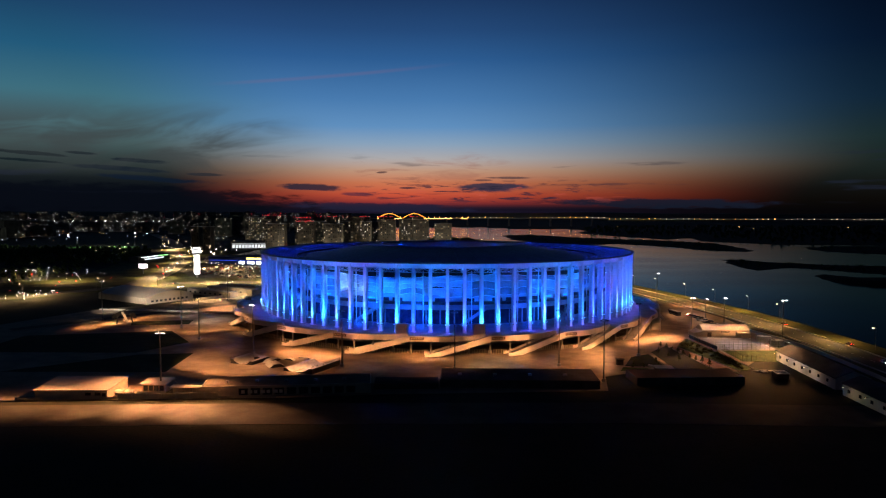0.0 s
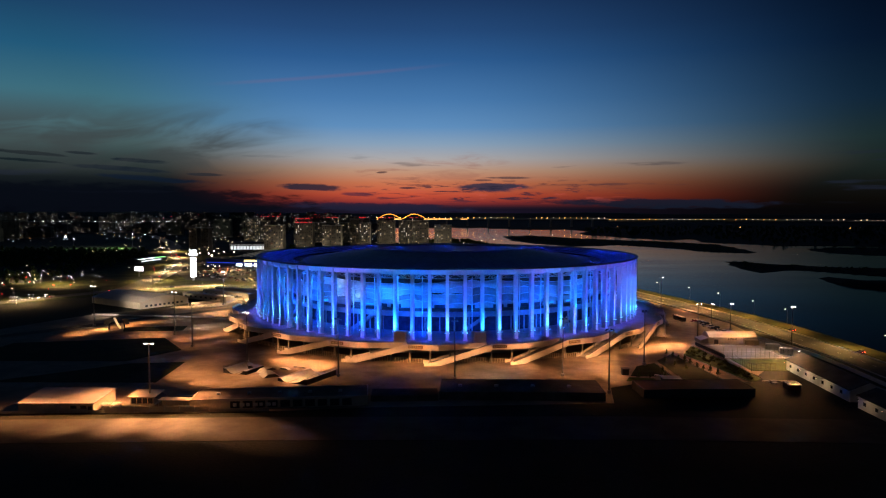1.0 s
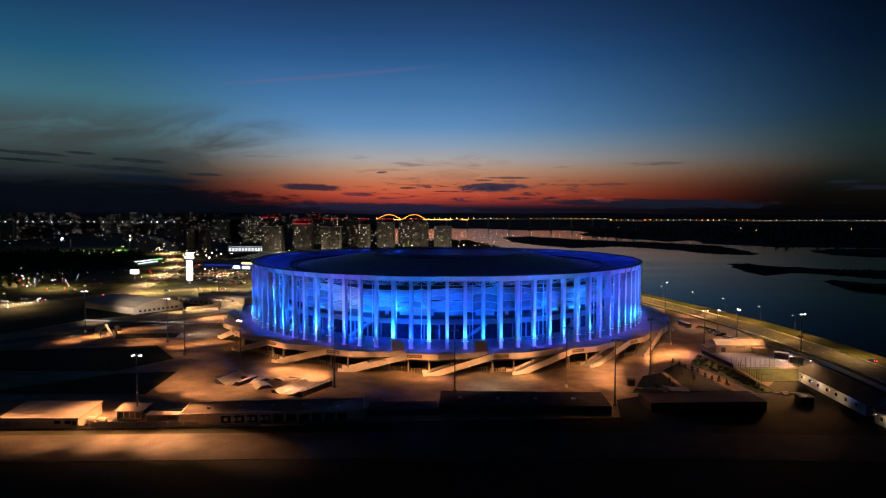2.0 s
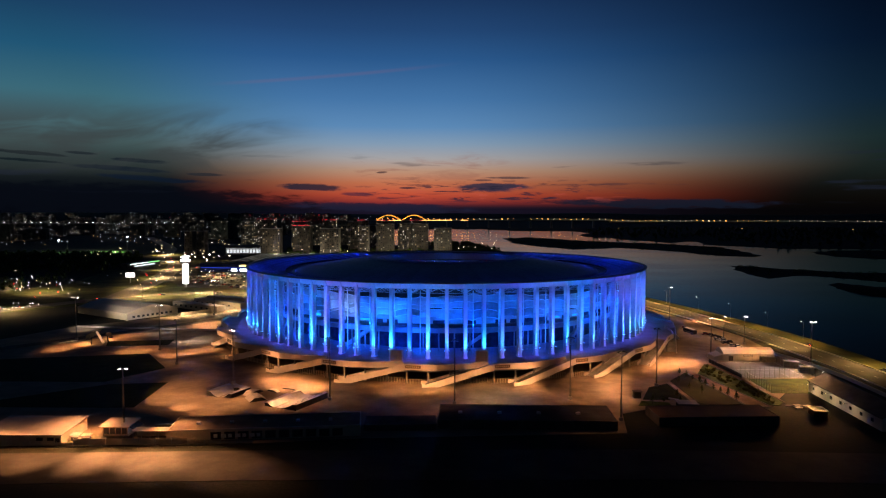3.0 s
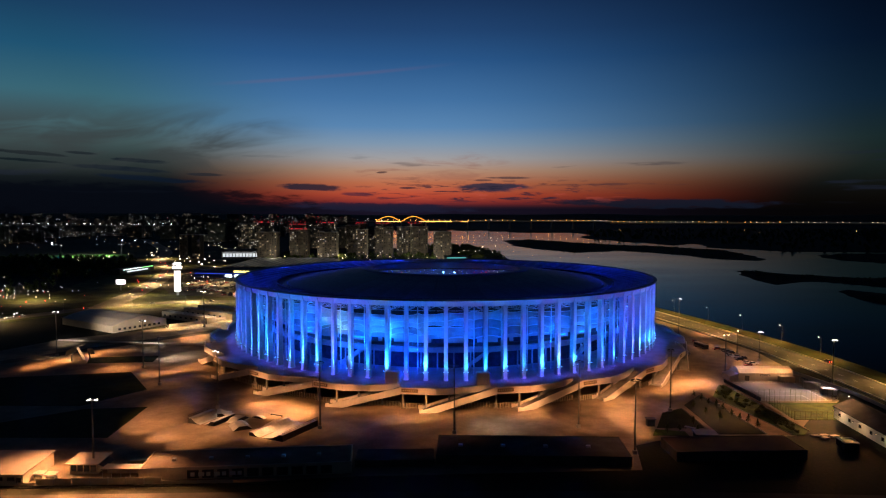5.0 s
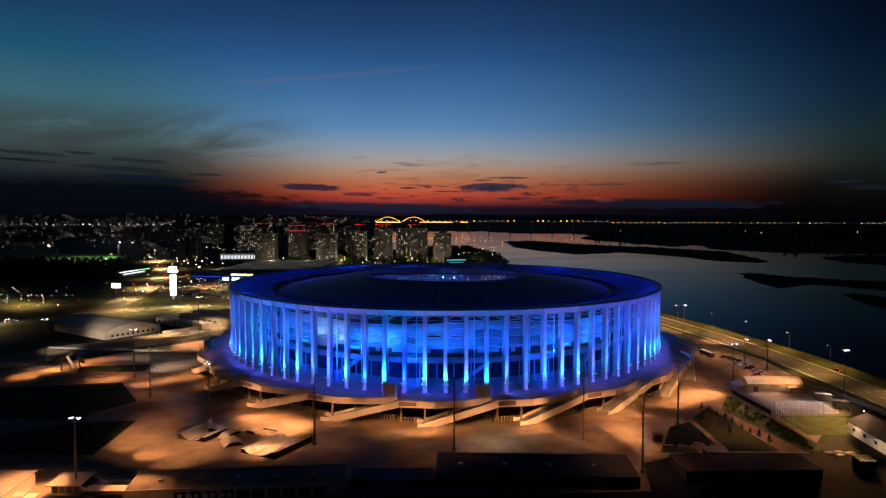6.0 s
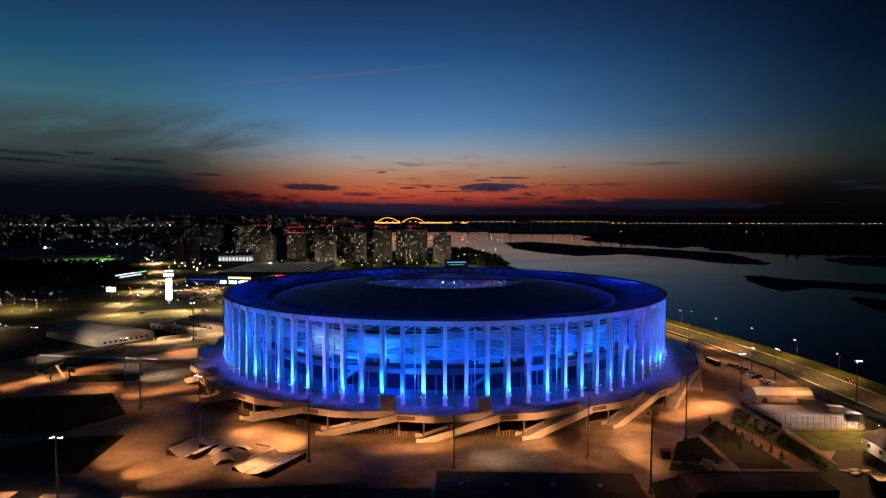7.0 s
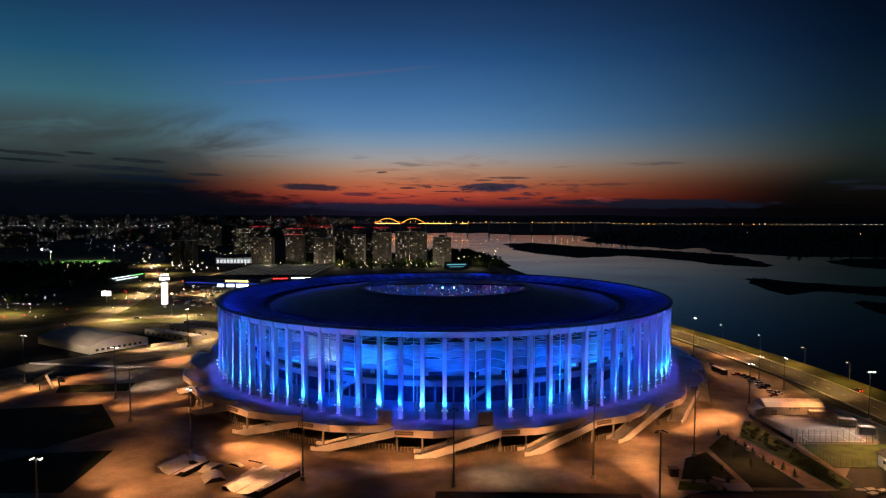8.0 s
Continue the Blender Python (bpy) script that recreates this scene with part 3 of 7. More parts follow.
def make_bowl():
    """The stands, their back wall, the rippled mesh before it and the open concourse."""
    back = Build().lathe([(103, 26), (99, 37.5), (98.2, 37.5), (98.2, 19), (93, 18.0), (93, 17.0), (101.5, 17.0), (106, 20.5), (106, 21.4), (103, 22.2)], close=True)
    part("stand_back", back, WALL_SHADE, stadium, "back of the upper stand with the slot's shade in its colour")
    seats = Build()
    rows = [(58 + 0.8 * k, 9 + 0.52 * k + 0.0011 * k * k) for k in range(50)]
    prof = []
    for r, z in rows:
        prof += [(r, z), (r, z + 0.5)]
    seats.lathe(prof + [(99, prof[-1][1])], n=132)
    part("seating", seats, SEATS, stadium, "rows of blue seats inside the bowl")
    part("pitch", Build().lathe([(0.01, 8.4), (58, 8.4)], n=88), LAWN, stadium, "grass pitch")
    part("concourse_wall", Build().lathe([(96, DECK), (96, 17.2), (95.4, 17.2), (95.4, DECK)], close=True, n=132), GLAZING, stadium, "dark glazed wall of the concourse")
    part("gallery", Build().lathe([(97, 21.6), (104.5, 21.6), (104.5, 22.5), (97, 22.5)], close=True, n=132), CONCRETE, stadium)
    # the ripples: bands whose edges rise and fall as waves
    count = 55
    waves = [(107.0, 31.9, 34.6, 1.0, 5, 0.3), (106.3, 28.6, 32.8, 1.5, 4, 1.7), (105.7, 25.4, 29.4, 1.1, 6, 3.9)]
    for r, z0, z1, amp, slow, ph in waves:
        for s in range(count):
            b, rims = Build(), (Build(), Build())
            n = 10
            pts = []
            for i in range(n + 1):
                t = PHASE + (s + i / n) * 360 / count
                u = radians(t - PHASE)
                peak = 1 - abs(math.sin(count / 2 * u)) ** 0.8
                lo = z0 - 0.7 * amp * peak + 0.9 * math.sin(slow * u + ph) + 0.4 * math.sin(17 * u + ph)
                hi = z1 + amp * peak * (0.7 + 0.5 * math.sin(7 * u + ph)) + 0.8 * math.sin((slow + 2) * u + 1.3 * ph)
                rr = r + 1.3 * peak
                pts.append((polar(rr, t, lo), polar(rr + 0.3, t, (lo + hi) / 2), polar(rr, t, hi), polar(rr - 0.12, t, hi), polar(rr + 0.18, t, (lo + hi) / 2), polar(rr - 0.12, t, lo)))
            for p, q in zip(pts, pts[1:]):
                for j in range(6):
                    b.face([p[j], q[j], q[(j + 1) % 6], p[(j + 1) % 6]])
                rims[0].tube(p[0], q[0], 0.12, n=4)
                rims[1].tube(p[2], q[2], 0.12, n=4)
            band = part("facade_mesh", b, MESH, stadium, "rippled white mesh lit blue")
            for rim in rims:
                part("edge_tube", rim, LINE_STEEL, band, "pale steel tube along the mesh's edge")
    # posts and stairs of the concourse
    post = Build().tube((0, -104, DECK), (0, -104, 21.6), 0.35, n=8).mesh("concourse_post", CONCRETE)
    for i in range(COLUMNS):
        part("concourse_post", post, None, stadium, m=turned(PHASE + (i + 0.5) * STEP))
    st = Build()
    for k in range(26):
        t0, t1 = k * 0.42, (k + 1) * 0.42
        z = DECK + 0.5 * (k + 1)
        lo = [polar(100.5, t0, z - 0.7), polar(100.5, t1, z - 0.7), polar(103.5, t1, z - 0.7), polar(103.5, t0, z - 0.7)]
        st.solid(lo, [(x, y, z) for x, y, _ in lo])
    st.solid([polar(103.6, 0, DECK + 0.2), polar(103.6, 10.9, DECK + 13.2), polar(103.75, 10.9, DECK + 13.2), polar(103.75, 0, DECK + 0.2)],
             [polar(103.6, 0, DECK + 1.5), polar(103.6, 10.9, DECK + 14.5), polar(103.75, 10.9, DECK + 14.5), polar(103.75, 0, DECK + 1.5)])
    flight = st.mesh("concourse_stair", CONCRETE)
    for i in range(11):
        part("concourse_stair", flight, None, stadium, "grey concourse stair", m=turned(4 + i * 360 / 11))
    rng = random.Random(9)
    for i in range(55):
        a = PHASE + i * 360 / 55
        k = rng.choice((0.25, 0.45, 0.8, 1.0, 1.5, 2.1))
        spot("mesh_floodlight", polar(112.6, a, 18.5), polar(106.3, a, 30), 50000 * k * K_BOWL, (0.001, 0.088, 1.0), 90, 1.0, 0.3)
        if i % 2 == 0:
            spot("pillar_uplight", polar(110.4, a + 0.12, 17.5), polar(107.0, a, 31), rng.choice((9000, 18000, 30000)) * K_BOWL, (0.008, 0.40, 1.0), 34, 1.0, 0.15)
    for i in range(22):
        spot("gallery_light", polar(113.5, PHASE + (i + 0.5) * 360 / 22, DECK + 9.5), polar(104, PHASE + (i + 0.5) * 360 / 22, DECK + 6.5), 15000 * rng.choice((0.4, 1.0, 1.8)) * K_BOWL, (0.002, 0.06, 1.0), 150, 0.8, 0.4)
    # three floodlights throw white and pale blue on the mesh
    for a, k, tone in ((-29, 0.8, (0.40, 0.66, 1.0)), (-24.5, 0.6, (0.30, 0.62, 1.0)), (-12, 0.5, (0.08, 0.50, 1.0)), (41, 0.5, (0.08, 0.40, 1.0))):
        spot("mesh_floodlight", polar(115.5, a, 22), polar(106.5, a - 1.5, 29.5), 22000 * k * K_BOWL, tone, 74, 1.0, 0.2)
    for i in range(12):
        x, y = polar(70, i * 30)
        point("bowl_light", (x, y, 36), 2600 * K_BOWL, BLUE, 0.8)
    # the drum of rooms under the mesh, with dark and lit windows
    part("gallery_wall", Build().lathe([(104.6, 17.2), (105.2, 17.2), (105.2, 25.6), (104.6, 25.6)], close=True, n=176), CONCRETE, stadium, "pale drum wall under the mesh")
    for a0, a1, z in ((0, 360, 19.2), (0, 360, 24.9)):
        part("gallery_ledge", Build().lathe([(105.2, z), (105.9, z), (105.9, z + 0.35), (105.2, z + 0.35)], close=True, n=176), CONCRETE, stadium)
    pane = [Build().lathe([(105.2, 20.4), (105.3, 20.4), (105.3, 23.4), (105.2, 23.4)], -1.5, 1.5, 3, close=True).mesh("gallery_window", GLAZING),
            Build().lathe([(105.2, 22.4), (105.3, 22.4), (105.3, 23.2), (105.2, 23.2)], -1.6, 1.6, 3, close=True).mesh("gallery_window", lamp_material("cyan_window_strip", (0.02, 0.32, 1.0), 1.6))]
    for i in range(COLUMNS):
        if rng.random() < 0.8:
            part("gallery_window", pane[0 if rng.random() < 0.75 else 1], None, stadium, m=turned(PHASE + (i + 0.5) * STEP))
    pillar = Build().tube((0, -109.0, DECK), (0, -109.0, 38.0), 0.22, n=8).mesh("inner_pillar", PAINT)
    for i in range(55):
        part("inner_pillar", pillar, None, stadium, m=turned(PHASE + i * 360 / 55))
    # lit boxes and lamps high in the stands, seen through the opening
    glows = [lamp_material("box_light_blue", (0.03, 0.16, 1.0), 2.6), lamp_material("box_light_white", (0.8, 0.9, 1.0), 2.2), lamp_material("box_light_green", (0.5, 1.0, 0.55), 1.2), lamp_material("box_light_red", (1.0, 0.06, 0.12), 1.6)]
    lit = [Build(), Build(), Build(), Build()]
    for i in range(2600):
        t, j, w = rng.uniform(0, 360), rng.uniform(30, 49), rng.uniform(0.04, 0.15)
        r, z = 57.7 + 0.8 * j, 9.7 + 0.52 * j + 0.0011 * j * j
        k = rng.choice((0, 0, 0, 0, 1, 1, 2, 3))
        p = [polar(r, t, z), polar(r, t + w, z), polar(r - 0.15, t + w, z), polar(r - 0.15, t, z)]
        up = rng.choice((0.3, 0.5, 1.0))
        lit[k].solid(p, [(x, y, zz + up) for x, y, zz in p])
    for b, m in zip(lit, glows):
        tagged(part("box_light", b, m, stadium, "small lit boxes and lamps high in the stands"), kind="stuff")
    for a in (176.0, -179.0):
        x, y = polar(92, a)
        part("stand_floodlight", Build().tube((x, y, 35.0), (x, y - 0.5, 35.0), 0.55, n=10), lamp_material("stand_flood_lens", (0.25, 0.6, 1.0), 9.0), stadium, "bright blue-white floodlight in the stand")
    part("stand_wall", Build().lathe([(97.8, 28), (97.8, 40.3), (98.1, 40.3), (98.1, 28)], close=True, n=132), WALL_SHADE, stadium, "upper wall behind the seats")
    # unseen spots, added along the roof's rim to brighten its sloping sheets
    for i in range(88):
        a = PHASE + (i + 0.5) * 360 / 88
        spot("rim_fill", polar(118.6, a, TOP + 2.2), polar(100, a, TOP - 2.6), 4000 * rng.choice((0.3, 0.6, 1.0, 1.8)), (0.006, 0.035, 1.0), 150, 0.9, 0.15)


make_bowl()


def make_deck():
    """A deck whose rim jogs in at each of 22 stairs, and the stairs, which all climb the same way round."""
    n, sec = 22, 360 / 22
    a0 = -7.7
    rim = []
    for k in range(n):
        b = a0 + k * sec
        rim += [polar(136.2, b), polar(136.9, b + 6.2), polar(134.6, b + 11.0), polar(130.9, b + sec - 0.5)]
    deck = Build()
    inner = [polar(95, a0 + k * sec + d) for k in range(n) for d in (0, 6.2, 11.0, sec - 0.5)]
    m = len(rim)
    for i in range(m):
        j = (i + 1) % m
        for z0, up in ((DECK, True), (DECK - 1.1, False)):
            q = [(*inner[i], z0), (*rim[i], z0), (*rim[j], z0), (*inner[j], z0)]
            deck.face(q if up else q[::-1])
        deck.face([(*rim[i], DECK - 1.1), (*rim[j], DECK - 1.1), (*rim[j], DECK), (*rim[i], DECK)])
    part("deck", deck, DECKING, stadium, "paved deck round the columns")

    def wall(b, p, q, zp, zq, low, high, thick=0.3):
        d = Vector((q[0] - p[0], q[1] - p[1]))
        o = Vector((d.y, -d.x)).normalized() * thick
        lo = [(p[0], p[1], zp + low), (q[0], q[1], zq + low), (q[0] + o.x, q[1] + o.y, zq + low), (p[0] + o.x, p[1] + o.y, zp + low)]
        b.solid(lo, [(x, y, z - low + high) for x, y, z in lo])

    par = Build()
    pts = [rim[0], rim[1], rim[2], rim[3]]
    for p, q in zip(pts, pts[1:]):
        wall(par, p, q, DECK, DECK, -1.5, 1.15)
    parapet = par.mesh("parapet", PAINT)
    # one stair: head at the jog, foot 12 degrees back
    hi_in, hi_out = Vector(polar(131.0, a0 + sec - 0.4)), Vector(polar(136.6, a0 + sec + 0.2))
    lo_in, lo_out = Vector(polar(133.6, a0 + sec - 12.6)), Vector(polar(139.4, a0 + sec - 12.2))
    st, risers = Build(), 44
    zig = [(k / risers, DECK * j / risers) for k in range(risers) for j in (k, k + 1)] + [(1.0, DECK), (1.0, DECK - 0.8), (0.09, 0.0)]
    st.solid([(*lo_in.lerp(hi_in, u), z) for u, z in zig], [(*lo_out.lerp(hi_out, u), z) for u, z in zig])
    steps = st.mesh("steps", CONCRETE)
    sides = []
    for p, q in ((lo_in, hi_in), (lo_out, hi_out)):
        w = Build()
        back = p - (q - p).normalized() * 1.6
        wall(w, back, p, 0.0, 0.0, -0.2, 1.6, 0.35)
        wall(w, p, q, 0.0, DECK, -1.55, 1.2, 0.35)
        lo = [(p.x, p.y, 0), (q.x, q.y, DECK - 1.2)]
        sides.append(w.mesh("stair_wall", PAINT))
    pil = []
    for b, r in ((0.4, 133.5), (4.5, 134.5), (8.5, 133.0), (12.5, 130.0)):
        x, y = polar(r, a0 + b)
        pil.append(Build().tube((x, y, 0), (x, y, DECK - 1.0), 0.42, n=10).mesh("pillar", CONCRETE))

    fen = Build()
    for i in range(30):
        t = a0 + i * sec / 30
        x, y = polar(134.2 - 3.0 * (i / 30), t)
        fen.box(x - 0.12, y - 0.12, 0, x + 0.12, y + 0.12, 2.3)
        if i < 29:
            q = polar(134.2 - 3.0 * ((i + 1) / 30), a0 + (i + 1) * sec / 30)
            for z in (0.5, 2.0):
                fen.tube((x, y, z), (*q, z), 0.05, n=4)
    fence = fen.mesh("fence", material("pale_fence_paint", (0.42, 0.36, 0.28), 0.6))
    sg = Build()
    s0, s1 = Vector(polar(136.55, a0 + 0.35)), Vector(polar(136.60, a0 + 3.2))
    wall(sg, s0, s1, DECK, DECK, -0.75, 0.6, 0.08)
    sign = sg.mesh("sign_board", material("brown_sign_board", (0.16, 0.10, 0.06), 0.5))
    bars = Build()
    for k in range(7):
        u = 0.08 + 0.125 * k
        p, q = s0.lerp(s1, u), s0.lerp(s1, u + 0.07)
        o = (q - p).normalized()
        o = Vector((o.y, -o.x)) * 0.09
        wall(bars, p + o, q + o, DECK, DECK, -0.35, 0.25, 0.03)
    bars = bars.mesh("letter_bar", material("pale_letter_paint", (0.5, 0.45, 0.38), 0.5))
    for k in range(n):
        m = turned(k * sec)
        part("parapet", parapet, None, stadium, "pale painted parapet", m=m)
        s = part("stair", steps, None, stadium, "open stair between pale solid walls", m=m)
        for w in sides:
            part("stair_wall", w, None, s)
        for p in pil:
            part("pillar", p, None, stadium, m=m)
        part("fence", fence, None, stadium, m=m)
        b = part("sign_board", sign, None, stadium, "dark sign board with small letters", m=m)
        tagged(part("letter_bar", bars, None, b, "row of small pale letters, too small to read"), kind="stuff")
    part("undercroft_wall", Build().lathe([(113, 0), (113, DECK - 1.05), (112.4, DECK - 1.05), (112.4, 0)], close=True, n=88), CONCRETE, stadium, "set-back ground-floor wall")
    for a in (-10.1, 7.3):
        b = Build().box(-2.8, -1.6, DECK, 2.8, 1.6, DECK + 5.0, 0.15)
        part("deck_kiosk", b, PAINT, stadium, "pale box-shaped kiosk on the deck", m=turned(a) @ pose(0, -125.5, 0))


make_deck()


# ---------------------------------------------------------------- roads, lawns and other sheets on the ground
def ribbon(name, pts, width, z, mat, label, category, thick=0.3):
    """A road along a line of points, with joined corners."""
    left, right = [], []
    for i, p in enumerate(pts):
        a, c = Vector(pts[max(0, i - 1)]), Vector(pts[min(len(pts) - 1, i + 1)])
        d = (c - a).normalized()
        o = Vector((-d.y, d.x)) * width / 2
        left.append((p[0] + o.x, p[1] + o.y))
        right.append((p[0] - o.x, p[1] - o.y))
    b = Build()
    for i in range(len(pts) - 1):
        q = [left[i], right[i], right[i + 1], left[i + 1]]
        b.solid([(x, y, z - thick) for x, y in q], [(x, y, z) for x, y in q])
    return tagged(part(name, b, mat), label, category, kind="structure")


def curve(pts, n=6):
    """More points along a smooth line through the given ones."""
    out = []
    for i in range(len(pts) - 1):
        p0, p1, p2, p3 = (Vector(pts[max(0, min(len(pts) - 1, i + k))]) for k in (-1, 0, 1, 2))
        for s in range(n):
            t = s / n
            out.append(tuple(0.5 * (2 * p1 + (p2 - p0) * t + (2 * p0 - 5 * p1 + 4 * p2 - p3) * t * t + (3 * p1 - p0 - 3 * p2 + p3) * t ** 3)))
    return out + [tuple(pts[-1])]


ROAD = material("worn_road_asphalt", (0.105, 0.095, 0.080), 0.8, scale=0.04, fine=0.8, bump=0.25, spread=0.25)
ribbon("road", [(-520, -252), (-150, -232), (-60, -228), (60, -226), (420, -240)], 24, 0.10, ASPHALT, "asphalt street under amber lamps", "road")
ribbon("road", curve([(205, -420), (196, -200), (196, -110), (190, -20), (174, 70), (160, 130), (138, 230), (112, 400), (92, 560), (70, 700), (40, 900)]), 17, 0.12, ROAD, "riverside road with amber light on it", "road")
ribbon("road", curve([(-430, -20), (-345, 60), (-312, 110), (-270, 165), (-215, 186), (-150, 188), (-60, 215), (60, 230), (130, 215)]), 17, 0.10, ROAD, "curving street with worn lanes", "road")
ribbon("road", curve([(-282, 150), (-296, 230), (-311, 300), (-335, 390), (-372, 510), (-435, 620), (-480, 740), (-529, 876), (-640, 1100), (-800, 1400)]), 22, 0.14, ROAD, "wide avenue with amber light", "road")
ribbon("road", curve([(-337, 400), (-320, 470), (-306, 560), (-286, 655), (-150, 725), (-40, 800)]), 14, 0.18, ROAD, "side street towards the housing blocks", "road")
ribbon("road", [(-250, -70), (-215, -30), (-190, 0), (-150, 45)], 9, 0.12, ASPHALT, "dark service lane across the paving", "road")
# LAWN's brighter copy: the lamp light on the grass is put into its colour
LIT_GRASS = material("grass_lamplight_tone", (0.062, 0.095, 0.017), 0.95, scale=0.2, fine=2.0, bump=0.6, spread=0.4)
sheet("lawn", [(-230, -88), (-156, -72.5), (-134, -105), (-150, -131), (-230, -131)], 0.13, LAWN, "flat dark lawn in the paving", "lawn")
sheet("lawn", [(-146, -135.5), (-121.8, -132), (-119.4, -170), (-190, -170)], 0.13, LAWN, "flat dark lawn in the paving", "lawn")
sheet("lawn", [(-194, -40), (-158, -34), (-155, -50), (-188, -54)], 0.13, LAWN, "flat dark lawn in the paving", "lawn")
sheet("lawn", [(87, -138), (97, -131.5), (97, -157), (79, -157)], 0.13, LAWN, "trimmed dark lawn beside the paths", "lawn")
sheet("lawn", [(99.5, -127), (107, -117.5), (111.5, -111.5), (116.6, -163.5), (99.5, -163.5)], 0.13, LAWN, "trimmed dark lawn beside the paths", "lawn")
sheet("lawn", [(78, -158.5), (88, -161), (88, -165.5), (75, -165.5)], 0.13, LIT_GRASS, "small corner of grass with lamp light in its colour", "lawn")
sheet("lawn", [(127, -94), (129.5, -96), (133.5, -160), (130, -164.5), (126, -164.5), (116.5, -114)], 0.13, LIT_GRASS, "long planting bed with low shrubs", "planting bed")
sheet("lawn", [(136, -123), (168, -123), (172, -140), (151, -146.5), (135.5, -146.5)], 0.13, LIT_GRASS, "grass beside the ball court with lamp light in its colour", "lawn")
BRICK_PATH = material("reddish_path_paving", (0.22, 0.13, 0.08), 0.85, scale=0.2, fine=2.5, bump=0.3, spread=0.25)
sheet("path", [(130.3, -94), (132, -94), (135, -148), (134.2, -160)], 0.10, BRICK_PATH, "narrow reddish paved path beside the planting bed", "path")
sheet("path", [(112.5, -108), (115.8, -112), (125.6, -164.5), (117.2, -164.5)], 0.10, BRICK_PATH, "reddish paved path between lawn and planting bed", "path")
for a, b in (((116.2, -114), (125.7, -164.5)), ((130.0, -97), (133.9, -160.5)), ((112.0, -112), (117.0, -163.4)), ((97.3, -132), (97.3, -157))):
    edge = thing("path_kerb", "low pale concrete kerb along the garden path", "kerb", frame_of(a, b), "garden kerbs")
    n = 10
    l = math.dist(a, b) / n
    for k in range(n):
        part("kerb_stone", Build().box(l * k + 0.02, -0.1, 0, l * (k + 1) - 0.02, 0.1, 0.22, 0.02), CONCRETE, edge)
GRASS = material("rough_roadside_grass", (0.052, 0.058, 0.018), 0.95, scale=0.06, fine=1.2, bump=0.5, spread=0.35)
ribbon("verge", curve([(219, -420), (212, -200), (211, -110), (206, -20), (189, 70), (173, 133), (150, 232), (124, 402), (103, 562), (82, 702), (52, 902)]), 17, 0.07, GRASS, "rough grass verge along the river bank", "verge")
sheet("lawn", [(-440, 30), (-345, 40), (-262, 140), (-150, 172), (-60, 196), (-60, 226), (-150, 232), (-215, 228), (-322, 296), (-340, 420), (-420, 420), (-380, 250), (-440, 160)], 0.05, GRASS, "rough grass between the western streets", "lawn")
sheet("lawn", [(-420, 440), (-350, 440), (-330, 640), (-440, 760), (-520, 760), (-440, 600)], 0.05, GRASS, "rough grass along the avenue", "lawn")
sheet("parking_lot", [(-296, 300), (-262, 236), (-150, 198), (-140, 250), (-205, 375), (-306, 380)], 0.12, ASPHALT, "asphalt car park with rows of parked cars", "car park")
COURT = material("pale_court_coating", (0.17, 0.145, 0.145), 0.6, scale=0.12, fine=2.0, spread=0.12)
sheet("ball_court", [(133, -120.5), (164, -121), (166, -89.5), (133, -89.5)], 0.13, COURT, "pale coated ball court with white lines", "sports court")
LINE = material("white_line_paint", (0.75, 0.75, 0.72), 0.6)
lines = Build()
for x0, y0, x1, y1 in ((134, -119.6, 163, -119.4), (134, -90.6, 165, -90.4), (134, -119.6, 134.2, -90.4), (163.2, -119.6, 163.4, -90.4), (134, -105.1, 164, -104.9), (141, -119.5, 141.2, -112), (156, -119.5, 156.2, -112), (141, -112, 156, -111.8)):
    lines.box(x0, y0, 0.128, x1, y1, 0.136)
tagged(part("court_marking", lines, LINE), "white painted lines of the ball court", "marking", kind="structure")

river_line = curve([(205, -420), (196, -200), (196, -110), (190, -20), (174, 70), (160, 130), (138, 230)], 8)
for k, off in enumerate((-8.9, 8.9)):
    kerb = Build()
    for p, q in zip(river_line, river_line[1:]):
        d = (Vector(q) - Vector(p)).normalized()
        o = Vector((-d.y, d.x))
        a, c = Vector(p) + o * (off - 0.2), Vector(p) + o * (off + 0.2)
        e, f = Vector(q) + o * (off - 0.2), Vector(q) + o * (off + 0.2)
        kerb.solid([(*a, 0.0), (*c, 0.0), (*f, 0.0), (*e, 0.0)], [(*a, 0.45), (*c, 0.45), (*f, 0.45), (*e, 0.45)])
    tagged(part("kerb", kerb, PAINT), "pale concrete kerb of the riverside road", "kerb", kind="structure")
marks = Build()
for i in range(0, len(river_line) - 1):
    p, q = Vector(river_line[i]), Vector(river_line[i + 1])
    n = max(1, int((q - p).length / 8))
    d = (q - p).normalized()
    o = Vector((-d.y, d.x)) * 0.1
    for j in range(n):
        a = p.lerp(q, j / n)
        c = a + d * 3.2
        marks.solid([(*(a - o), 0.118), (*(a + o), 0.118), (*(c + o), 0.118), (*(c - o), 0.118)], [(*(a - o), 0.128), (*(a + o), 0.128), (*(c + o), 0.128), (*(c - o), 0.128)])
tagged(part("lane_marking", marks, LINE), "white dashes along the riverside road", "marking", kind="structure")

# ---------------------------------------------------------------- tall lamp masts
LENS_WARM = lamp_material("warm_lamp_lens", (1.0, 0.72, 0.42), 11.0)
LENS_WHITE = lamp_material("white_lamp_lens", (1.0, 0.86, 0.72), 26.0)


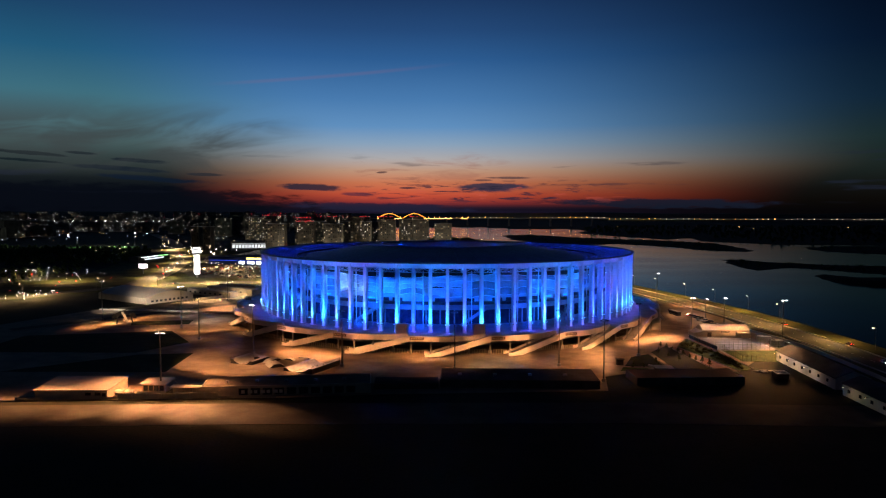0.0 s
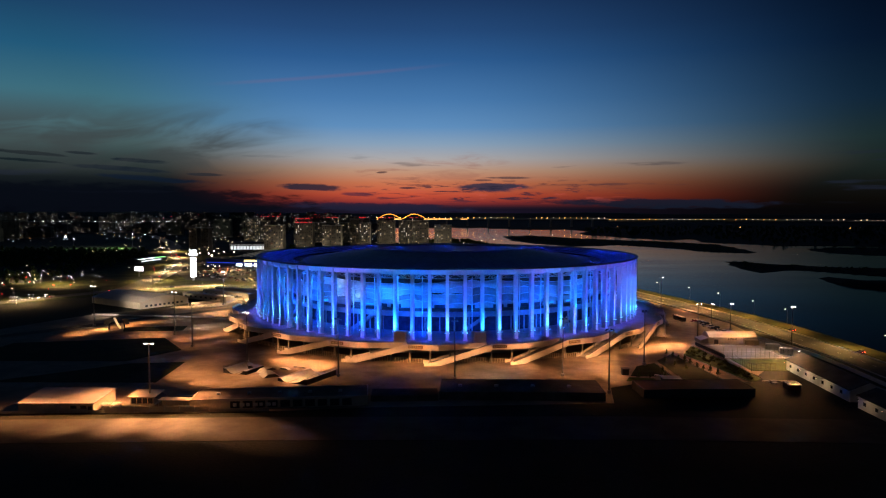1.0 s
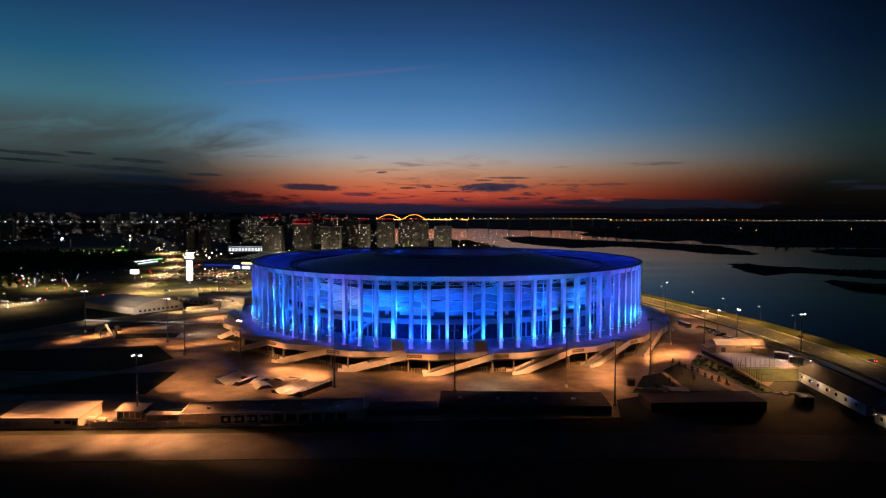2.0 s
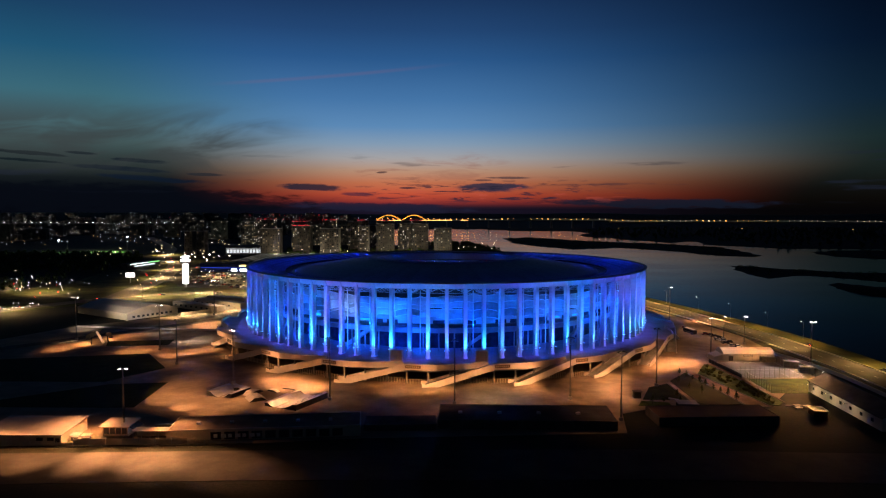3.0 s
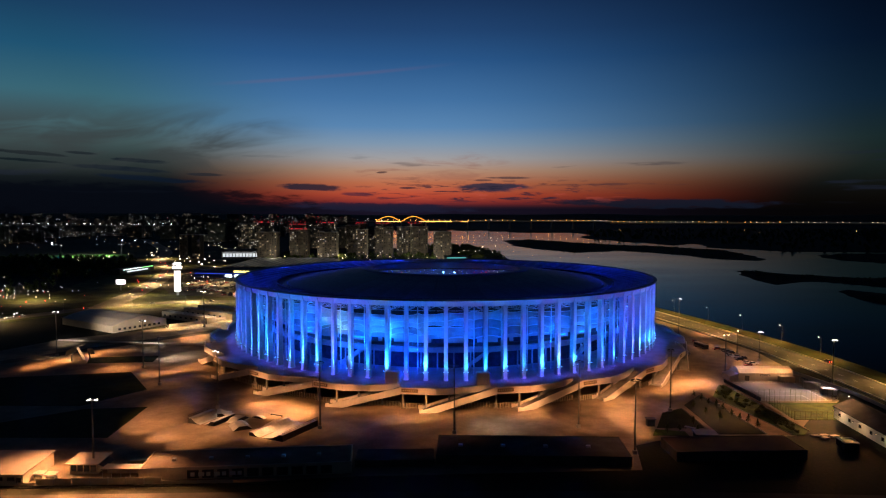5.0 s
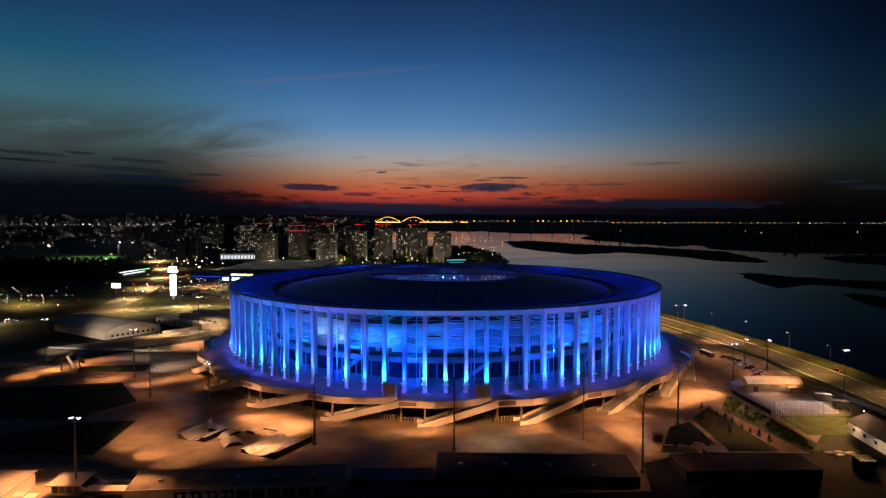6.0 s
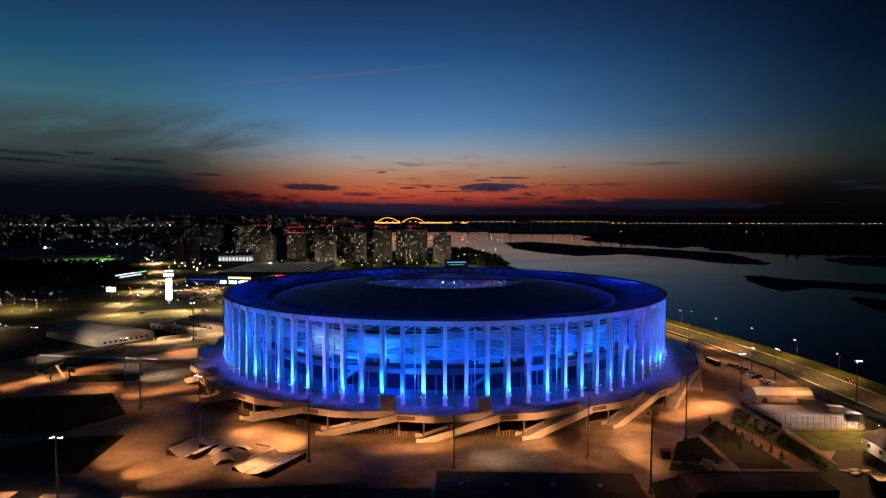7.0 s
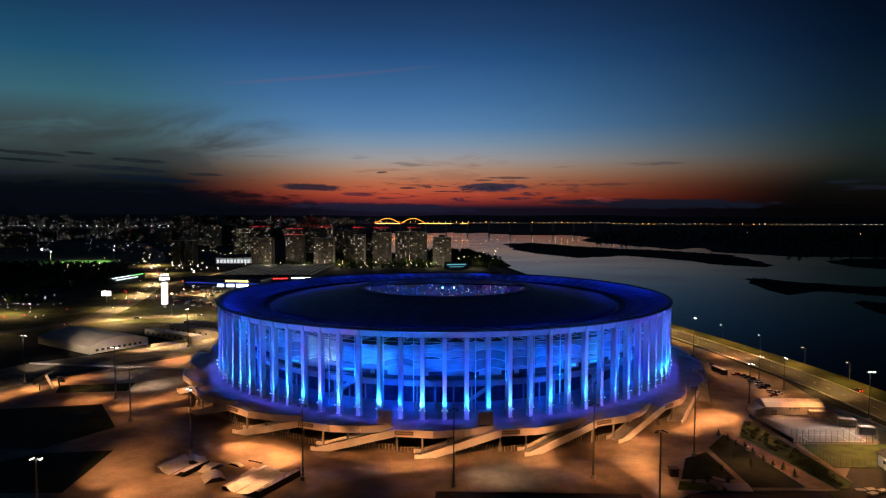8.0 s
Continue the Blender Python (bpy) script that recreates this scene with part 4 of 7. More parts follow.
def mast(place, height, heads, lit, label):
    """A tapered mast on a plinth with a cross-arm of floodlights. heads: directions in degrees, from the south eastwards."""
    ob = thing("lamp_mast", label, "lamp mast", pose(*place, 0.05), "mast lamps of the square")
    part("plinth", Build().box(-0.7, -0.7, 0, 0.7, 0.7, 1.3, 0.12), CONCRETE, ob, "concrete plinth")
    part("pole", Build().tube((0, 0, 1.3), (0, 0, height - 0.5), 0.34, 0.17, 10), MAST_STEEL, ob)
    part("cross_arm", Build().tube((-1.5, 0, height - 0.5), (1.5, 0, height - 0.5), 0.12, n=6).tube((0, -1.0, height - 0.35), (0, 1.0, height - 0.35), 0.12, n=6), MAST_STEEL, ob)
    for i, a in enumerate(heads):
        m = pose(0, 0, height - 0.25, 0, 0, a) @ pose(0.55 * (i - (len(heads) - 1) / 2), -1.05, 0.15, 25)
        h = part("floodlight", Build().box(-0.42, -0.5, -0.14, 0.42, 0.5, 0.16, 0.05), DARK_STEEL, ob, m=m)
        if lit:
            part("lens", Build().box(-0.36, -0.44, -0.22, 0.36, 0.44, -0.15).box(-0.36, -0.58, -0.1, 0.36, -0.51, 0.1), LENS_WHITE, h, "glowing lens")
    return ob


LIT = "tall grey lamp mast with lit floodlights on the paving"
DARK = "tall dark lamp mast with floodlights turned to the stadium"
MASTS = [((-154, -63.5), 24.6, (-60, 60), True), ((-214, -36), 25, (-60, 60), True), ((-92.2, -134.2), 24, (-90, 20), True), ((-108.9, -199.7), 22.4, (-80, 80), True),
         ((-46, -158.8), 25, (120, 180, 240), False), ((3.6, -163.8), 25.2, (120, 180, 240), False), ((49.9, -157), 25, (120, 180, 240), False),
         ((63.4, -184), 25, (120, 150, 210, 240), False), ((91, -135.5), 25, (150, 210), False), ((-131.5, -97.2), 22, (150, 210), False),
         ((179.3, -94.4), 21.6, (-30, 30), True), ((138.5, -73), 20, (-40, 40), True), ((-166, 58), 25, (-30, 30), True), ((151, 31.6), 24, (40, 120), True),
         ((168.7, -43.5), 16, (60, 120), True), ((163.4, -28), 13.5, (60, 120), True)]
for place, height, heads, lit in MASTS:
    mast(place, height, heads, lit, LIT if lit else DARK)


def pool(mast_at, target, power=1.0, angle=70, color=AMBER, height=24.6):
    """A floodlight with a hot middle and a soft skirt."""
    d = (Vector(target[:2]) - Vector(mast_at)).normalized() * 2.2
    aim = (*target, 0) if len(target) == 2 else target
    for k, share in ((0.74, 1.15), (1.3, 0.055)):
        spot("mast_flood_and_fill", (mast_at[0] + d.x, mast_at[1] + d.y, height), aim, 42000 * power * share * K_MAST, color, min(150, angle * k), 1.0, 0.6)


def long_pool(mast_at, a, b, power=1.0, angle=28, color=AMBER, height=24.6):
    """Three narrow floodlights side by side that draw one long pool."""
    for u, k in ((0.08, 0.55), (0.36, 0.8), (0.64, 0.8), (0.92, 0.5)):
        pool(mast_at, tuple(Vector(a).lerp(Vector(b), u)), power * k, angle, color, height)


# wide fill spots without a head, added to lift the paving by these masts
for at in ((-46, -158.8), (3.6, -163.8), (49.9, -157), (63.4, -184), (91, -135.5), (-131.5, -97.2), (-154, -63.5)):
    spot("mast_flood_and_fill", (at[0], at[1] + 2.2, 24), (at[0] - 2, at[1] - 1, 0), 1800 * K_MAST, AMBER, 100, 1.0, 0.6)

# the masts' heads that face the stadium light its stairs and the deck's rim
for at, aim in (((-46, -158.8), (-42, -132, 3)), ((-46, -158.8), (-26, -135, 3)), ((3.6, -163.8), (-12, -137, 3)), ((3.6, -163.8), (14, -137, 3)), ((49.9, -157), (34, -132, 3)), ((49.9, -157), (62, -121, 3)),
                ((91, -135.5), (84, -110, 3)), ((91, -135.5), (106, -88, 3)), ((-92.2, -134.2), (-82, -110, 3)), ((-131.5, -97.2), (-112, -78, 3)), ((-131.5, -97.2), (-126, -54, 3))):
    pool(at, aim, 0.25, 46, AMBER, 23)

# pools of light under the masts
pool((-46, -158.8), (-64, -138), 1.2, 64)
pool((-46, -158.8), (-58, -138), 0.6, 44)
pool((-46, -158.8), (-62, -166), 0.7, 46)
long_pool((3.6, -163.8), (-22, -150), (4, -139), 0.55, 36)
pool((3.6, -163.8), (20, -154), 0.16, 74, (1.0, 0.70, 0.45))
pool((49.9, -157), (34, -140), 0.45, 46)
pool((49.9, -157), (62, -128), 0.2, 46)
pool((63.4, -184), (69, -141), 1.5, 30)
pool((63.4, -184), (52, -150), 0.2, 50)
long_pool((63.4, -184), (66, -138), (72, -166), 0.5, 32)
long_pool((91, -135.5), (95, -111), (124, -76), 1.7, 30)
pool((91, -135.5), (76, -122), 0.6, 40)
pool((-92.2, -134.2), (-84, -158), 0.35, 44)
pool((-92.2, -134.2), (-76, -128), 0.8, 40)
pool((-108.9, -199.7), (-112, -149), 1.6, 38)
pool((-108.9, -199.7), (-98, -164), 1.3, 34)
pool((-108.9, -199.7), (-86, -172), 0.5, 40)
long_pool((-108.9, -199.7), (-70, -224), (-128, -223), 3.4, 46)
long_pool((-108.9, -199.7), (-138, -224), (-190, -226), 2.2, 40)
pool((-108.9, -199.7), (-122, -206), 0.65, 84)
pool((-108.9, -199.7), (-88, -204), 0.55, 50)
long_pool((-131.5, -97.2), (-146, -80), (-119, -50), 1.0, 30, AMBER, 21.5)
pool((-154, -63.5), (-178, -46), 0.7, 40)
pool((-154, -63.5), (-166, -66), 0.35, 60)
pool((-154, -63.5), (-146, -40), 0.38, 56, (1.0, 0.80, 0.62))
pool((-154, -63.5), (-176, -6), 0.5, 36, (1.0, 0.80, 0.62))
pool((-154, -63.5), (-199, -47, 4), 1.3, 22, WARM)
long_pool((-214, -36), (-212, -64), (-188, -20), 1.3, 36)
pool((-214, -36), (-230, 4), 0.35, 40, (1.0, 0.84, 0.68))
pool((-214, -36), (-222, 52, 7), 1.6, 34, (1.0, 0.80, 0.58))
pool((-166, 58), (-158, 20), 1.7, 40)
pool((-166, 58), (-168, 84), 0.45, 60, WARM)
pool((-166, 58), (-190, 50), 1.5, 50, WARM)
pool((138.5, -73), (118, -92), 1.2, 44, AMBER, 19.5)
pool((138.5, -73), (120, -118), 0.55, 40, AMBER, 19.5)
pool((138.5, -73), (146, -92), 0.28, 50, (1.0, 0.62, 0.38), 19.5)
pool((91, -135.5), (108, -146), 0.25, 56)
pool((179.3, -94.4), (150, -108), 0.55, 42, (1.0, 0.72, 0.55), 22)
pool((179.3, -94.4), (154, -134), 1.5, 46, (1.0, 0.50, 0.14), 22)
pool((179.3, -94.4), (168, -108), 0.6, 50, (1.0, 0.72, 0.50), 22)
pool((179.3, -94.4), (147, -152), 0.8, 36, AMBER, 22)
pool((179.3, -94.4), (128, -140), 0.9, 34, AMBER, 22)
pool((179.3, -94.4), (152, -84), 0.6, 40, AMBER, 22)
pool((151, 31.6), (176, 34), 1.3, 60, AMBER, 23.5)
pool((151, 31.6), (166, 90), 1.4, 50, (1.0, 0.58, 0.16), 23.5)
pool((151, 31.6), (158, -14), 0.8, 54, AMBER, 23.5)
pool((168.7, -43.5), (160, -52), 0.3, 70, AMBER, 15.6)
pool((168.7, -43.5), (184, -50), 0.35, 80, (1.0, 0.58, 0.16), 15.6)

# ---------------------------------------------------------------- riverside lamps
def street_lamp_mesh(height):
    b = Build().tube((0, 0, 0), (0, 0, 0.9), 0.16, 0.14, 8).tube((0, 0, 0.9), (0, 0, height), 0.10, 0.06, 8).tube((0, 0, height), (-1.3, 0, height + 0.25), 0.05, n=6)
    return b


def street_lamp(height, lens):
    ob = thing("street_lamp", "slim grey street lamp with one glowing head", "street lamp", pose(0, 0, 0), "street lamps")
    part("pole", street_lamp_mesh(height), MAST_STEEL, ob)
    h = part("lamp_head", Build().box(-1.9, -0.22, height + 0.18, -1.1, 0.22, height + 0.36, 0.05), DARK_STEEL, ob)
    part("lens", Build().box(-1.85, -0.2, height + 0.04, -1.15, 0.2, height + 0.17), lens, h, "glowing lens")
    return ob


lamp_proto = street_lamp(10.5, LENS_WARM)
lamp_proto.matrix_basis = pose(209, -30, 0.05)
RIVERSIDE = [(206, 8), (199, 48), (190, 84), (178, 122), (168, 152), (214, -118), (150, 232), (128, 340)]
for x, y in RIVERSIDE:
    copy_thing(lamp_proto, pose(x, y, 0.05))
STREET = [(-330, 70), (-297, 118), (-262, 158), (-225, 178), (-180, 182), (-120, 192), (-279, 215), (-292, 262), (-303, 330), (-335, 362), (-342, 450), (-386, 510), (-398, 580), (-452, 620), (-474, 690),
          (-312, 455), (-302, 520), (-290, 600), (-230, 666), (-170, 705), (-100, 770), (-30, 810), (40, 820)]
for i, (x, y) in enumerate(STREET):
    copy_thing(lamp_proto, pose(x, y, 0.05, 0, 0, 180 * (i % 2)))
# these lamps light their streets
for x, y in ((206, -36), (204, 8), (196, 48), (187, 84), (176, 122), (164, 160), (146, 232), (126, 330), (209, -96)):
    spot("street_light", (x - 3, y, 10.5), (x - 4, y, 0), 21000, (1.0, 0.58, 0.17), 168, 0.5, 0.3)
for x, y, k in ((-325, 75, 0.4), (-262, 160, 1.0), (-220, 180, 1.0), (-170, 187, 1.3), (-292, 225, 0.6), (-316, 320, 1.0), (-346, 425, 1.0), (-396, 550, 1.2), (-462, 690, 1.3), (-306, 560, 0.9), (-180, 700, 1.0), (-60, 790, 1.0),
                (-250, 330, 1.1), (-200, 250, 0.5), (-285, 430, 0.6), (-350, 50, 0.4), (-400, 10, 0.4), (-420, 225, 0.6), (-365, 190, 0.5)):
    spot("street_light", (x, y, 10.5), (x + 0.5, y, 0), 135000 * k, (1.0, 0.66, 0.28), 168, 0.4, 0.3)
# two unseen spots, added to brighten the yard behind the square
for x, y in ((-176, 62), (-160, 80)):
    spot("yard_fill", (x, y, 8), (x + 3, y - 5, 0), 16000, WARM, 150, 0.8, 0.3)


# ---------------------------------------------------------------- low buildings round the square
ROOF_TAR = material("tarred_flat_roof", (0.060, 0.058, 0.060), 0.8, scale=0.12, fine=1.5, spread=0.25)
ROOF_PALE = material("pale_sheet_roof", (0.34, 0.30, 0.25), 0.55, scale=0.15, fine=1.2, spread=0.14, streaks=True)
WALL_PALE = material("cream_sheet_wall", (0.52, 0.46, 0.38), 0.6, scale=0.2, fine=1.5, spread=0.14)
WALL_DARK = material("dark_plaster_wall", (0.10, 0.09, 0.085), 0.8, scale=0.2, fine=1.5, spread=0.2)
TENT = material("white_tent_cloth", (0.52, 0.47, 0.41), 0.55, scale=0.1, fine=1.0, spread=0.10, translucent=0.1)
RUST = material("painted_container_steel", (0.42, 0.36, 0.28), 0.5, scale=0.3, fine=2.0, spread=0.2, each=0.3)


def windows(parent, spots, width, height, y, mat=None, flip=1):
    """Framed windows on a wall that faces -y (flip 1) or +y (flip -1); spots: (x, z) of their lower left corners."""
    for x, z in spots:
        f = part("window", Build().box(x - 0.08, min(y, y - 0.07 * flip), z - 0.08, x + width + 0.08, max(y, y - 0.07 * flip), z + height + 0.08), WALL_DARK, parent)
        part("pane", Build().box(x, min(y - 0.07 * flip, y - 0.10 * flip), z, x + width, max(y - 0.07 * flip, y - 0.10 * flip), z + height), mat or GLAZING, f)


def flat_building(name, label, p, q, depth, height, roof, wall, parapet=0.5, drop=0.0, doors=()):
    """A long low block from p to q, depth deep to its left, with a parapet round the roof."""
    length = math.dist(p, q)
    ob = thing(name, label, "building", frame_of(p, q))
    w = Build()
    w.box(0, 0, 0, length, depth, height - 0.02)
    part("wall", w, wall, ob)
    e = Build()
    for x0, y0, x1, y1 in ((0, 0, length, 0.3), (0, depth - 0.3, length, depth), (0, 0.3, 0.3, depth - 0.3), (length - 0.3, 0.3, length, depth - 0.3)):
        e.box(x0, y0, height - 0.02, x1, y1, height + parapet)
    part("parapet", e, wall, ob)
    part("roof", Build().solid([(0.3, 0.3, height - 0.02), (length - 0.3, 0.3, height - 0.02), (length - 0.3, depth - 0.3, height - 0.02), (0.3, depth - 0.3, height - 0.02)],
                               [(0.3, 0.3, height + 0.05), (length - 0.3, 0.3, height + 0.05), (length - 0.3, depth - 0.3, height + 0.15), (0.3, depth - 0.3, height + 0.15)]), roof, ob)
    for x, z, wd, ht in doors:
        f = part("door", Build().box(x, -0.10, z, x + wd, -0.004, z + ht), GLAZING, ob)
    return ob


# long flat blocks along the street
a = flat_building("long_pavilion", "long low block with a dark flat roof and glazed front", (-91, -208.4), (-28.5, -201.5), 15.2, 3.5, material("brown_felt_roof", (0.20, 0.16, 0.12), 0.8, scale=0.1, fine=1.2, spread=0.25), WALL_PALE, 0.25,
                  doors=[(14 + 4.4 * k, 0.3, 3.4, 2.5) for k in range(10)])
bars = Build()
for k in range(7):
    bars.box(15.0 + 2.3 * k, -0.18, 0.9, 16.2 + 2.3 * k + 0.5 * (k % 2), -0.11, 2.1)
part("poster", bars, LINE, a, "pale posters behind the glass")
for k in range(5):
    part("roof_vent", Build().box(8 + 11 * k, 6.0, 3.5, 9.2 + 11 * k, 7.2, 4.3, 0.08), STEEL, a)
b = flat_building("long_pavilion", "long low block with a dark flat roof", (-2.5, -194), (59.5, -195.5), 19, 3.0, ROOF_TAR, WALL_DARK, 0.25)
for k in range(4):
    part("roof_vent", Build().box(7 + 14 * k, 8.0, 3.0, 8.4 + 14 * k, 9.4, 3.7, 0.08), STEEL, b)
flat_building("link_block", "low dark link between two long blocks", (-28, -196.5), (-3, -195.5), 10, 2.0, ROOF_TAR, WALL_DARK, 0.15)
flat_building("long_pavilion", "long low block with a reddish dark roof", (75, -191), (118, -189), 14.5, 3.0, material("red_brown_roof", (0.10, 0.055, 0.045), 0.8, scale=0.15), WALL_DARK, 0.25)
# shed, kiosk and canopy on the street's corner
shed = thing("storage_shed", "wide cream storage shed with a sheet roof", "shed", pose(-150, -211.8, 0.05))
part("wall", Build().solid([(0, 0, 0), (26.5, 0, 0), (26.5, 16, 0), (0, 16, 0)], [(0, 0, 3.3), (26.5, 0, 3.3), (26.5, 16, 4.4), (0, 16, 4.4)]), WALL_PALE, shed)
part("roof", Build().solid([(-0.4, -0.6, 3.28), (26.9, -0.6, 3.28), (26.9, 16.4, 4.44), (-0.4, 16.4, 4.44)], [(-0.4, -0.6, 3.5), (26.9, -0.6, 3.5), (26.9, 16.4, 4.66), (-0.4, 16.4, 4.66)]), ROOF_PALE, shed)
windows(shed, [(18.5, 1.5), (22.0, 1.5)], 2.0, 0.9, 0.0)
part("door", Build().box(24.6, -0.12, 0, 26.0, -0.004, 2.3), DARK_STEEL, shed)
for x, y in ((-121.5, -206.8), (-117.6, -207.4)):
    c = thing("market_stall", "small white stall with a slanting lid", "stall", pose(x, y, 0.05), "white stalls by the shed")
    part("counter", Build().box(-1.3, -0.9, 0, 1.3, 0.9, 1.2, 0.05), WALL_PALE, c)
    part("lid", Build().solid([(-1.6, -1.2, 1.75), (1.6, -1.2, 1.75), (1.6, 1.2, 2.1), (-1.6, 1.2, 2.1)], [(-1.6, -1.2, 1.85), (1.6, -1.2, 1.85), (1.6, 1.2, 2.2), (-1.6, 1.2, 2.2)]), TENT, c)
    for sx in (-1.25, 1.25):
        part("post", Build().tube((sx, 0, 1.2), (sx, 0, 1.95), 0.05, n=6), STEEL, c)
kiosk = thing("cafe_kiosk", "small cafe kiosk with a pale overhanging roof and dark windows", "kiosk", pose(-114.6, -203.0, 0.05))
part("wall", Build().box(0, 0, 0, 8.6, 7.0, 3.3), WALL_PALE, kiosk)
part("roof", Build().solid([(-0.9, -1.4, 3.3), (9.4, -1.4, 3.3), (9.4, 7.8, 3.75), (-0.9, 7.8, 3.75)], [(-0.9, -1.4, 3.55), (9.4, -1.4, 3.55), (9.4, 7.8, 4.0), (-0.9, 7.8, 4.0)]), ROOF_PALE, kiosk)
windows(kiosk, [(0.5 + 2.0 * k, 0.9) for k in range(4)], 1.6, 1.9, 0.0)
part("awning", Build().solid([(8.6, 0, 3.2), (10.6, 0.3, 2.0), (10.6, 6.7, 2.0), (8.6, 7.0, 3.2)], [(8.6, 0, 3.3), (10.6, 0.3, 2.1), (10.6, 6.7, 2.1), (8.6, 7.0, 3.3)]), DARK_STEEL, kiosk, "dark side awning")
canopy = thing("canopy", "pale flat canopy on thin posts", "canopy", pose(-103.3, -206.6, 0.05))
part("roof", Build().box(0, 0, 2.8, 12, 4.4, 3.05, 0.06), ROOF_PALE, canopy)
for k in range(5):
    part("post", Build().tube((0.4 + 2.8 * k, 0.3, 0), (0.4 + 2.8 * k, 0.3, 2.8), 0.09, n=6), STEEL, canopy)
    part("post", Build().tube((0.4 + 2.8 * k, 4.1, 0), (0.4 + 2.8 * k, 4.1, 2.8), 0.09, n=6), STEEL, canopy)
part("back_wall", Build().box(0, 4.2, 0, 12, 4.35, 2.78), WALL_PALE, canopy)
bin_ob = thing("skip_container", "dark green skip behind the canopy", "container", pose(-99.5, -197.5, 0.05))
part("body", Build().solid([(0.5, 0, 0), (5.0, 0, 0), (5.0, 2.4, 0), (0.5, 2.4, 0)], [(0, 0, 1.9), (6.2, 0, 2.3), (6.2, 2.4, 2.3), (0, 2.4, 1.9)]), material("dark_green_paint", (0.03, 0.06, 0.035), 0.5), bin_ob)
# the fence along the street
fence = thing("street_fence", "long pale sheet fence on posts along the street", "fence")
for k in range(18):
    x = -156 + 5.2 * k
    y = -213.6 + 0.045 * (x + 156)
    part("fence_panel", Build().box(x + 0.1, y - 0.04, 0.15, x + 5.1, y + 0.04, 2.2 if 6 < k < 14 else 1.1), WALL_PALE, fence)
    part("fence_post", Build().box(x - 0.08, y - 0.10, 0, x + 0.08, y + 0.10, 2.4 if 6 < k < 14 else 1.3), STEEL, fence)
rail = thing("guard_rail", "dark steel guard rail at the edge of the street", "guard rail")
for k in range(30):
    x = -170 + 4.0 * k
    y = -217.6 + 0.05 * (x + 170)
    part("rail_post", Build().box(x - 0.06, y - 0.06, 0, x + 0.06, y + 0.06, 0.8), DARK_STEEL, rail)
    part("rail_beam", Build().box(x, y - 0.09, 0.5, x + 4.0, y - 0.03, 0.8), DARK_STEEL, rail)

# ---------------------------------------------------------------- sculpture and skate park
sculpture = thing("sculpture", "dark sculpture of tilted slabs on legs", "sculpture", pose(-198, -46, 0.05) @ Matrix.Scale(0.62, 4))
part("leg", Build().tube((-1, -5, 0), (-1, -4, 8), 0.6, 0.5, 8), DARK_STEEL, sculpture)
part("leg", Build().tube((9, 6, 0), (8, 5, 9), 0.6, 0.5, 8), DARK_STEEL, sculpture)
for pts, mat in (([(-5, -6, 4.5), (4, -6.2, 8.5), (4, -5.8, 13.0), (-5, -5.4, 9.0)], DARK_STEEL), ([(2, -3, 11.5), (4.0, -3, 11.8), (10, -4, 1.6), (8.2, -4, 1.0)], WALL_PALE),
                 ([(-2, 2, 10.0), (4, 4, 12.0), (4, 7, 12.3), (-2, 5, 10.3)], WALL_DARK), ([(8, 3, 9.0), (12, 4, 9.6), (14, 5, 4.0), (11, 4, 4.2)], WALL_DARK)):
    n = (Vector(pts[1]) - Vector(pts[0])).cross(Vector(pts[3]) - Vector(pts[0])).normalized() * 0.8
    part("slab", Build().solid(pts, [tuple(Vector(p) + n) for p in pts]), mat, sculpture)
SKATE = material("pale_skate_ply", (0.40, 0.40, 0.38), 0.5, scale=0.4, fine=3.0, spread=0.14)


def quarter_pipe(m, width, height, run, rail_on=True, label="pale curved skate ramp with dark sides"):
    ob = thing("skate_ramp", label, "skate ramp", m, "skate ramps on the square")
    prof = [(run * (k / 8), height * (k / 8) ** 2.4) for k in range(9)] + [(run + 1.6, height), (run + 1.6, 0)]
    body = Build()
    body.solid([(-width / 2, x, z) for x, z in prof], [(width / 2, x, z) for x, z in prof])
    part("side", body, DARK_STEEL, ob, "dark boarded sides")
    loop = [(x, z + 0.02) for x, z in prof[:-1]] + [(x, z + 0.09) for x, z in reversed(prof[:-1])]
    top = Build().solid([(-width / 2 + 0.05, x, z) for x, z in loop], [(width / 2 - 0.05, x, z) for x, z in loop])
    part("riding_surface", top, SKATE, ob, "pale riding surface")
    if rail_on:
        r = Build()
        for k in range(6):
            x = -width / 2 + 0.1 + k * (width - 0.2) / 5
            r.tube((x, run + 1.5, height), (x, run + 1.5, height + 1.1), 0.05, n=5)
        for z in (0.55, 1.1):
            r.tube((-width / 2 + 0.1, run + 1.5, height + z), (width / 2 - 0.1, run + 1.5, height + z), 0.05, n=5)
        part("railing", r, DARK_STEEL, ob, "dark tube railing")
    return ob


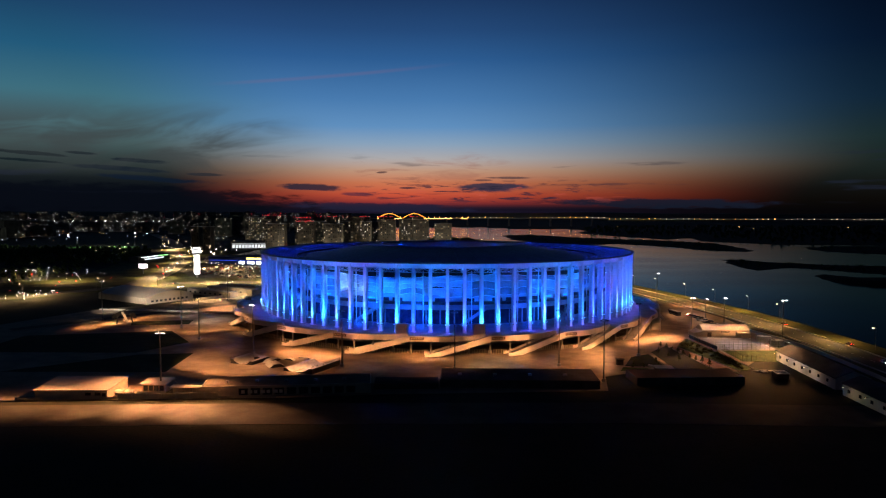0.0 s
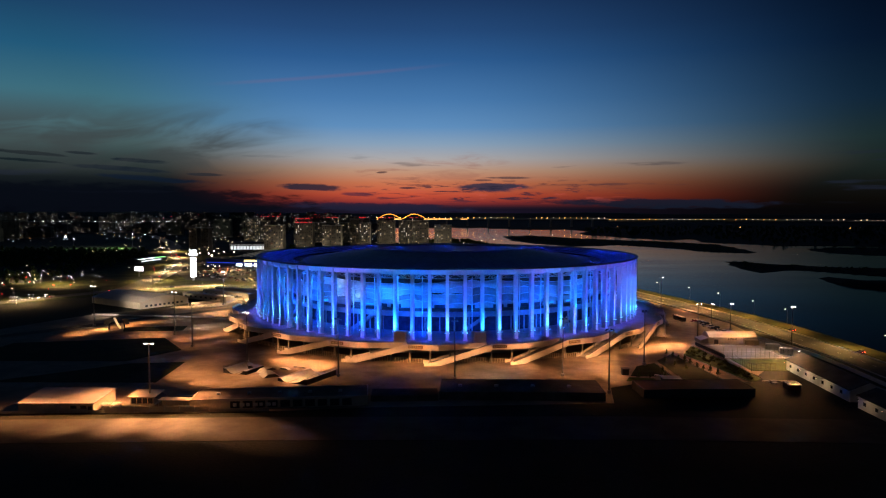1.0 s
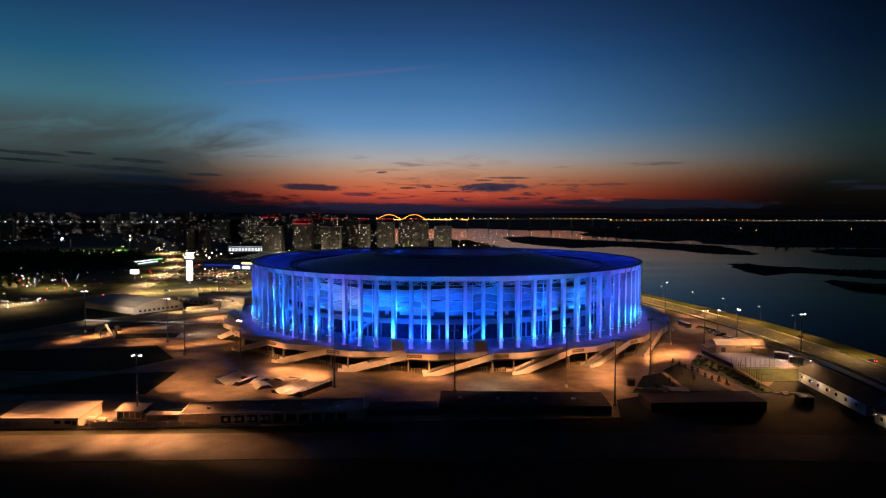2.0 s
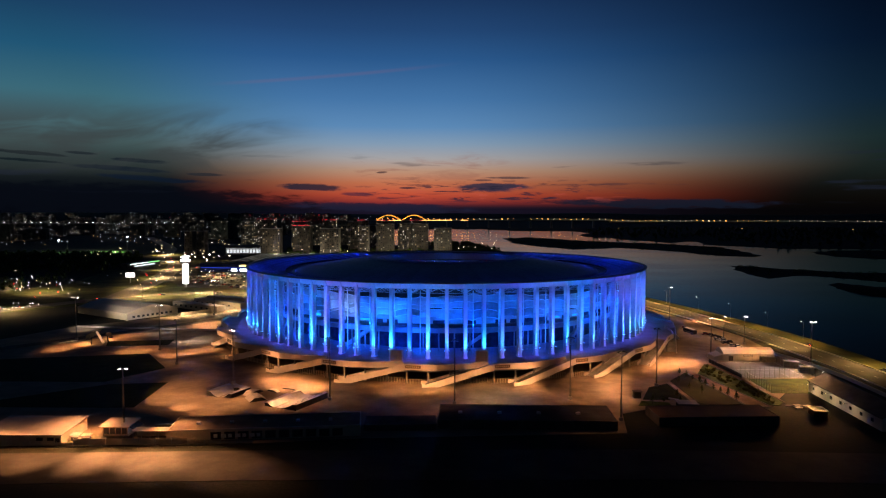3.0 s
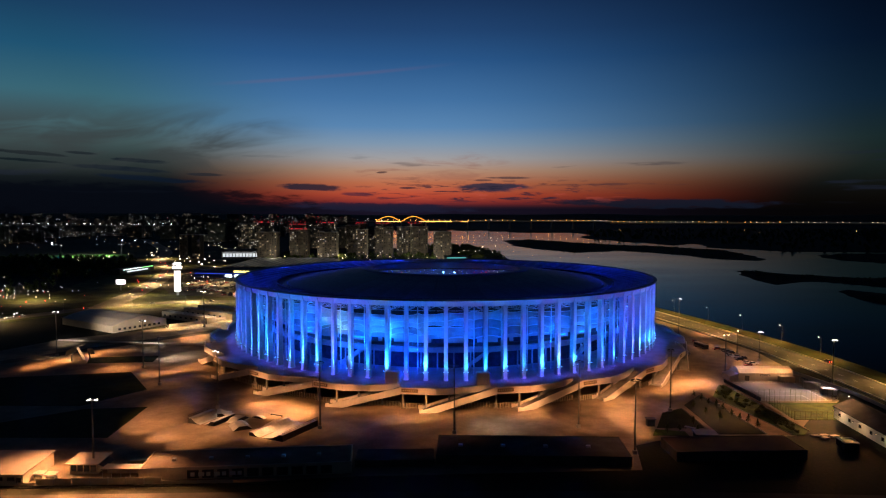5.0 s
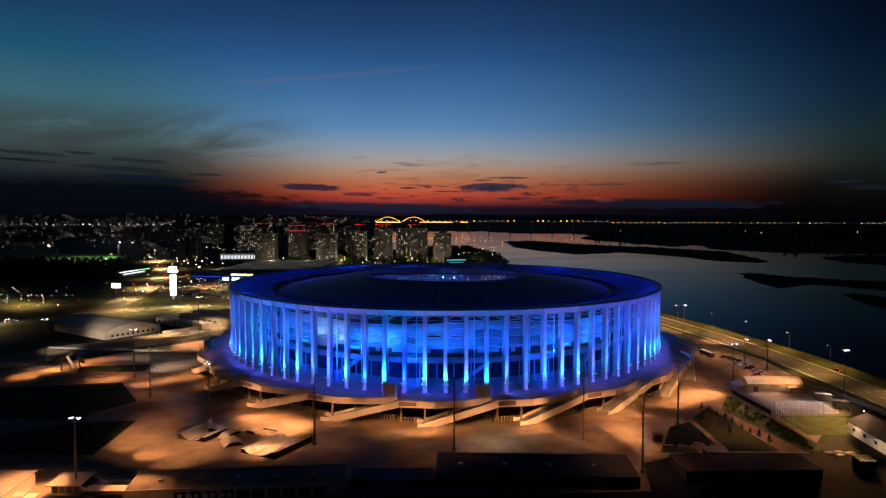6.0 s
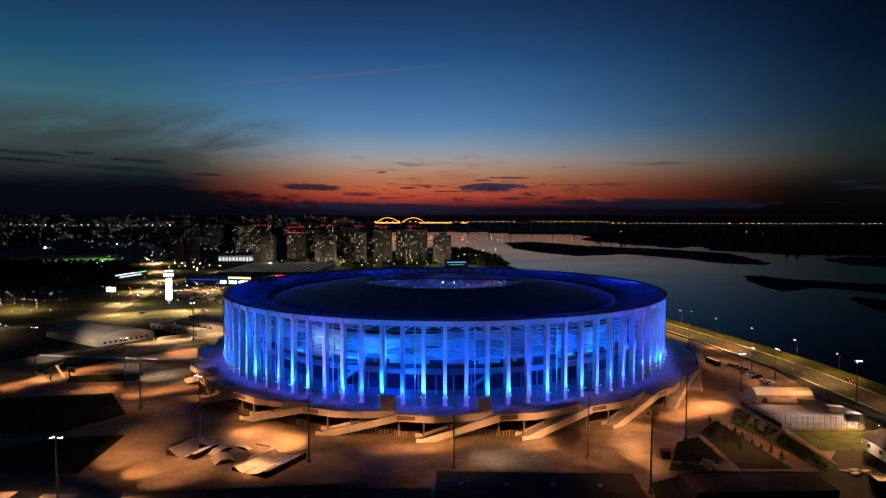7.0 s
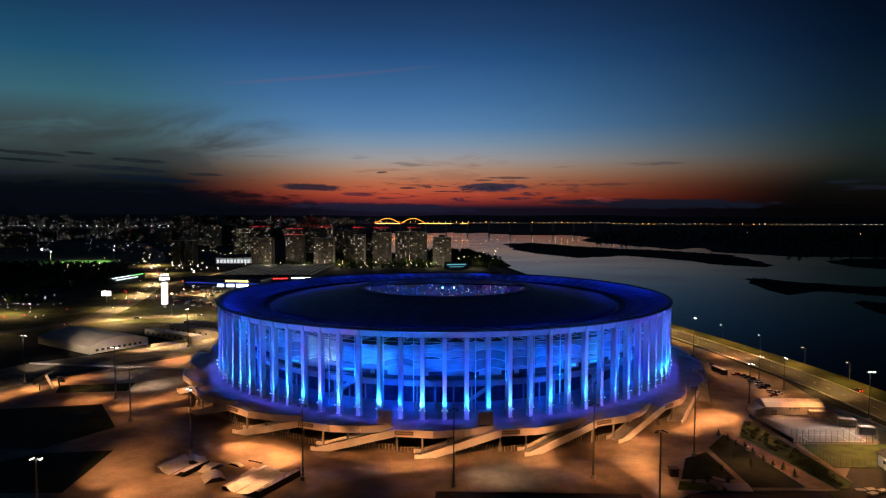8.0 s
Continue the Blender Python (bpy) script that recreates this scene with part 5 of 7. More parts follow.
def funbox(m, size, height, label="low pale skate box with sloping ends"):
    ob = thing("skate_box", label, "skate ramp", m, "skate ramps on the square")
    w, l = size
    lo = [(-w / 2, -l / 2, 0), (w / 2, -l / 2, 0), (w / 2, l / 2, 0), (-w / 2, l / 2, 0)]
    hi = [(-w / 2, -l / 5, height), (w / 2, -l / 5, height), (w / 2, l / 5, height), (-w / 2, l / 5, height)]
    part("side", Build().solid(lo, hi), DARK_STEEL, ob, "dark boarded sides")
    prof = [(-l / 2, 0), (-l / 5, height), (l / 5, height), (l / 2, 0)]
    loop = [(y, z + 0.02) for y, z in prof] + [(y, z + 0.09) for y, z in reversed(prof)]
    top = Build().solid([(-w / 2 + 0.05, y, z) for y, z in loop], [(w / 2 - 0.05, y, z) for y, z in loop])
    part("riding_surface", top, SKATE, ob, "pale riding surface")
    return ob


sheet("skate_floor", [(-67.8, -155.2), (-65.5, -148.1), (-56.5, -149.6), (-52.2, -156.9), (-56.3, -165.3), (-63.2, -162.6)], 0.09, SKATE, "pale smooth slab between the skate ramps", "skate floor", 0.08)
quarter_pipe(pose(-60.5, -160.5, 0.05, 0, 0, 243.7), 20, 2.2, 8.0)
quarter_pipe(pose(-61.2, -160.2, 0.05, 0, 0, 63.7), 20, 1.3, 3.2, False)
quarter_pipe(pose(-89.4, -149.0, 0.05, 0, 0, 68), 13, 1.9, 4.2)
quarter_pipe(pose(-88.6, -149.3, 0.05, 0, 0, 248), 12, 1.6, 3.6, False)
quarter_pipe(pose(-84.5, -140.5, 0.05, 0, 0, 110), 7, 1.3, 4.0, False)
funbox(pose(-79.5, -149, 0.05, 0, 0, -24), (4.0, 9), 1.2)
funbox(pose(-76, -157.5, 0.05, 0, 0, -60), (8, 7), 1.4)
funbox(pose(-72, -146, 0.05, 0, 0, 60), (2.0, 6), 0.7)
grind = thing("grind_rail", "low dark grind rail", "skate rail", pose(-66, -143.5, 0.05, 0, 0, -25), "skate ramps on the square")
part("rail", Build().box(-3, -0.3, 0.35, 3, 0.3, 0.5), DARK_STEEL, grind)
for x in (-2.5, 2.5):
    part("leg", Build().box(x - 0.1, -0.2, 0, x + 0.1, 0.2, 0.35), DARK_STEEL, grind)

# ---------------------------------------------------------------- pavilion, court and halls by the river
pav = thing("event_tent", "long white event tent with a faceted roof", "tent", pose(138.5, -86, 0.05))
prof = [(0, 0), (0, 3.6), (2.0, 5.2), (5.0, 6.0), (8.0, 5.2), (10, 3.6), (10, 0)]
w = Build()
w.solid([(1.2, y, z) for y, z in prof], [(27, y, z) for y, z in prof])
part("body", w, TENT, pav)
r = Build()
for k in range(8):
    x = 1.2 + k * 25.8 / 7
    for (y0, z0), (y1, z1) in zip(prof, prof[1:]):
        r.tube((x, y0, z0), (x, y1, z1), 0.07, n=5)
part("rib", r, STEEL, pav, "pale steel ribs under the cloth")
part("lean_to", Build().solid([(-3.0, 0.5, 0), (1.18, 0.5, 0), (1.18, 9.5, 0), (-3.0, 9.5, 0)], [(-3.0, 0.5, 2.0), (1.18, 0.5, 3.2), (1.18, 9.5, 3.2), (-3.0, 9.5, 2.0)]), TENT, pav)
part("sign_board", Build().box(11.4, -0.14, 2.3, 16, -0.02, 3.1), WALL_DARK, pav, "dark board with small letters")
lb = Build()
for k in range(8):
    lb.box(11.7 + 0.52 * k, -0.19, 2.5, 12.05 + 0.52 * k, -0.15, 2.9)
part("letter_bar", lb, LINE, pav, "pale letter bars")
for x in (4.0, 21.5):
    part("door", Build().box(x, -0.1, 0, x + 2.2, -0.004, 2.4), WALL_DARK, pav)


def net_fence(name, label, p, q, height, gap, mat, panel=None):
    ob = thing(name, label, "fence", frame_of(p, q))
    n = max(1, round(math.dist(p, q) / gap))
    g = math.dist(p, q) / n
    post = Build().tube((0, 0, 0), (0, 0, height), 0.06, n=6).mesh("post", mat)
    for k in range(n + 1):
        part("post", post, None, ob, m=pose(k * g, 0, 0))
    wire = Build().tube((0, 0, 0), (n * g, 0, 0), 0.025, n=4).mesh("wire", mat)
    for z in np.linspace(0.3, height - 0.05, 7):
        part("wire", wire, None, ob, m=pose(0, 0, z))
    if panel:
        for k in range(n):
            part("panel", Build().box(k * g + 0.06, -0.06, 0.2, (k + 1) * g - 0.06, -0.03, 1.9), panel, ob)
    return ob


NET = material("green_net_wire", (0.16, 0.18, 0.06), 0.6)
BANNER = material("dark_blue_banner", (0.02, 0.035, 0.06), 0.6)
net_fence("court_fence", "tall net fence of the ball court", (133, -121.5), (166, -122), 5.5, 2.2, NET)
net_fence("court_fence", "tall net fence of the ball court", (166, -122), (167, -89), 4.0, 3.0, STEEL)
net_fence("court_fence", "net fence with dark blue banners", (131, -90), (133.6, -122), 3.0, 3.0, STEEL, BANNER)
net_fence("lawn_fence", "green net fence round the lit grass", (135.2, -124), (135.2, -147), 3.5, 2.2, NET)
net_fence("lawn_fence", "green net fence round the lit grass", (135.2, -147), (152, -147), 3.5, 2.2, NET)


def container(m, size, label, mat):
    ob = thing("container", label, "container", m, "containers by the river road")
    l, w, h = size
    b = Build().box(-l / 2, -w / 2, 0.1, l / 2, w / 2, h, 0.08)
    part("body", b, mat, ob)
    r = Build()
    for k in range(int(l / 0.6)):
        x = -l / 2 + 0.4 + 0.6 * k
        r.box(x, -w / 2 - 0.05, 0.3, x + 0.28, -w / 2 - 0.003, h - 0.2)
    part("corrugation", r, mat, ob)
    part("door", Build().box(l / 2 + 0.004, -w / 2 + 0.1, 0.25, l / 2 + 0.07, w / 2 - 0.1, h - 0.15), DARK_STEEL, ob)
    return ob


container(pose(161.2, -88.0, 0.05, 0, 0, -4), (7, 2.6, 2.7), "cream steel container beside the tent", RUST)
container(pose(166.5, -100.5, 0.05, 0, 0, -20), (6.5, 3.0, 3.2), "pale steel cabin beside the court", WALL_PALE)
container(pose(168.5, -110.5, 0.05, 0, 0, -12), (6.0, 3.0, 3.0), "white steel cabin beside the court", TENT)
container(pose(141, -76.5, 0.05, 0, 0, 80), (6.0, 2.6, 2.7), "brown steel container behind the tent", RUST)


def hall(m, width, length, eave, ridge, label, lit_gable=True):
    """A gabled hall; its length runs along -y from the gable at the origin."""
    ob = thing("long_hall", label, "hall", m, "halls by the river road")
    h = width / 2
    sec = [(-h, 0), (h, 0), (h, eave), (0, ridge), (-h, eave)]
    w = Build().solid([(x, 0, z) for x, z in sec], [(x, -length, z) for x, z in sec])
    part("wall", w, PAINT, ob)
    for s in (-1, 1):
        r = Build()
        a = [(0, 0.5, ridge + 0.02), (s * (h + 0.6), 0.5, eave - 0.22), (s * (h + 0.6), -length - 0.5, eave - 0.22), (0, -length - 0.5, ridge + 0.02)]
        r.solid(a, [(x, y, z + 0.22) for x, y, z in a])
        part("roof", r, ROOF_TAR, ob, "dark sheet roof")
    for k in range(int(length / 7)):
        y = -4 - 7 * k
        f = part("window", Build().box(-h - 0.10, y - 0.8, 1.7, -h - 0.004, y + 0.8, 3.0), WALL_DARK, ob)
        part("pane", Build().box(-h - 0.14, y - 0.7, 1.8, -h - 0.10, y + 0.7, 2.9), GLAZING, f)
    part("door", Build().box(-1.4, 0.004, 0, 1.4, 0.12, 2.8), WALL_DARK, ob)
    # bracket lamps, added to account for the light on the west wall
    for k in range(3):
        y = -5 - 14 * k
        if -y < length:
            bracket = part("wall_lamp", Build().tube((-h - 0.02, y, eave - 0.5), (-h - 3.0, y, eave - 0.2), 0.05, n=6).box(-h - 3.3, y - 0.25, eave - 0.3, -h - 2.8, y + 0.25, eave - 0.1, 0.03), DARK_STEEL, ob, "dark bracket lamp, added to account for the lit wall")
            part("lens", Build().box(-h - 3.25, y - 0.2, eave - 0.36, -h - 2.85, y + 0.2, eave - 0.31), LENS_WARM, bracket, "small warm lens of the added lamp")
    if lit_gable:
        lamp = part("ridge_lamp", Build().tube((-1.4, -0.3, ridge - 0.5), (-1.4, -0.3, ridge + 1.2), 0.06, n=6).box(-1.7, -0.6, ridge + 1.2, -1.1, -0.1, ridge + 1.5, 0.04), DARK_STEEL, ob)
        part("lens", Build().box(-1.6, -0.5, ridge + 1.06, -1.2, -0.2, ridge + 1.19), LENS_WHITE, lamp, "glowing lens")
    return ob


hall(pose(159, -144, 0.05, 0, 0, -2.5), 13.5, 52, 4.6, 7.4, "long pale hall with a dark gabled roof")
hall(pose(155.5, -203, 0.05, 0, 0, -1.0), 13.5, 34, 4.6, 7.2, "second pale hall with a dark gabled roof", False)
spot("gable_lamp", (157.6, -144.4, 8.6), (154.6, -150.5, 5.0), 6500, WARM, 130, 0.7, 0.2)
# spots added to brighten the halls' west walls
for x, y, k in ((148.5, -149, 1.0), (147.5, -163, 0.7), (146.5, -178, 0.35), (145.5, -209, 0.12)):
    spot("wall_fill", (x, y, 4.3), (x + 4.5, y - 1, 1.6), 1500 * k, WARM, 130, 0.9, 0.2)
wallr = thing("river_wall", "long pale retaining wall along the river road", "wall")
pts = curve([(171, -66), (176, -90), (179.5, -112), (179.5, -140), (178, -172), (176, -215)], 5)
for p, q in zip(pts, pts[1:]):
    d = math.dist(p, q)
    part("wall_block", Build().box(0.02, -0.2, 0, d - 0.02, 0.2, 1.6, 0.04), PAINT, wallr, m=frame_of(p, q))
skip = thing("open_box", "dark open-topped box with a pale rim", "container", pose(138, -177, 0.05, 0, 0, -6) @ Matrix.Scale(0.62, 4))
part("body", Build().box(-4, -4.5, 0, 4, 4.5, 3.6), DARK_STEEL, skip)
rim = Build()
for x0, y0, x1, y1 in ((-4.1, -4.6, 4.1, -4.2), (-4.1, 4.2, 4.1, 4.6), (-4.1, -4.2, -3.7, 4.2), (3.7, -4.2, 4.1, 4.2)):
    rim.box(x0, y0, 3.6, x1, y1, 4.1)
part("rim", rim, PAINT, skip, "pale rim")
for k, (x, y) in enumerate(((133, -165.5), (136.5, -165), (139.6, -166.2), (135, -168.6))):
    s = thing("sheet_stack", "stack of pale building sheets on battens", "stack", pose(x, y, 0.05, 0, 0, 8 * k), "stacks of sheets")
    part("batten", Build().box(-1.3, -0.8, 0, -1.1, 0.8, 0.12).box(1.1, -0.8, 0, 1.3, 0.8, 0.12), WALL_DARK, s)
    part("sheet", Build().box(-1.5, -0.9, 0.12, 1.5, 0.9, 0.3 + 0.1 * k), CONCRETE, s)
booth = thing("ticket_booth", "small dark ticket booth on the paving", "booth", pose(77.5, -154, 0.05))
part("body", Build().box(-1.4, -1.2, 0, 1.4, 1.2, 2.6, 0.08), DARK_STEEL, booth)
part("roof", Build().box(-1.8, -1.6, 2.6, 1.8, 1.6, 2.8, 0.05), WALL_DARK, booth)
pump = thing("pump_house", "little flat-roofed pump house with a pale edge", "hut", pose(92, -170, 0.05, 0, 0, -6))
part("wall", Build().box(-3.4, -2.6, 0, 3.4, 2.6, 2.6), WALL_DARK, pump)
part("roof", Build().box(-3.9, -3.1, 2.6, 3.9, 3.1, 2.85, 0.06), ROOF_PALE, pump)
bollard = thing("marker_block", "short pale upright concrete block beside the path", "block", pose(112.9, -129.5, 0.05))
part("block", Build().box(-0.5, -0.5, 0, 0.5, 0.5, 1.5, 0.06), PAINT, bollard)
slab = thing("slab_bench", "pale slanting concrete bench by the lawn", "bench", pose(91, -158.5, 0.05, 0, 0, -40))
part("seat", Build().solid([(-2.2, -0.5, 0.5), (2.2, -0.5, 0.5), (2.2, 0.5, 0.7), (-2.2, 0.5, 0.7)], [(-2.2, -0.5, 0.7), (2.2, -0.5, 0.7), (2.2, 0.5, 0.9), (-2.2, 0.5, 0.9)]), PAINT, slab)
for x in (-1.6, 1.6):
    part("leg", Build().box(x - 0.2, -0.45, 0, x + 0.2, 0.45, 0.52), CONCRETE, slab)

# ---------------------------------------------------------------- big tent and yards to the west
big = thing("hall_tent", "large white gabled tent hall with small dark windows", "tent hall", frame_of((-217, 33), (-195.5, 66)))
L = 39.4
sec = [(0, 0), (L, 0), (L, 4.6), (L * 0.78, 7.2), (L / 2, 8.8), (L * 0.22, 7.2), (0, 4.6)]
part("body", Build().solid([(x, 0, z) for x, z in sec], [(x, 62, z) for x, z in sec]), TENT, big)
windows(big, [(4 + 3.6 * k, 1.3) for k in range(9)], 1.7, 1.3, 0.0)
for p, q, w, h in (((-212, 98), (-168, 69), 8, 4.4), ((-201, 113), (-155, 84), 8, 4.8), ((-197, 131), (-160, 110), 8, 4.6)):
    yard = flat_building("yard_building", "long low pale yard shed with a sheet roof", p, q, w, h, ROOF_PALE, WALL_PALE, 0.15)
    for k in range(7):
        part("window", Build().box(3 + 6.2 * k, -0.10, 1.6, 5.2 + 6.2 * k, -0.004, 2.8), GLAZING, yard)
        part("roof_seam", Build().box(2 + 6.2 * k, 0.4, h + 0.06, 2.14 + 6.2 * k, w - 0.4, h + 0.24), CONCRETE, yard)
sheet("yard_paving", [(-190, 52), (-177, 42), (-143, 86), (-150, 100), (-158, 91)], 0.10, material("pale_yard_sand", (0.30, 0.25, 0.17), 0.9, scale=0.2, fine=2.0, spread=0.2), "pale sandy strip inside the yard fence", "yard")
net_fence("yard_fence", "light wire fence round the yard", (-177, 42), (-143, 86), 2.6, 3.2, WALL_PALE)
net_fence("yard_fence", "light wire fence round the yard", (-190, 52), (-177, 42), 2.6, 3.2, WALL_PALE)
yard_wall = thing("yard_wall", "long pale panel wall behind the sandy yard", "wall", frame_of((-189, 55), (-152, 97)))
for k in range(16):
    part("wall_panel", Build().box(3.5 * k + 0.03, -0.08, 0, 3.5 * k + 3.47, 0.08, 2.2), WALL_PALE, yard_wall)
low_wall = thing("low_wall", "long low white wall at the edge of the paving", "wall")
for k in range(16):
    p, q = (-238 + 6.1 * k, 7.3 - 0.82 * k), (-238 + 6.1 * (k + 1), 7.3 - 0.82 * (k + 1))
    part("wall_block", Build().box(0.03, -0.3, 0, math.dist(p, q) - 0.03, 0.3, 1.0, 0.05), PAINT, low_wall, m=frame_of(p, q))


# ---------------------------------------------------------------- vehicles
TYRE = material("black_tyre_rubber", (0.02, 0.02, 0.02), 0.9)
HEADLIGHT = lamp_material("car_headlight", (1.0, 0.92, 0.80), 60.0)
TAIL_ON = lamp_material("car_tail_light", (1.0, 0.03, 0.02), 30.0)
TAIL_OFF = material("red_tail_glass", (0.25, 0.01, 0.01), 0.3)
HEAD_OFF = material("clear_headlight_glass", (0.5, 0.5, 0.52), 0.2)


def car(name, label, paint, on, length=4.4, height=1.45):
    ob = thing(name, label, "car", pose(0, 0, 0.1), "parked cars")
    w, l = 0.88, length / 2
    b = Build()
    b.solid([(-l, -w, 0.3), (l, -w, 0.3), (l, w, 0.3), (-l, w, 0.3)], [(-l * 0.98, -w, 0.75), (l * 0.96, -w, 0.68), (l * 0.96, w, 0.68), (-l * 0.98, w, 0.75)])
    b.solid([(-l * 0.98, -w, 0.75), (l * 0.96, -w, 0.68), (l * 0.96, w, 0.68), (-l * 0.98, w, 0.75)], [(-l * 0.92, -w * 0.92, 0.92), (l * 0.40, -w * 0.92, 0.92), (l * 0.40, w * 0.92, 0.92), (-l * 0.92, w * 0.92, 0.92)])
    part("body", b, paint, ob)
    part("cabin", Build().solid([(-l * 0.88, -w * 0.90, 0.92), (l * 0.38, -w * 0.90, 0.92), (l * 0.38, w * 0.90, 0.92), (-l * 0.88, w * 0.90, 0.92)],
                                [(-l * 0.62, -w * 0.72, height), (l * 0.06, -w * 0.72, height), (l * 0.06, w * 0.72, height), (-l * 0.62, w * 0.72, height)]), GLAZING, ob, "dark glass cabin")
    part("roof", Build().box(-l * 0.60, -w * 0.70, height + 0.003, l * 0.05, w * 0.70, height + 0.04), paint, ob)
    wheel = Build().tube((0, -0.1, 0), (0, 0.1, 0), 0.32, n=10).mesh("wheel", TYRE)
    for x in (-l * 0.62, l * 0.62):
        for y in (-w + 0.06, w - 0.06):
            part("wheel", wheel, None, ob, m=pose(x, y, 0.32))
    for y in (-0.62, 0.62):
        part("headlight", Build().box(l * 0.965, y - 0.18, 0.5, l * 0.965 + 0.06, y + 0.18, 0.66), HEADLIGHT if on else HEAD_OFF, ob)
        part("tail_light", Build().box(-l * 0.99 - 0.05, y - 0.18, 0.55, -l * 0.99, y + 0.18, 0.72), TAIL_ON if on else TAIL_OFF, ob)
    return ob


def car_paint(name, c):
    return material(name, c, 0.3, 0.2, spread=0.05, bump=0.0)


protos = [car("parked_car", "silver car parked on dark asphalt", car_paint("silver_paint", (0.45, 0.46, 0.48)), False),
          car("parked_car", "black car parked on dark asphalt", car_paint("black_paint", (0.02, 0.02, 0.022)), False),
          car("parked_car", "white car parked on dark asphalt", car_paint("white_paint", (0.7, 0.7, 0.7)), False, 4.6, 1.6),
          car("parked_car", "dark red car parked on dark asphalt", car_paint("red_paint", (0.22, 0.02, 0.02)), False)]
moving = [car("car", "dark car with its lamps on", car_paint("dark_blue_paint", (0.03, 0.04, 0.07)), True), car("car", "pale car with its lamps on", car_paint("grey_paint", (0.3, 0.3, 0.31)), True)]
rng = random.Random(21)
slots = []
for row in range(6):
    for k in range(13):
        u, v = k / 12, row / 5
        x = (-284 + 80 * u) * (1 - v) + (-285 + 75 * u) * v
        y = (308 - 58 * u) * (1 - v) + (384 - 12 * u) * v
        if rng.random() < 0.72:
            slots.append((x, y, 62 + rng.uniform(-3, 3)))
for row in range(4):
    for k in range(14):
        if rng.random() < 0.6:
            slots.append((-262 + 7.6 * k - 3 * row, 262 - 4.6 * k + 9 * row, 62 + rng.uniform(-3, 3)))
slots += [(159 + rng.uniform(-2, 3), -14 - 3.5 * k + rng.uniform(-0.4, 0.4), 8 + rng.uniform(-6, 6)) for k in range(13) if k not in (4, 9)] + [(153, 8, 93), (150, 30, 95)]
for i, p in enumerate(protos):
    x, y, a = slots[i]
    p.matrix_basis = pose(x, y, 0.13, 0, 0, a)
for x, y, a in slots[4:]:
    copy_thing(rng.choice(protos), pose(x, y, 0.13, 0, 0, a + 180 * rng.randint(0, 1)))
DRIVE = [(204, -46, 95), (198, -150, 265), (207, -108, 92), (-318, 100, 52), (-330, 92, 232), (-340, 60, 45), (-290, 140, 48), (-317, 330, 105), (-325, 340, 285), (-306, 288, 282), (-355, 460, 107), (-338, 395, 286), (-345, 420, 106),
         (-397, 556, 300), (-425, 600, 120), (-324, 455, 100), (-303, 575, 280), (-250, 675, 28), (-444, 645, 290), (-180, 702, 28), (-352, 52, 47), (-347, 46, 227), (-362, 42, 47), (-372, 34, 47), (-366, 26, 227), (-384, 22, 47), (-381, 12, 227), (-400, 8, 47), (-335, 84, 50), (-322, 92, 232), (-250, 170, 30), (-205, 186, 5)]
for i, (x, y, a) in enumerate(DRIVE):
    if i < 2:
        moving[i].matrix_basis = pose(x, y, 0.12, 0, 0, a)
    else:
        copy_thing(moving[i % 2], pose(x, y, 0.2, 0, 0, a))
bus = thing("bus", "dark parked bus beside the stadium", "bus", pose(150, -10, 0.1, 0, 0, 100))
part("body", Build().box(-6, -1.25, 0.45, 6, 1.25, 3.0, 0.12), car_paint("dark_bus_paint", (0.04, 0.04, 0.05)), bus)
part("roof", Build().box(-5.8, -1.1, 3.002, 5.8, 1.1, 3.12, 0.05), PAINT, bus)
for s in (-1, 1):
    part("window", Build().box(-5.6, s * 1.26 - 0.01, 1.5, 5.4, s * 1.26 + 0.01, 2.5), GLAZING, bus)
    for x in (-3.8, 3.6):
        part("wheel", Build().tube((x, s * 1.1 - 0.15, 0.48), (x, s * 1.1 + 0.15, 0.48), 0.48, n=12), TYRE, bus)

# ---------------------------------------------------------------- plants
LEAF = material("dark_green_leaves", (0.070, 0.100, 0.032), 0.8, scale=0.5, fine=4.0, spread=0.35, bump=0.0)
SHRUB_LEAF = material("yellow_green_shrub_leaves", (0.13, 0.16, 0.035), 0.8, scale=0.5, fine=4.0, spread=0.4, bump=0.0)
BARK = material("brown_bark", (0.09, 0.065, 0.045), 0.9, spread=0.25)


def leaf_cloud(b, rng, centre, size, count, leaf):
    """Small tilted leaf clumps, denser towards the outside of an uneven form."""
    cx, cy, cz = centre
    for _ in range(count):
        d = Vector((rng.gauss(0, 1), rng.gauss(0, 1), rng.gauss(0, 1))).normalized()
        r = rng.uniform(0.45, 1.0) * (0.8 + 0.35 * math.sin(5 * d.x + 3 * d.z + cx))
        p = Vector((cx + d.x * size[0] * r, cy + d.y * size[1] * r, cz + d.z * size[2] * r))
        u = Vector((rng.gauss(0, 1), rng.gauss(0, 1), rng.gauss(0, 1))).normalized() * leaf * rng.uniform(0.6, 1.3)
        v = u.cross(d + Vector((0.01, 0.02, 0.3))).normalized() * leaf * rng.uniform(0.5, 1.0)
        b.face([p - u, p - v * 0.8, p + u, p + v])


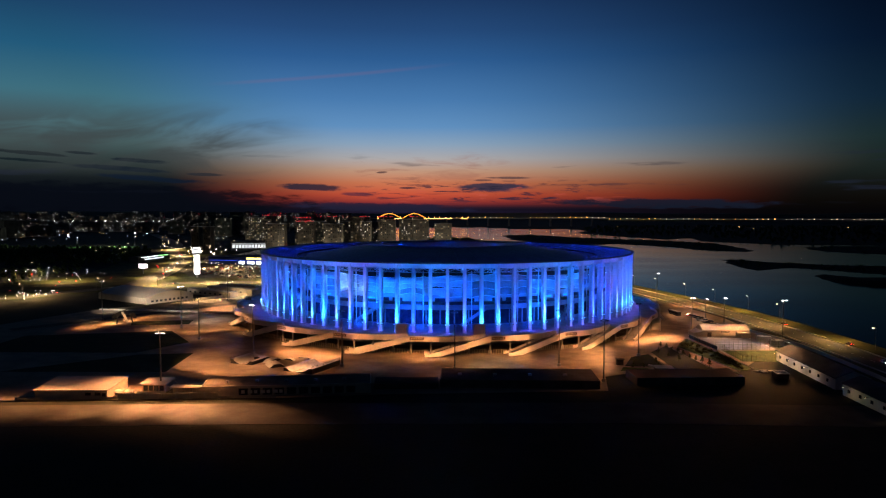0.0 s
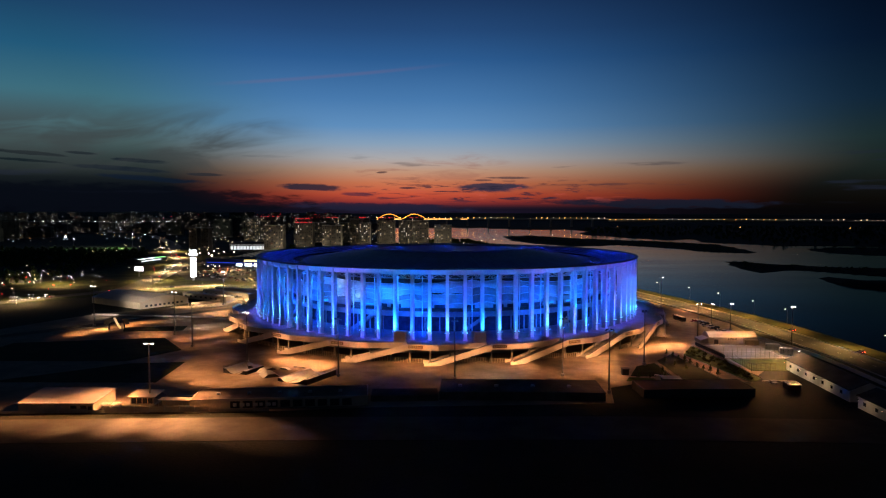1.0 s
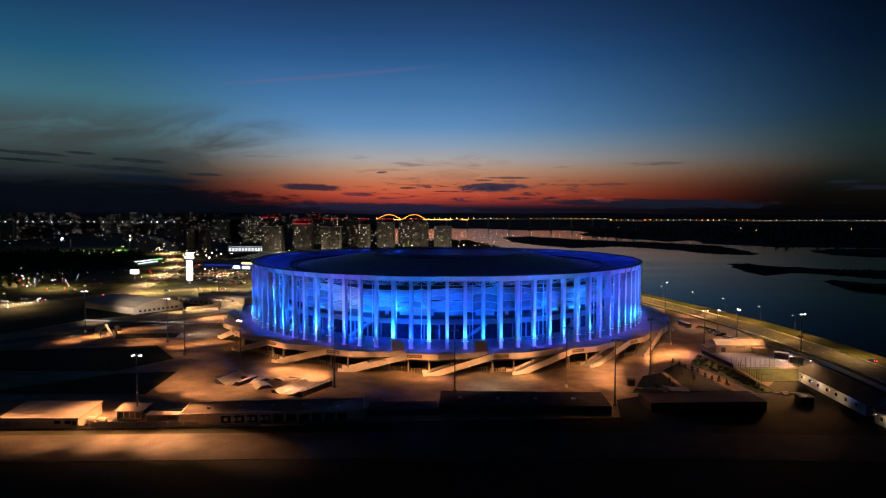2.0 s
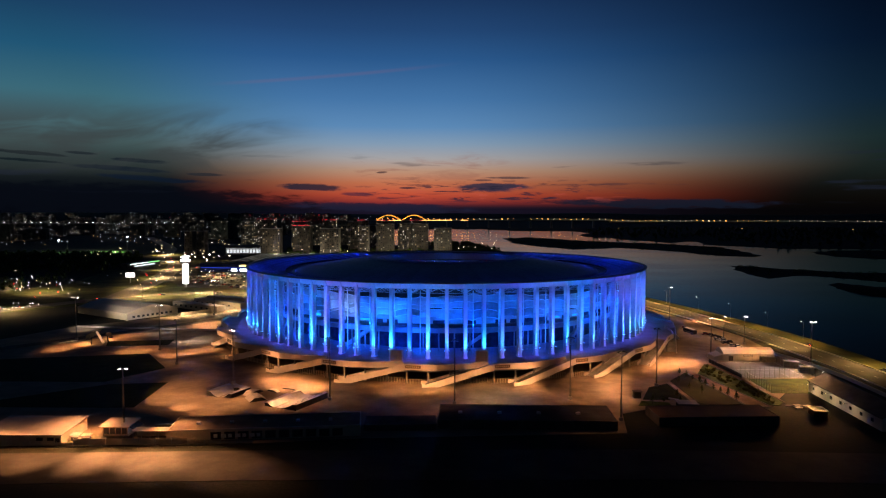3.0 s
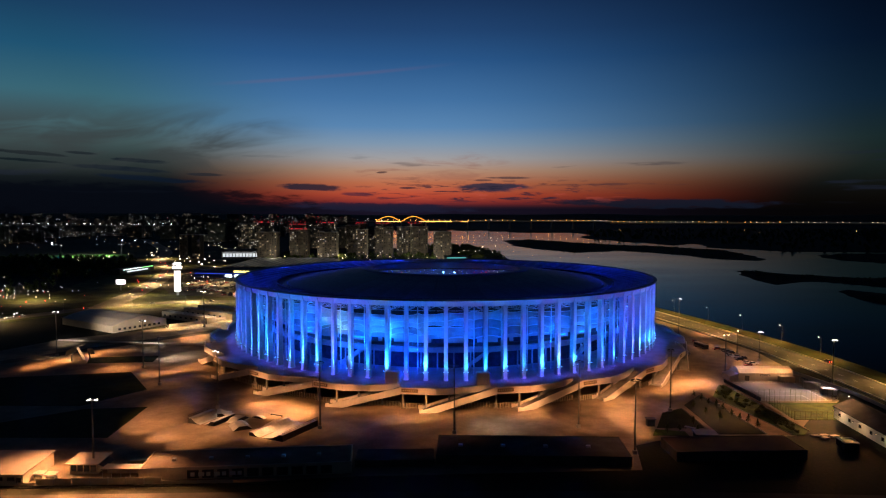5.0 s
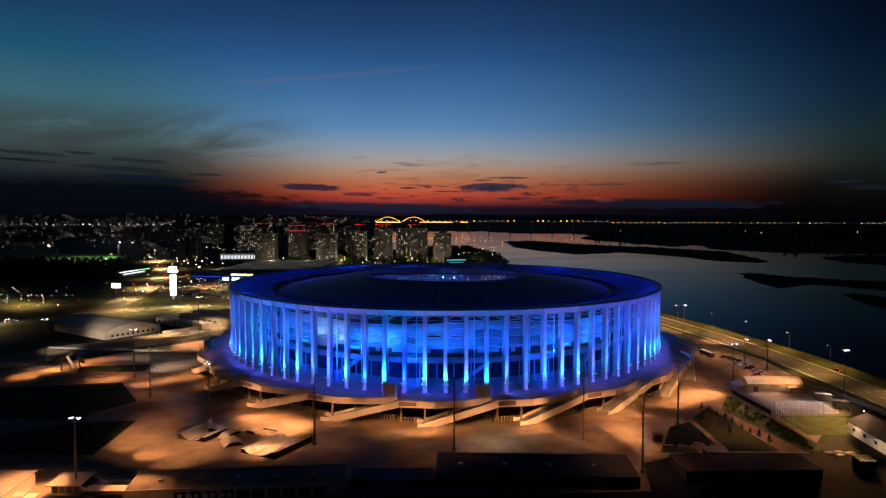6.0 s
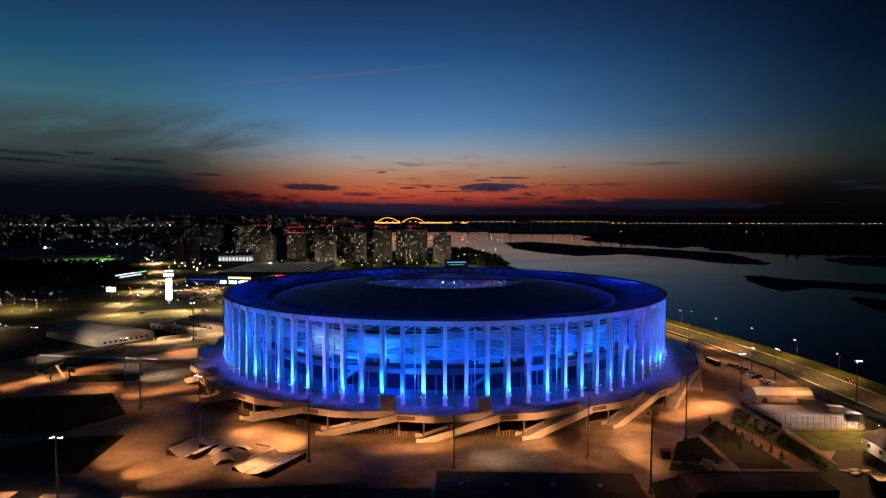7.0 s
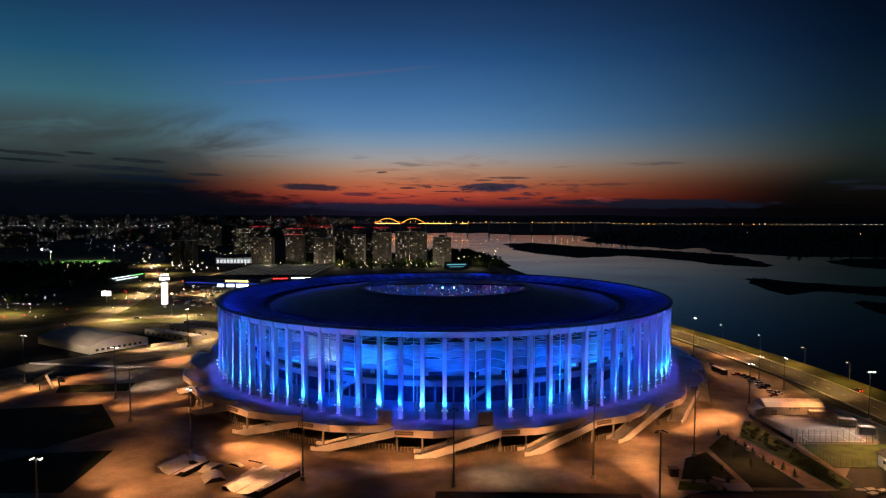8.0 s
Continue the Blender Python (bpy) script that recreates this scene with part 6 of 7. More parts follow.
def young_tree(height, seed):
    rng = random.Random(seed)
    ob = thing("young_tree", "young tree with a narrow leafy crown beside the path", "tree", pose(0, 0, 0.1), "young trees along the path")
    t = Build().tube((0, 0, 0), (0.05, 0.03, height * 0.75), 0.09, 0.03, 6)
    for k in range(5):
        z = height * (0.3 + 0.09 * k)
        a = 2.4 * k
        t.tube((0, 0, z), (math.cos(a) * height * 0.18, math.sin(a) * height * 0.18, z + height * 0.15), 0.03, 0.012, 4)
    part("trunk", t, BARK, ob)
    c = Build()
    for k in range(5):
        f = k / 4
        leaf_cloud(c, rng, (rng.uniform(-0.15, 0.15), rng.uniform(-0.15, 0.15), height * (0.38 + 0.52 * f)), (height * 0.33 * (1.15 - f), height * 0.33 * (1.15 - f), height * 0.15), 60, 0.17)
    part("crown", c, LEAF, ob)
    return ob


def shrub(seed, size):
    rng = random.Random(seed)
    ob = thing("shrub", "low rounded shrub in the planting bed", "shrub", pose(0, 0, 0.1), "shrubs of the planting bed")
    s = Build()
    for k in range(5):
        a = k * 1.3
        s.tube((0, 0, 0), (math.cos(a) * size * 0.4, math.sin(a) * size * 0.4, size * 0.6), 0.04, 0.02, 4)
    part("stem", s, BARK, ob)
    c = Build()
    for k in range(4):
        leaf_cloud(c, rng, (rng.uniform(-0.4, 0.4) * size, rng.uniform(-0.4, 0.4) * size, size * rng.uniform(0.4, 0.7)), (size * 0.6, size * 0.6, size * 0.42), 60, 0.16 * size)
    part("crown", c, SHRUB_LEAF, ob)
    return ob


trees = [young_tree(3.4, 1), young_tree(2.8, 2), young_tree(4.0, 3)]
where = [(109, -121), (110, -126), (111, -132), (112, -136), (113, -142), (115, -152), (107.5, -116), (114, -147), (116, -158), (92, -163), (86, -161), (81, -163), (102, -131), (104, -139), (106, -148), (94, -153)]
for i, (x, y) in enumerate(where):
    m = pose(x, y, 0.1, 0, 0, 67 * i)
    if i < 3:
        trees[i].matrix_basis = m
    else:
        copy_thing(trees[i % 3], m)
shrubs = [shrub(11, 1.3), shrub(12, 1.0), shrub(13, 1.6)]
rng = random.Random(5)
n = 0
for k in range(22):
    for lane in (0.22, 0.5, 0.78):
        f = k / 21
        x0, y0, x1, y1 = 117.5 + 9 * f, -113 - 50 * f, 128.5 + 4.2 * f, -97 - 62 * f
        if rng.random() < 0.25:
            continue
        m = pose(x0 + (x1 - x0) * lane + rng.uniform(-0.8, 0.8), y0 + (y1 - y0) * lane + rng.uniform(-0.8, 0.8), 0.1, 0, 0, rng.uniform(0, 360))
        if n < 3:
            shrubs[n].matrix_basis = m
        else:
            copy_thing(shrubs[n % 3], m)
        n += 1


def woods(label, loop, count, seed, low=8, high=15, base=0.0, leaf=1.5, rim=0.0):
    """Far dark trees that nobody could count."""
    rng = random.Random(seed)
    xs, ys = [p[0] for p in loop], [p[1] for p in loop]
    px = np.array([rng.uniform(min(xs), max(xs)) for _ in range(count * 4)])
    py = np.array([rng.uniform(min(ys), max(ys)) for _ in range(count * 4)])
    ok = inside_distance(px, py, loop) > rim
    b = Build()
    for x, y in list(zip(px[ok], py[ok]))[:count]:
        h = rng.uniform(low, high)
        b.tube((x, y, base), (x, y, base + h * 0.6), 0.3, 0.15, 4)
        for k in range(3):
            leaf_cloud(b, rng, (x + rng.uniform(-1.8, 1.8), y + rng.uniform(-1.8, 1.8), base + h * (0.4 + 0.22 * k)), (h * 0.30, h * 0.30, h * 0.26), 16, leaf)
    me = bpy.data.meshes.new("woods")
    me.from_pydata(b.v, [], b.f)
    me.materials.append(LEAF)
    return tagged(new("woods", me), label, "woods", kind="stuff")


woods("dark dense wood between the avenue and the sports field", [(-410, 372), (-432, 520), (-480, 660), (-640, 690), (-980, 640), (-900, 420), (-560, 330)], 900, 31, 6, 10.5)
woods("dark trees on the bank behind the stadium", [(60, 640), (92, 640), (92, 780), (70, 910), (44, 1050), (-60, 1020), (10, 820)], 330, 32, 5, 10)
woods("trees among the housing blocks", [(-300, 600), (-20, 640), (-10, 800), (-300, 780)], 220, 33, 5, 9)
woods("dark trees beyond the low street", [(-900, 120), (-380, 90), (-400, 300), (-520, 310), (-900, 380)], 320, 34, 6, 11)
woods("low willows on the river islands", ISLES[0], 900, 35, 1.2, 2.6, -3.2, 0.7, 16)
woods("low willows on the river islands", ISLES[1], 300, 36, 0.9, 2.0, -3.2, 0.6, 12)
woods("low willows on the river islands", ISLES[3], 340, 37, 1.5, 3.0, -3.2, 0.8, 14)
woods("dark flood-plain woods beyond the river", [(440, 1640), (480, 1400), (640, 1320), (720, 1010), (1500, 900), (2400, 700), (3000, 1700), (2300, 2400), (700, 2400), (500, 2050)], 1500, 38, 6, 12, -3.0, 2.4)

# ---------------------------------------------------------------- the lit pylon, shops and the mall
GLOW_WHITE = lamp_material("white_sign_light", (1.0, 0.97, 0.90), 7.0, True)
GLOW_WARM = lamp_material("warm_shop_light", (1.0, 0.80, 0.42), 4.0)
GLOW_YELLOW = lamp_material("yellow_sign_light", (1.0, 0.72, 0.16), 4.0)
GLOW_COOL = lamp_material("cool_shop_light", (0.80, 0.92, 1.0), 4.5)
GLOW_SOFT = lamp_material("soft_shop_light", (0.85, 0.93, 1.0), 1.3)
GLOW_MALL = lamp_material("mall_window_light", (0.92, 0.97, 1.0), 0.75)
GLOW_GREEN = lamp_material("green_sign_light", (0.35, 1.0, 0.30), 2.0)
GLOW_RED = lamp_material("red_neon", (1.0, 0.03, 0.03), 3.5)
GLOW_AMBER = lamp_material("amber_lamp_light", (1.0, 0.48, 0.12), 7.0)
GLOW_BLUE = lamp_material("blue_sign_light", (0.04, 0.10, 1.0), 0.7)
pylon = thing("sign_pylon", "tall white glowing sign pylon with a wide head", "sign pylon", pose(-253, 232, 0.1))
part("foot", Build().tube((0, 0, 0), (0, 0, 3.6), 1.1, 0.9, 12), STEEL, pylon)
part("glowing_body", Build().tube((0, 0, 3.6), (0, 0, 22.6), 2.6, 2.6, 20), GLOW_WHITE, pylon, "white glowing drum")
part("head_ring", Build().lathe([(2.6, 22.6), (4.6, 24.2), (4.6, 25.4), (2.4, 25.4)], n=24, close=True), STEEL, pylon, "pale flared head")
part("head_light", Build().tube((0, 0, 25.4), (0, 0, 27.2), 4.3, 4.0, 20), GLOW_WHITE, pylon, "white glowing head")
part("crown_light", Build().lathe([(3.0, 29.2), (3.5, 29.2), (3.5, 30.2), (3.0, 30.2)], n=16, close=True), GLOW_COOL, pylon, "ring of cool light")
for a in range(4):
    part("strut", Build().tube(polar(3.2, 90 * a, 27.3), polar(3.2, 90 * a, 29.3), 0.15, n=5), STEEL, pylon)


def shop(name, label, p, q, depth, height, wall, glows, lit=GLOW_WARM):
    """A flat store whose front glows; glows: (start, end, low, high) on the front, as fractions and metres."""
    ob = flat_building(name, label, p, q, depth, height, ROOF_TAR, wall, 0.6)
    length = math.dist(p, q)
    for u0, u1, z0, z1, g in glows:
        part("lit_window", Build().box(u0 * length, -0.22, z0, u1 * length, -0.05, z1), g, ob, "brightly lit window band")
    return ob


BLUE_WALL = material("blue_sheet_wall", (0.03, 0.05, 0.22), 0.5)
shop("store", "blue-walled store with a glowing yellow sign", (-300, 400), (-208, 384), 30, 9, BLUE_WALL, [(0.02, 0.98, 4.6, 5.2, GLOW_BLUE), (0.55, 0.84, 6.6, 8.6, GLOW_YELLOW), (0.44, 0.52, 1.0, 4.0, GLOW_COOL), (0.56, 0.66, 1.0, 4.0, GLOW_COOL), (0.69, 0.84, 1.0, 4.2, GLOW_WHITE)])
shop("mall", "large shopping hall with a bright white front", (-368, 706), (-300, 712), 50, 13, WALL_DARK, [(0.03 + 0.078 * k, 0.092 + 0.078 * k, 2.6, 8.6, GLOW_MALL) for k in range(12)] + [(0.02, 0.98, 10.2, 10.6, GLOW_MALL)])
shop("petrol_station", "petrol station with a bright green-white canopy", (-402, 428), (-392, 505), 12, 6, WALL_DARK, [(0.1, 0.60, 5.0, 5.6, GLOW_COOL), (0.62, 0.95, 4.8, 5.6, GLOW_GREEN), (0.2, 0.8, 1.6, 3.2, GLOW_SOFT)])
shop("store", "low dark store with a white light strip and red sign", (-212, 447), (-158, 451), 14, 6, WALL_DARK, [(0.45, 0.96, 4.4, 5.8, GLOW_WHITE), (0.04, 0.36, 4.0, 5.2, GLOW_RED)])
market = flat_building("market_hall", "wide market hall with rows of lit skylights", (-288, 468), (-165, 468), 168, 6.5, ROOF_TAR, WALL_DARK, 0.6)
SKYLIGHT = lamp_material("dim_skylight", (1.0, 0.93, 0.80), 0.16)
for k in range(14):
    row = Build()
    for j in range(22):
        if (j * 7 + k * 3) % 11 < 9:
            row.box(4 + 8.8 * k, 5 + 7.4 * j, 6.6, 5.0 + 8.8 * k, 8.6 + 7.4 * j, 7.1)
    part("skylight", row, SKYLIGHT, market, "row of softly lit skylights")
shop("theatre", "small teal-lit pavilion below the bank", (-2, 640), (34, 648), 14, 9, WALL_DARK, [(0.1, 0.9, 5.5, 7.2, lamp_material("teal_light", (0.12, 0.45, 0.5), 0.9)), (0.2, 0.8, 2.4, 3.4, lamp_material("teal_light_low", (0.15, 0.5, 0.6), 0.7))])
field = sheet("sports_field", [(-650, 700), (-545, 752), (-575, 815), (-690, 770)], 0.15, material("green_sports_turf", (0.06, 0.14, 0.03), 0.9, scale=0.1, spread=0.2), "green sports field under floodlight", "sports field")
for x, y in ((-640, 720), (-560, 765)):
    mast((x, y), 20, (60, 120), True, "floodlight mast of the sports field")
    spot("field_floodlight", (x, y, 20), (-615, 762, 0), 800000, (0.85, 1.0, 0.75), 110, 0.8, 0.4)

# ---------------------------------------------------------------- housing blocks
RED_DIM = lamp_material("dim_red_lamp", (1.0, 0.03, 0.05), 1.5)
BLOCK = material("grey_panel_facade", (0.16, 0.145, 0.13), 0.85, scale=0.08, fine=0.6, spread=0.2)
WIN_LIT = [lamp_material("lit_window_warm", (1.0, 0.74, 0.42), 0.7), lamp_material("lit_window_pale", (1.0, 0.90, 0.74), 1.1), lamp_material("lit_window_dim", (0.9, 0.66, 0.40), 0.2)]
pane_meshes = [Build().box(-0.62, -0.10, 0, 0.62, -0.02, 1.35).mesh("window", m) for m in (*WIN_LIT, GLAZING)]
balcony = Build().box(-1.6, -1.15, -0.15, 1.6, 0, 0.0).box(-1.6, -1.15, 0.0, 1.6, -1.05, 1.0).box(-1.6, -1.05, 0.0, -1.5, 0, 1.0).box(1.5, -1.05, 0.0, 1.6, 0, 1.0).mesh("balcony", BLOCK)


def tower_block(x, y, width, floors, depth=20, turn=0.0, lit=0.22, red=False, seed=0):
    rng = random.Random(seed)
    h = floors * 2.9 + 1.5
    ob = thing("apartment_block", "grey panel tower block with scattered lit windows", "apartment block", pose(x, y, 0, 0, 0, turn), "tower blocks behind the stadium")
    part("wall", Build().box(-width / 2, 0, 0, width / 2, depth, h, 0.15), BLOCK, ob)
    roof = part("roof", Build().box(-width / 2 - 0.3, -0.3, h, width / 2 + 0.3, depth + 0.3, h + 0.7), CONCRETE, ob)
    part("lift_house", Build().box(-width * 0.18, depth * 0.3, h + 0.7, width * 0.18, depth * 0.7, h + 3.8), BLOCK, roof)
    if red:
        lamps = Build()
        for k in range(int(width / 2.4)):
            if rng.random() < 0.75:
                x0 = -width / 2 + 2.4 * k
                lamps.box(x0, -0.2, h + 0.9, x0 + rng.uniform(0.8, 1.8), 0.1, h + 1.6)
        part("roof_lamps", lamps, RED_DIM, roof, "row of small red lamps along the roof")
    cols = int(width / 3.6)
    for f in range(floors):
        z = 1.6 + f * 2.9
        for c in range(cols):
            r = rng.random()
            lit_here = lit
            kind = 3 if r > lit_here else (0 if r < lit_here * 0.4 else 1 if r < lit_here * 0.65 else 2)
            if kind == 3 and rng.random() < 0.45:
                continue
            part("window", pane_meshes[kind], None, ob, m=pose(-width / 2 + (c + 0.5) * width / cols, 0, z))
        if f % 3 == 1:
            for c in (cols // 3, cols - 1 - cols // 3):
                part("balcony", balcony, None, ob, m=pose(-width / 2 + (c + 0.5) * width / cols, -0.02, z - 0.4))
    return ob


TOWERS = [(-279, 650, 31, 15, 0.12, False), (-241, 705, 29, 16, 0.16, True), (-186, 655, 30, 15, 0.22, False), (-160, 760, 22, 18, 0.20, False), (-138, 700, 18, 16, 0.25, False), (-105, 735, 30, 17, 0.20, False),
          (-74, 775, 24, 17, 0.22, False), (-46, 770, 28, 17, 0.20, False), (-6, 690, 29, 15, 0.18, False), (-424, 690, 13, 13, 0.05, False), (-404, 690, 13, 13, 0.05, False),
          (-400, 960, 38, 17, 0.40, False), (-290, 920, 34, 17, 0.26, True), (-330, 830, 36, 19, 0.34, True), (-118, 880, 30, 18, 0.24, True), (-215, 1010, 46, 14, 0.2, False), (-156, 990, 34, 14, 0.2, False), (-275, 1000, 40, 14, 0.2, False), (-60, 900, 26, 18, 0.22, True), (-230, 930, 26, 18, 0.24, True), (-165, 900, 24, 18, 0.24, True)]
for i, (x, y, w, floors, lit, red) in enumerate(TOWERS):
    tower_block(x, y, w, floors, 20, 0.0, lit, red, 50 + i)
for x, y in ((-262, 625), (-212, 640), (-160, 650), (-110, 690), (-60, 720), (-20, 665), (40, 660)):
    point("courtyard_light", (x, y, 9), 15000, (1.0, 0.84, 0.58), 0.5)

# ---------------------------------------------------------------- the far city and its lights
rng = random.Random(77)
far_city, lit = Build(), [Build(), Build(), Build(), Build()]
for _ in range(640):
    x, y = rng.uniform(-2700, -330), rng.uniform(950, 4000)
    if x > -480 - 0.02 * y or (y < 1250 and x > -1000):
        continue
    w, d, h = rng.uniform(18, 70), rng.uniform(12, 22), rng.choice((9, 15, 15, 27, 27, 40, 50)) * rng.uniform(0.9, 1.1)
    if x < -0.4 * (y + 400) and y < 2650:
        h = max(6, min(h, 78 - 0.0235 * (y + 400)))
    far_city.box(x, y, 0, x + w, y + d, h)
    far_city.box(x + w * 0.3, y + d * 0.3, h, x + w * 0.45, y + d * 0.7, h + 2.6)
    share, tone = rng.choice((0.02, 0.05, 0.10, 0.16)), rng.choice((0, 1, 1, 3))
    cols, floors = int(w / 3.6), int(h / 3.0)
    for f in range(floors):
        for c in range(cols):
            if rng.random() < share:
                x0, z0 = x + (c + 0.25) * w / cols, 1.2 + 3.0 * f
                lit[tone if rng.random() < 0.7 else rng.randint(0, 3)].face([(x0, y - 0.2, z0), (x0 + 1.7, y - 0.2, z0), (x0 + 1.7, y - 0.2, z0 + 1.6), (x0, y - 0.2, z0 + 1.6)])
tagged(part("far_city", far_city, BLOCK), "dark blocks of the far city", "city", kind="stuff")
for b, m in zip(lit, [lamp_material("far_window", c, k) for c, k in (((1.0, 0.68, 0.34), 0.4), ((1.0, 0.88, 0.70), 0.6), ((0.9, 0.60, 0.32), 0.25), ((0.82, 0.92, 1.0), 0.55))]):
    tagged(part("far_windows", b, m), "scattered lit windows of the far city", "windows", kind="stuff")


def chain(p, q, gap, z, shake=3.0):
    """Lamps along a street."""
    n = max(1, int(math.dist(p, q) / gap))
    return [(p[0] + (q[0] - p[0]) * k / n + rng.uniform(-shake, shake), p[1] + (q[1] - p[1]) * k / n + rng.uniform(-shake, shake), z) for k in range(n + 1)]


def lights(label, places, mat, size):
    """Small lamps far off."""
    b = Build()
    for x, y, z in places:
        s = size * math.hypot(x, y + 420) * rng.choice((0.6, 0.8, 1.0, 1.0, 1.5))
        b.v += [(x, y, z + s), (x + s, y, z), (x, y - s, z), (x - s, y, z), (x, y + s, z), (x, y, z - s)]
        n = len(b.v) - 6
        b.f += [(n, n + 2, n + 1), (n, n + 3, n + 2), (n, n + 4, n + 3), (n, n + 1, n + 4), (n + 5, n + 1, n + 2), (n + 5, n + 2, n + 3), (n + 5, n + 3, n + 4), (n + 5, n + 4, n + 1)]
    me = bpy.data.meshes.new("city_lights")
    me.from_pydata(b.v, [], b.f)
    me.materials.append(mat)
    tagged(new("city_lights", me), label, "lights", kind="stuff")


def scatter(n, x0, x1, y0, y1, z0, z1):
    out = []
    while len(out) < n:
        x, y = rng.uniform(x0, x1), rng.uniform(y0, y1)
        out.append((x, y, rng.uniform(z0, z1)))
    return out


CITY_WHITE, CITY_COOL, CITY_AMBER = lamp_material("far_white_lamp", (1.0, 0.94, 0.84), 2.6), lamp_material("far_cool_lamp", (0.8, 0.92, 1.0), 2.4), lamp_material("far_amber_lamp", (1.0, 0.5, 0.16), 2.2)
GLOW_CROSSING = lamp_material("crossing_light", (1.0, 0.80, 0.70), 9.0)
streets = []
for _ in range(26):
    x, y, a = rng.uniform(-2300, -520), rng.uniform(1250, 3600), rng.choice((0.05, 0.2, 1.1, 1.35, 1.7))
    l = rng.uniform(160, 520)
    streets += chain((x, y), (x + l * math.cos(a), y + l * math.sin(a)), 34, 11)
lights("white lamps of the far city", scatter(260, -2600, -420, 1250, 4000, 6, 34) + streets[::2], CITY_WHITE, 0.00024)
lights("amber lamps of the far city", scatter(60, -2300, -380, 1000, 3800, 6, 14), CITY_AMBER, 0.00022)
lights("cool lamps of the far city", scatter(130, -2400, -400, 1100, 3800, 8, 34) + streets[1::2], CITY_COOL, 0.00024)
lights("red lamps on far roofs", scatter(20, -1500, -330, 1100, 2900, 30, 50) + chain((-900, 2700), (-560, 2720), 26, 48) + chain((-420, 1250), (-250, 1260), 9, 50, 1.0), RED_DIM, 0.00032)
lights("lamps along the streets of the nearer quarter", scatter(70, -560, -330, 520, 950, 6, 10) + scatter(40, -290, -120, 645, 700, 1.2, 5), GLOW_WARM, 0.00045)
lights("white lamps along the low street", [(-560 + 24 * k, 235 + 3 * k, 8) for k in range(10)] + scatter(20, -430, -330, 60, 250, 1, 4) + scatter(34, -330, -220, 270, 400, 0.8, 3), GLOW_WHITE, 0.0003)
lights("amber lamps on the bank behind the stadium", [(20 + 9 * k, 690 + 12 * k * (k % 3), 12 + 2 * (k % 2)) for k in range(9)] + scatter(22, -240, 0, 620, 720, 3, 8), GLOW_WARM, 0.00055)
lights("scattered lamps of the western quarter", scatter(45, -1100, -450, 820, 1500, 4, 12), CITY_AMBER, 0.0003)
lights("white lamps over the western street", chain((-560, 250), (-382, 192), 13, 8.5, 1.0) + chain((-382, 192), (-331, 192), 12.6, 8.5, 0.6) + chain((-460, 60), (-350, 40), 16, 7, 2.0), GLOW_COOL, 0.00045)
lights("shop windows and headlamps on the western street", scatter(30, -470, -372, 150, 300, 0.8, 4) + scatter(26, -350, -318, 60, 115, 0.7, 1.4), GLOW_WHITE, 0.0004)
lights("red tail lamps on the western street", scatter(16, -460, -330, 60, 260, 0.7, 1.2), GLOW_RED, 0.00042)
lights("warm lamps on the western street", scatter(14, -480, -340, 60, 330, 2, 8), GLOW_WARM, 0.0005)
lights("scattered white lamps of the western quarter", scatter(80, -1100, -450, 820, 1500, 4, 12), CITY_COOL, 0.0003)
lights("bright headlamps and lamps at the avenue's crossing", [(-486, 715, 5), (-424, 673, 6), (-418, 660, 3), (-397, 633, 5), (-390, 628, 2), (-356, 571, 5), (-350, 566, 2), (-363, 615, 6), (-305, 531, 10), (-262, 300, 9), (-330, 560, 8)], GLOW_CROSSING, 0.0008)
lights("far floodlights over dark ground", [(-584, 819, 24), (-666, 741, 22), (-562, 822, 24)], lamp_material("far_flood_light", (0.74, 0.80, 1.0), 14.0), 0.0008)
lights("red tail lamps and signals on the avenue", [(-330, 318, 5), (-334, 330, 2), (-312, 300, 1.2), (-340, 400, 1.2), (-385, 530, 2), (-410, 585, 2), (-300, 262, 1.0), (-352, 160, 3), (-345, 175, 2)], GLOW_RED, 0.0008)
lights("row of bright lamps along the far shore road", chain((-2150, 2640), (-1230, 2660), 40, 14, 9.0), GLOW_WHITE, 0.00042)
board = thing("billboard", "glowing pink-white advertising screen on a post", "billboard", pose(-324, 268, 0.1))
part("post", Build().tube((0, 0.3, 0), (0, 0.3, 6), 0.3, n=8), STEEL, board)
part("screen", Build().box(-4.5, 0, 6, 4.5, 0.6, 10.5, 0.1), lamp_material("screen_light", (1.0, 0.86, 0.92), 3.0), board, "glowing pale screen")
lights("single lamps on the far bank", scatter(9, 600, 2200, 1500, 2300, 4, 8), GLOW_AMBER, 0.00032)

# ---------------------------------------------------------------- the bridge
bridge = thing("bridge", "long bridge with two amber-lit arches over the river", "bridge", pose(0, 2500, 0))
BRIDGE_STEEL = material("bridge_steel", (0.30, 0.26, 0.20), 0.6)
ARCH_LIGHT = lamp_material("arch_light_line", (1.0, 0.36, 0.04), 1.9, True)
DECK_LIGHT = lamp_material("bridge_deck_light", (1.0, 0.42, 0.12), 3.4, True)
BULB = lamp_material("bridge_lamp_light", (1.0, 0.42, 0.09), 9.0, True)
part("deck", Build().solid([(-420, 0, 27), (700, 0, 29), (700, 14, 29), (-420, 14, 27)], [(-420, 0, 30), (700, 0, 31), (700, 14, 31), (-420, 14, 30)]), BRIDGE_STEEL, bridge)
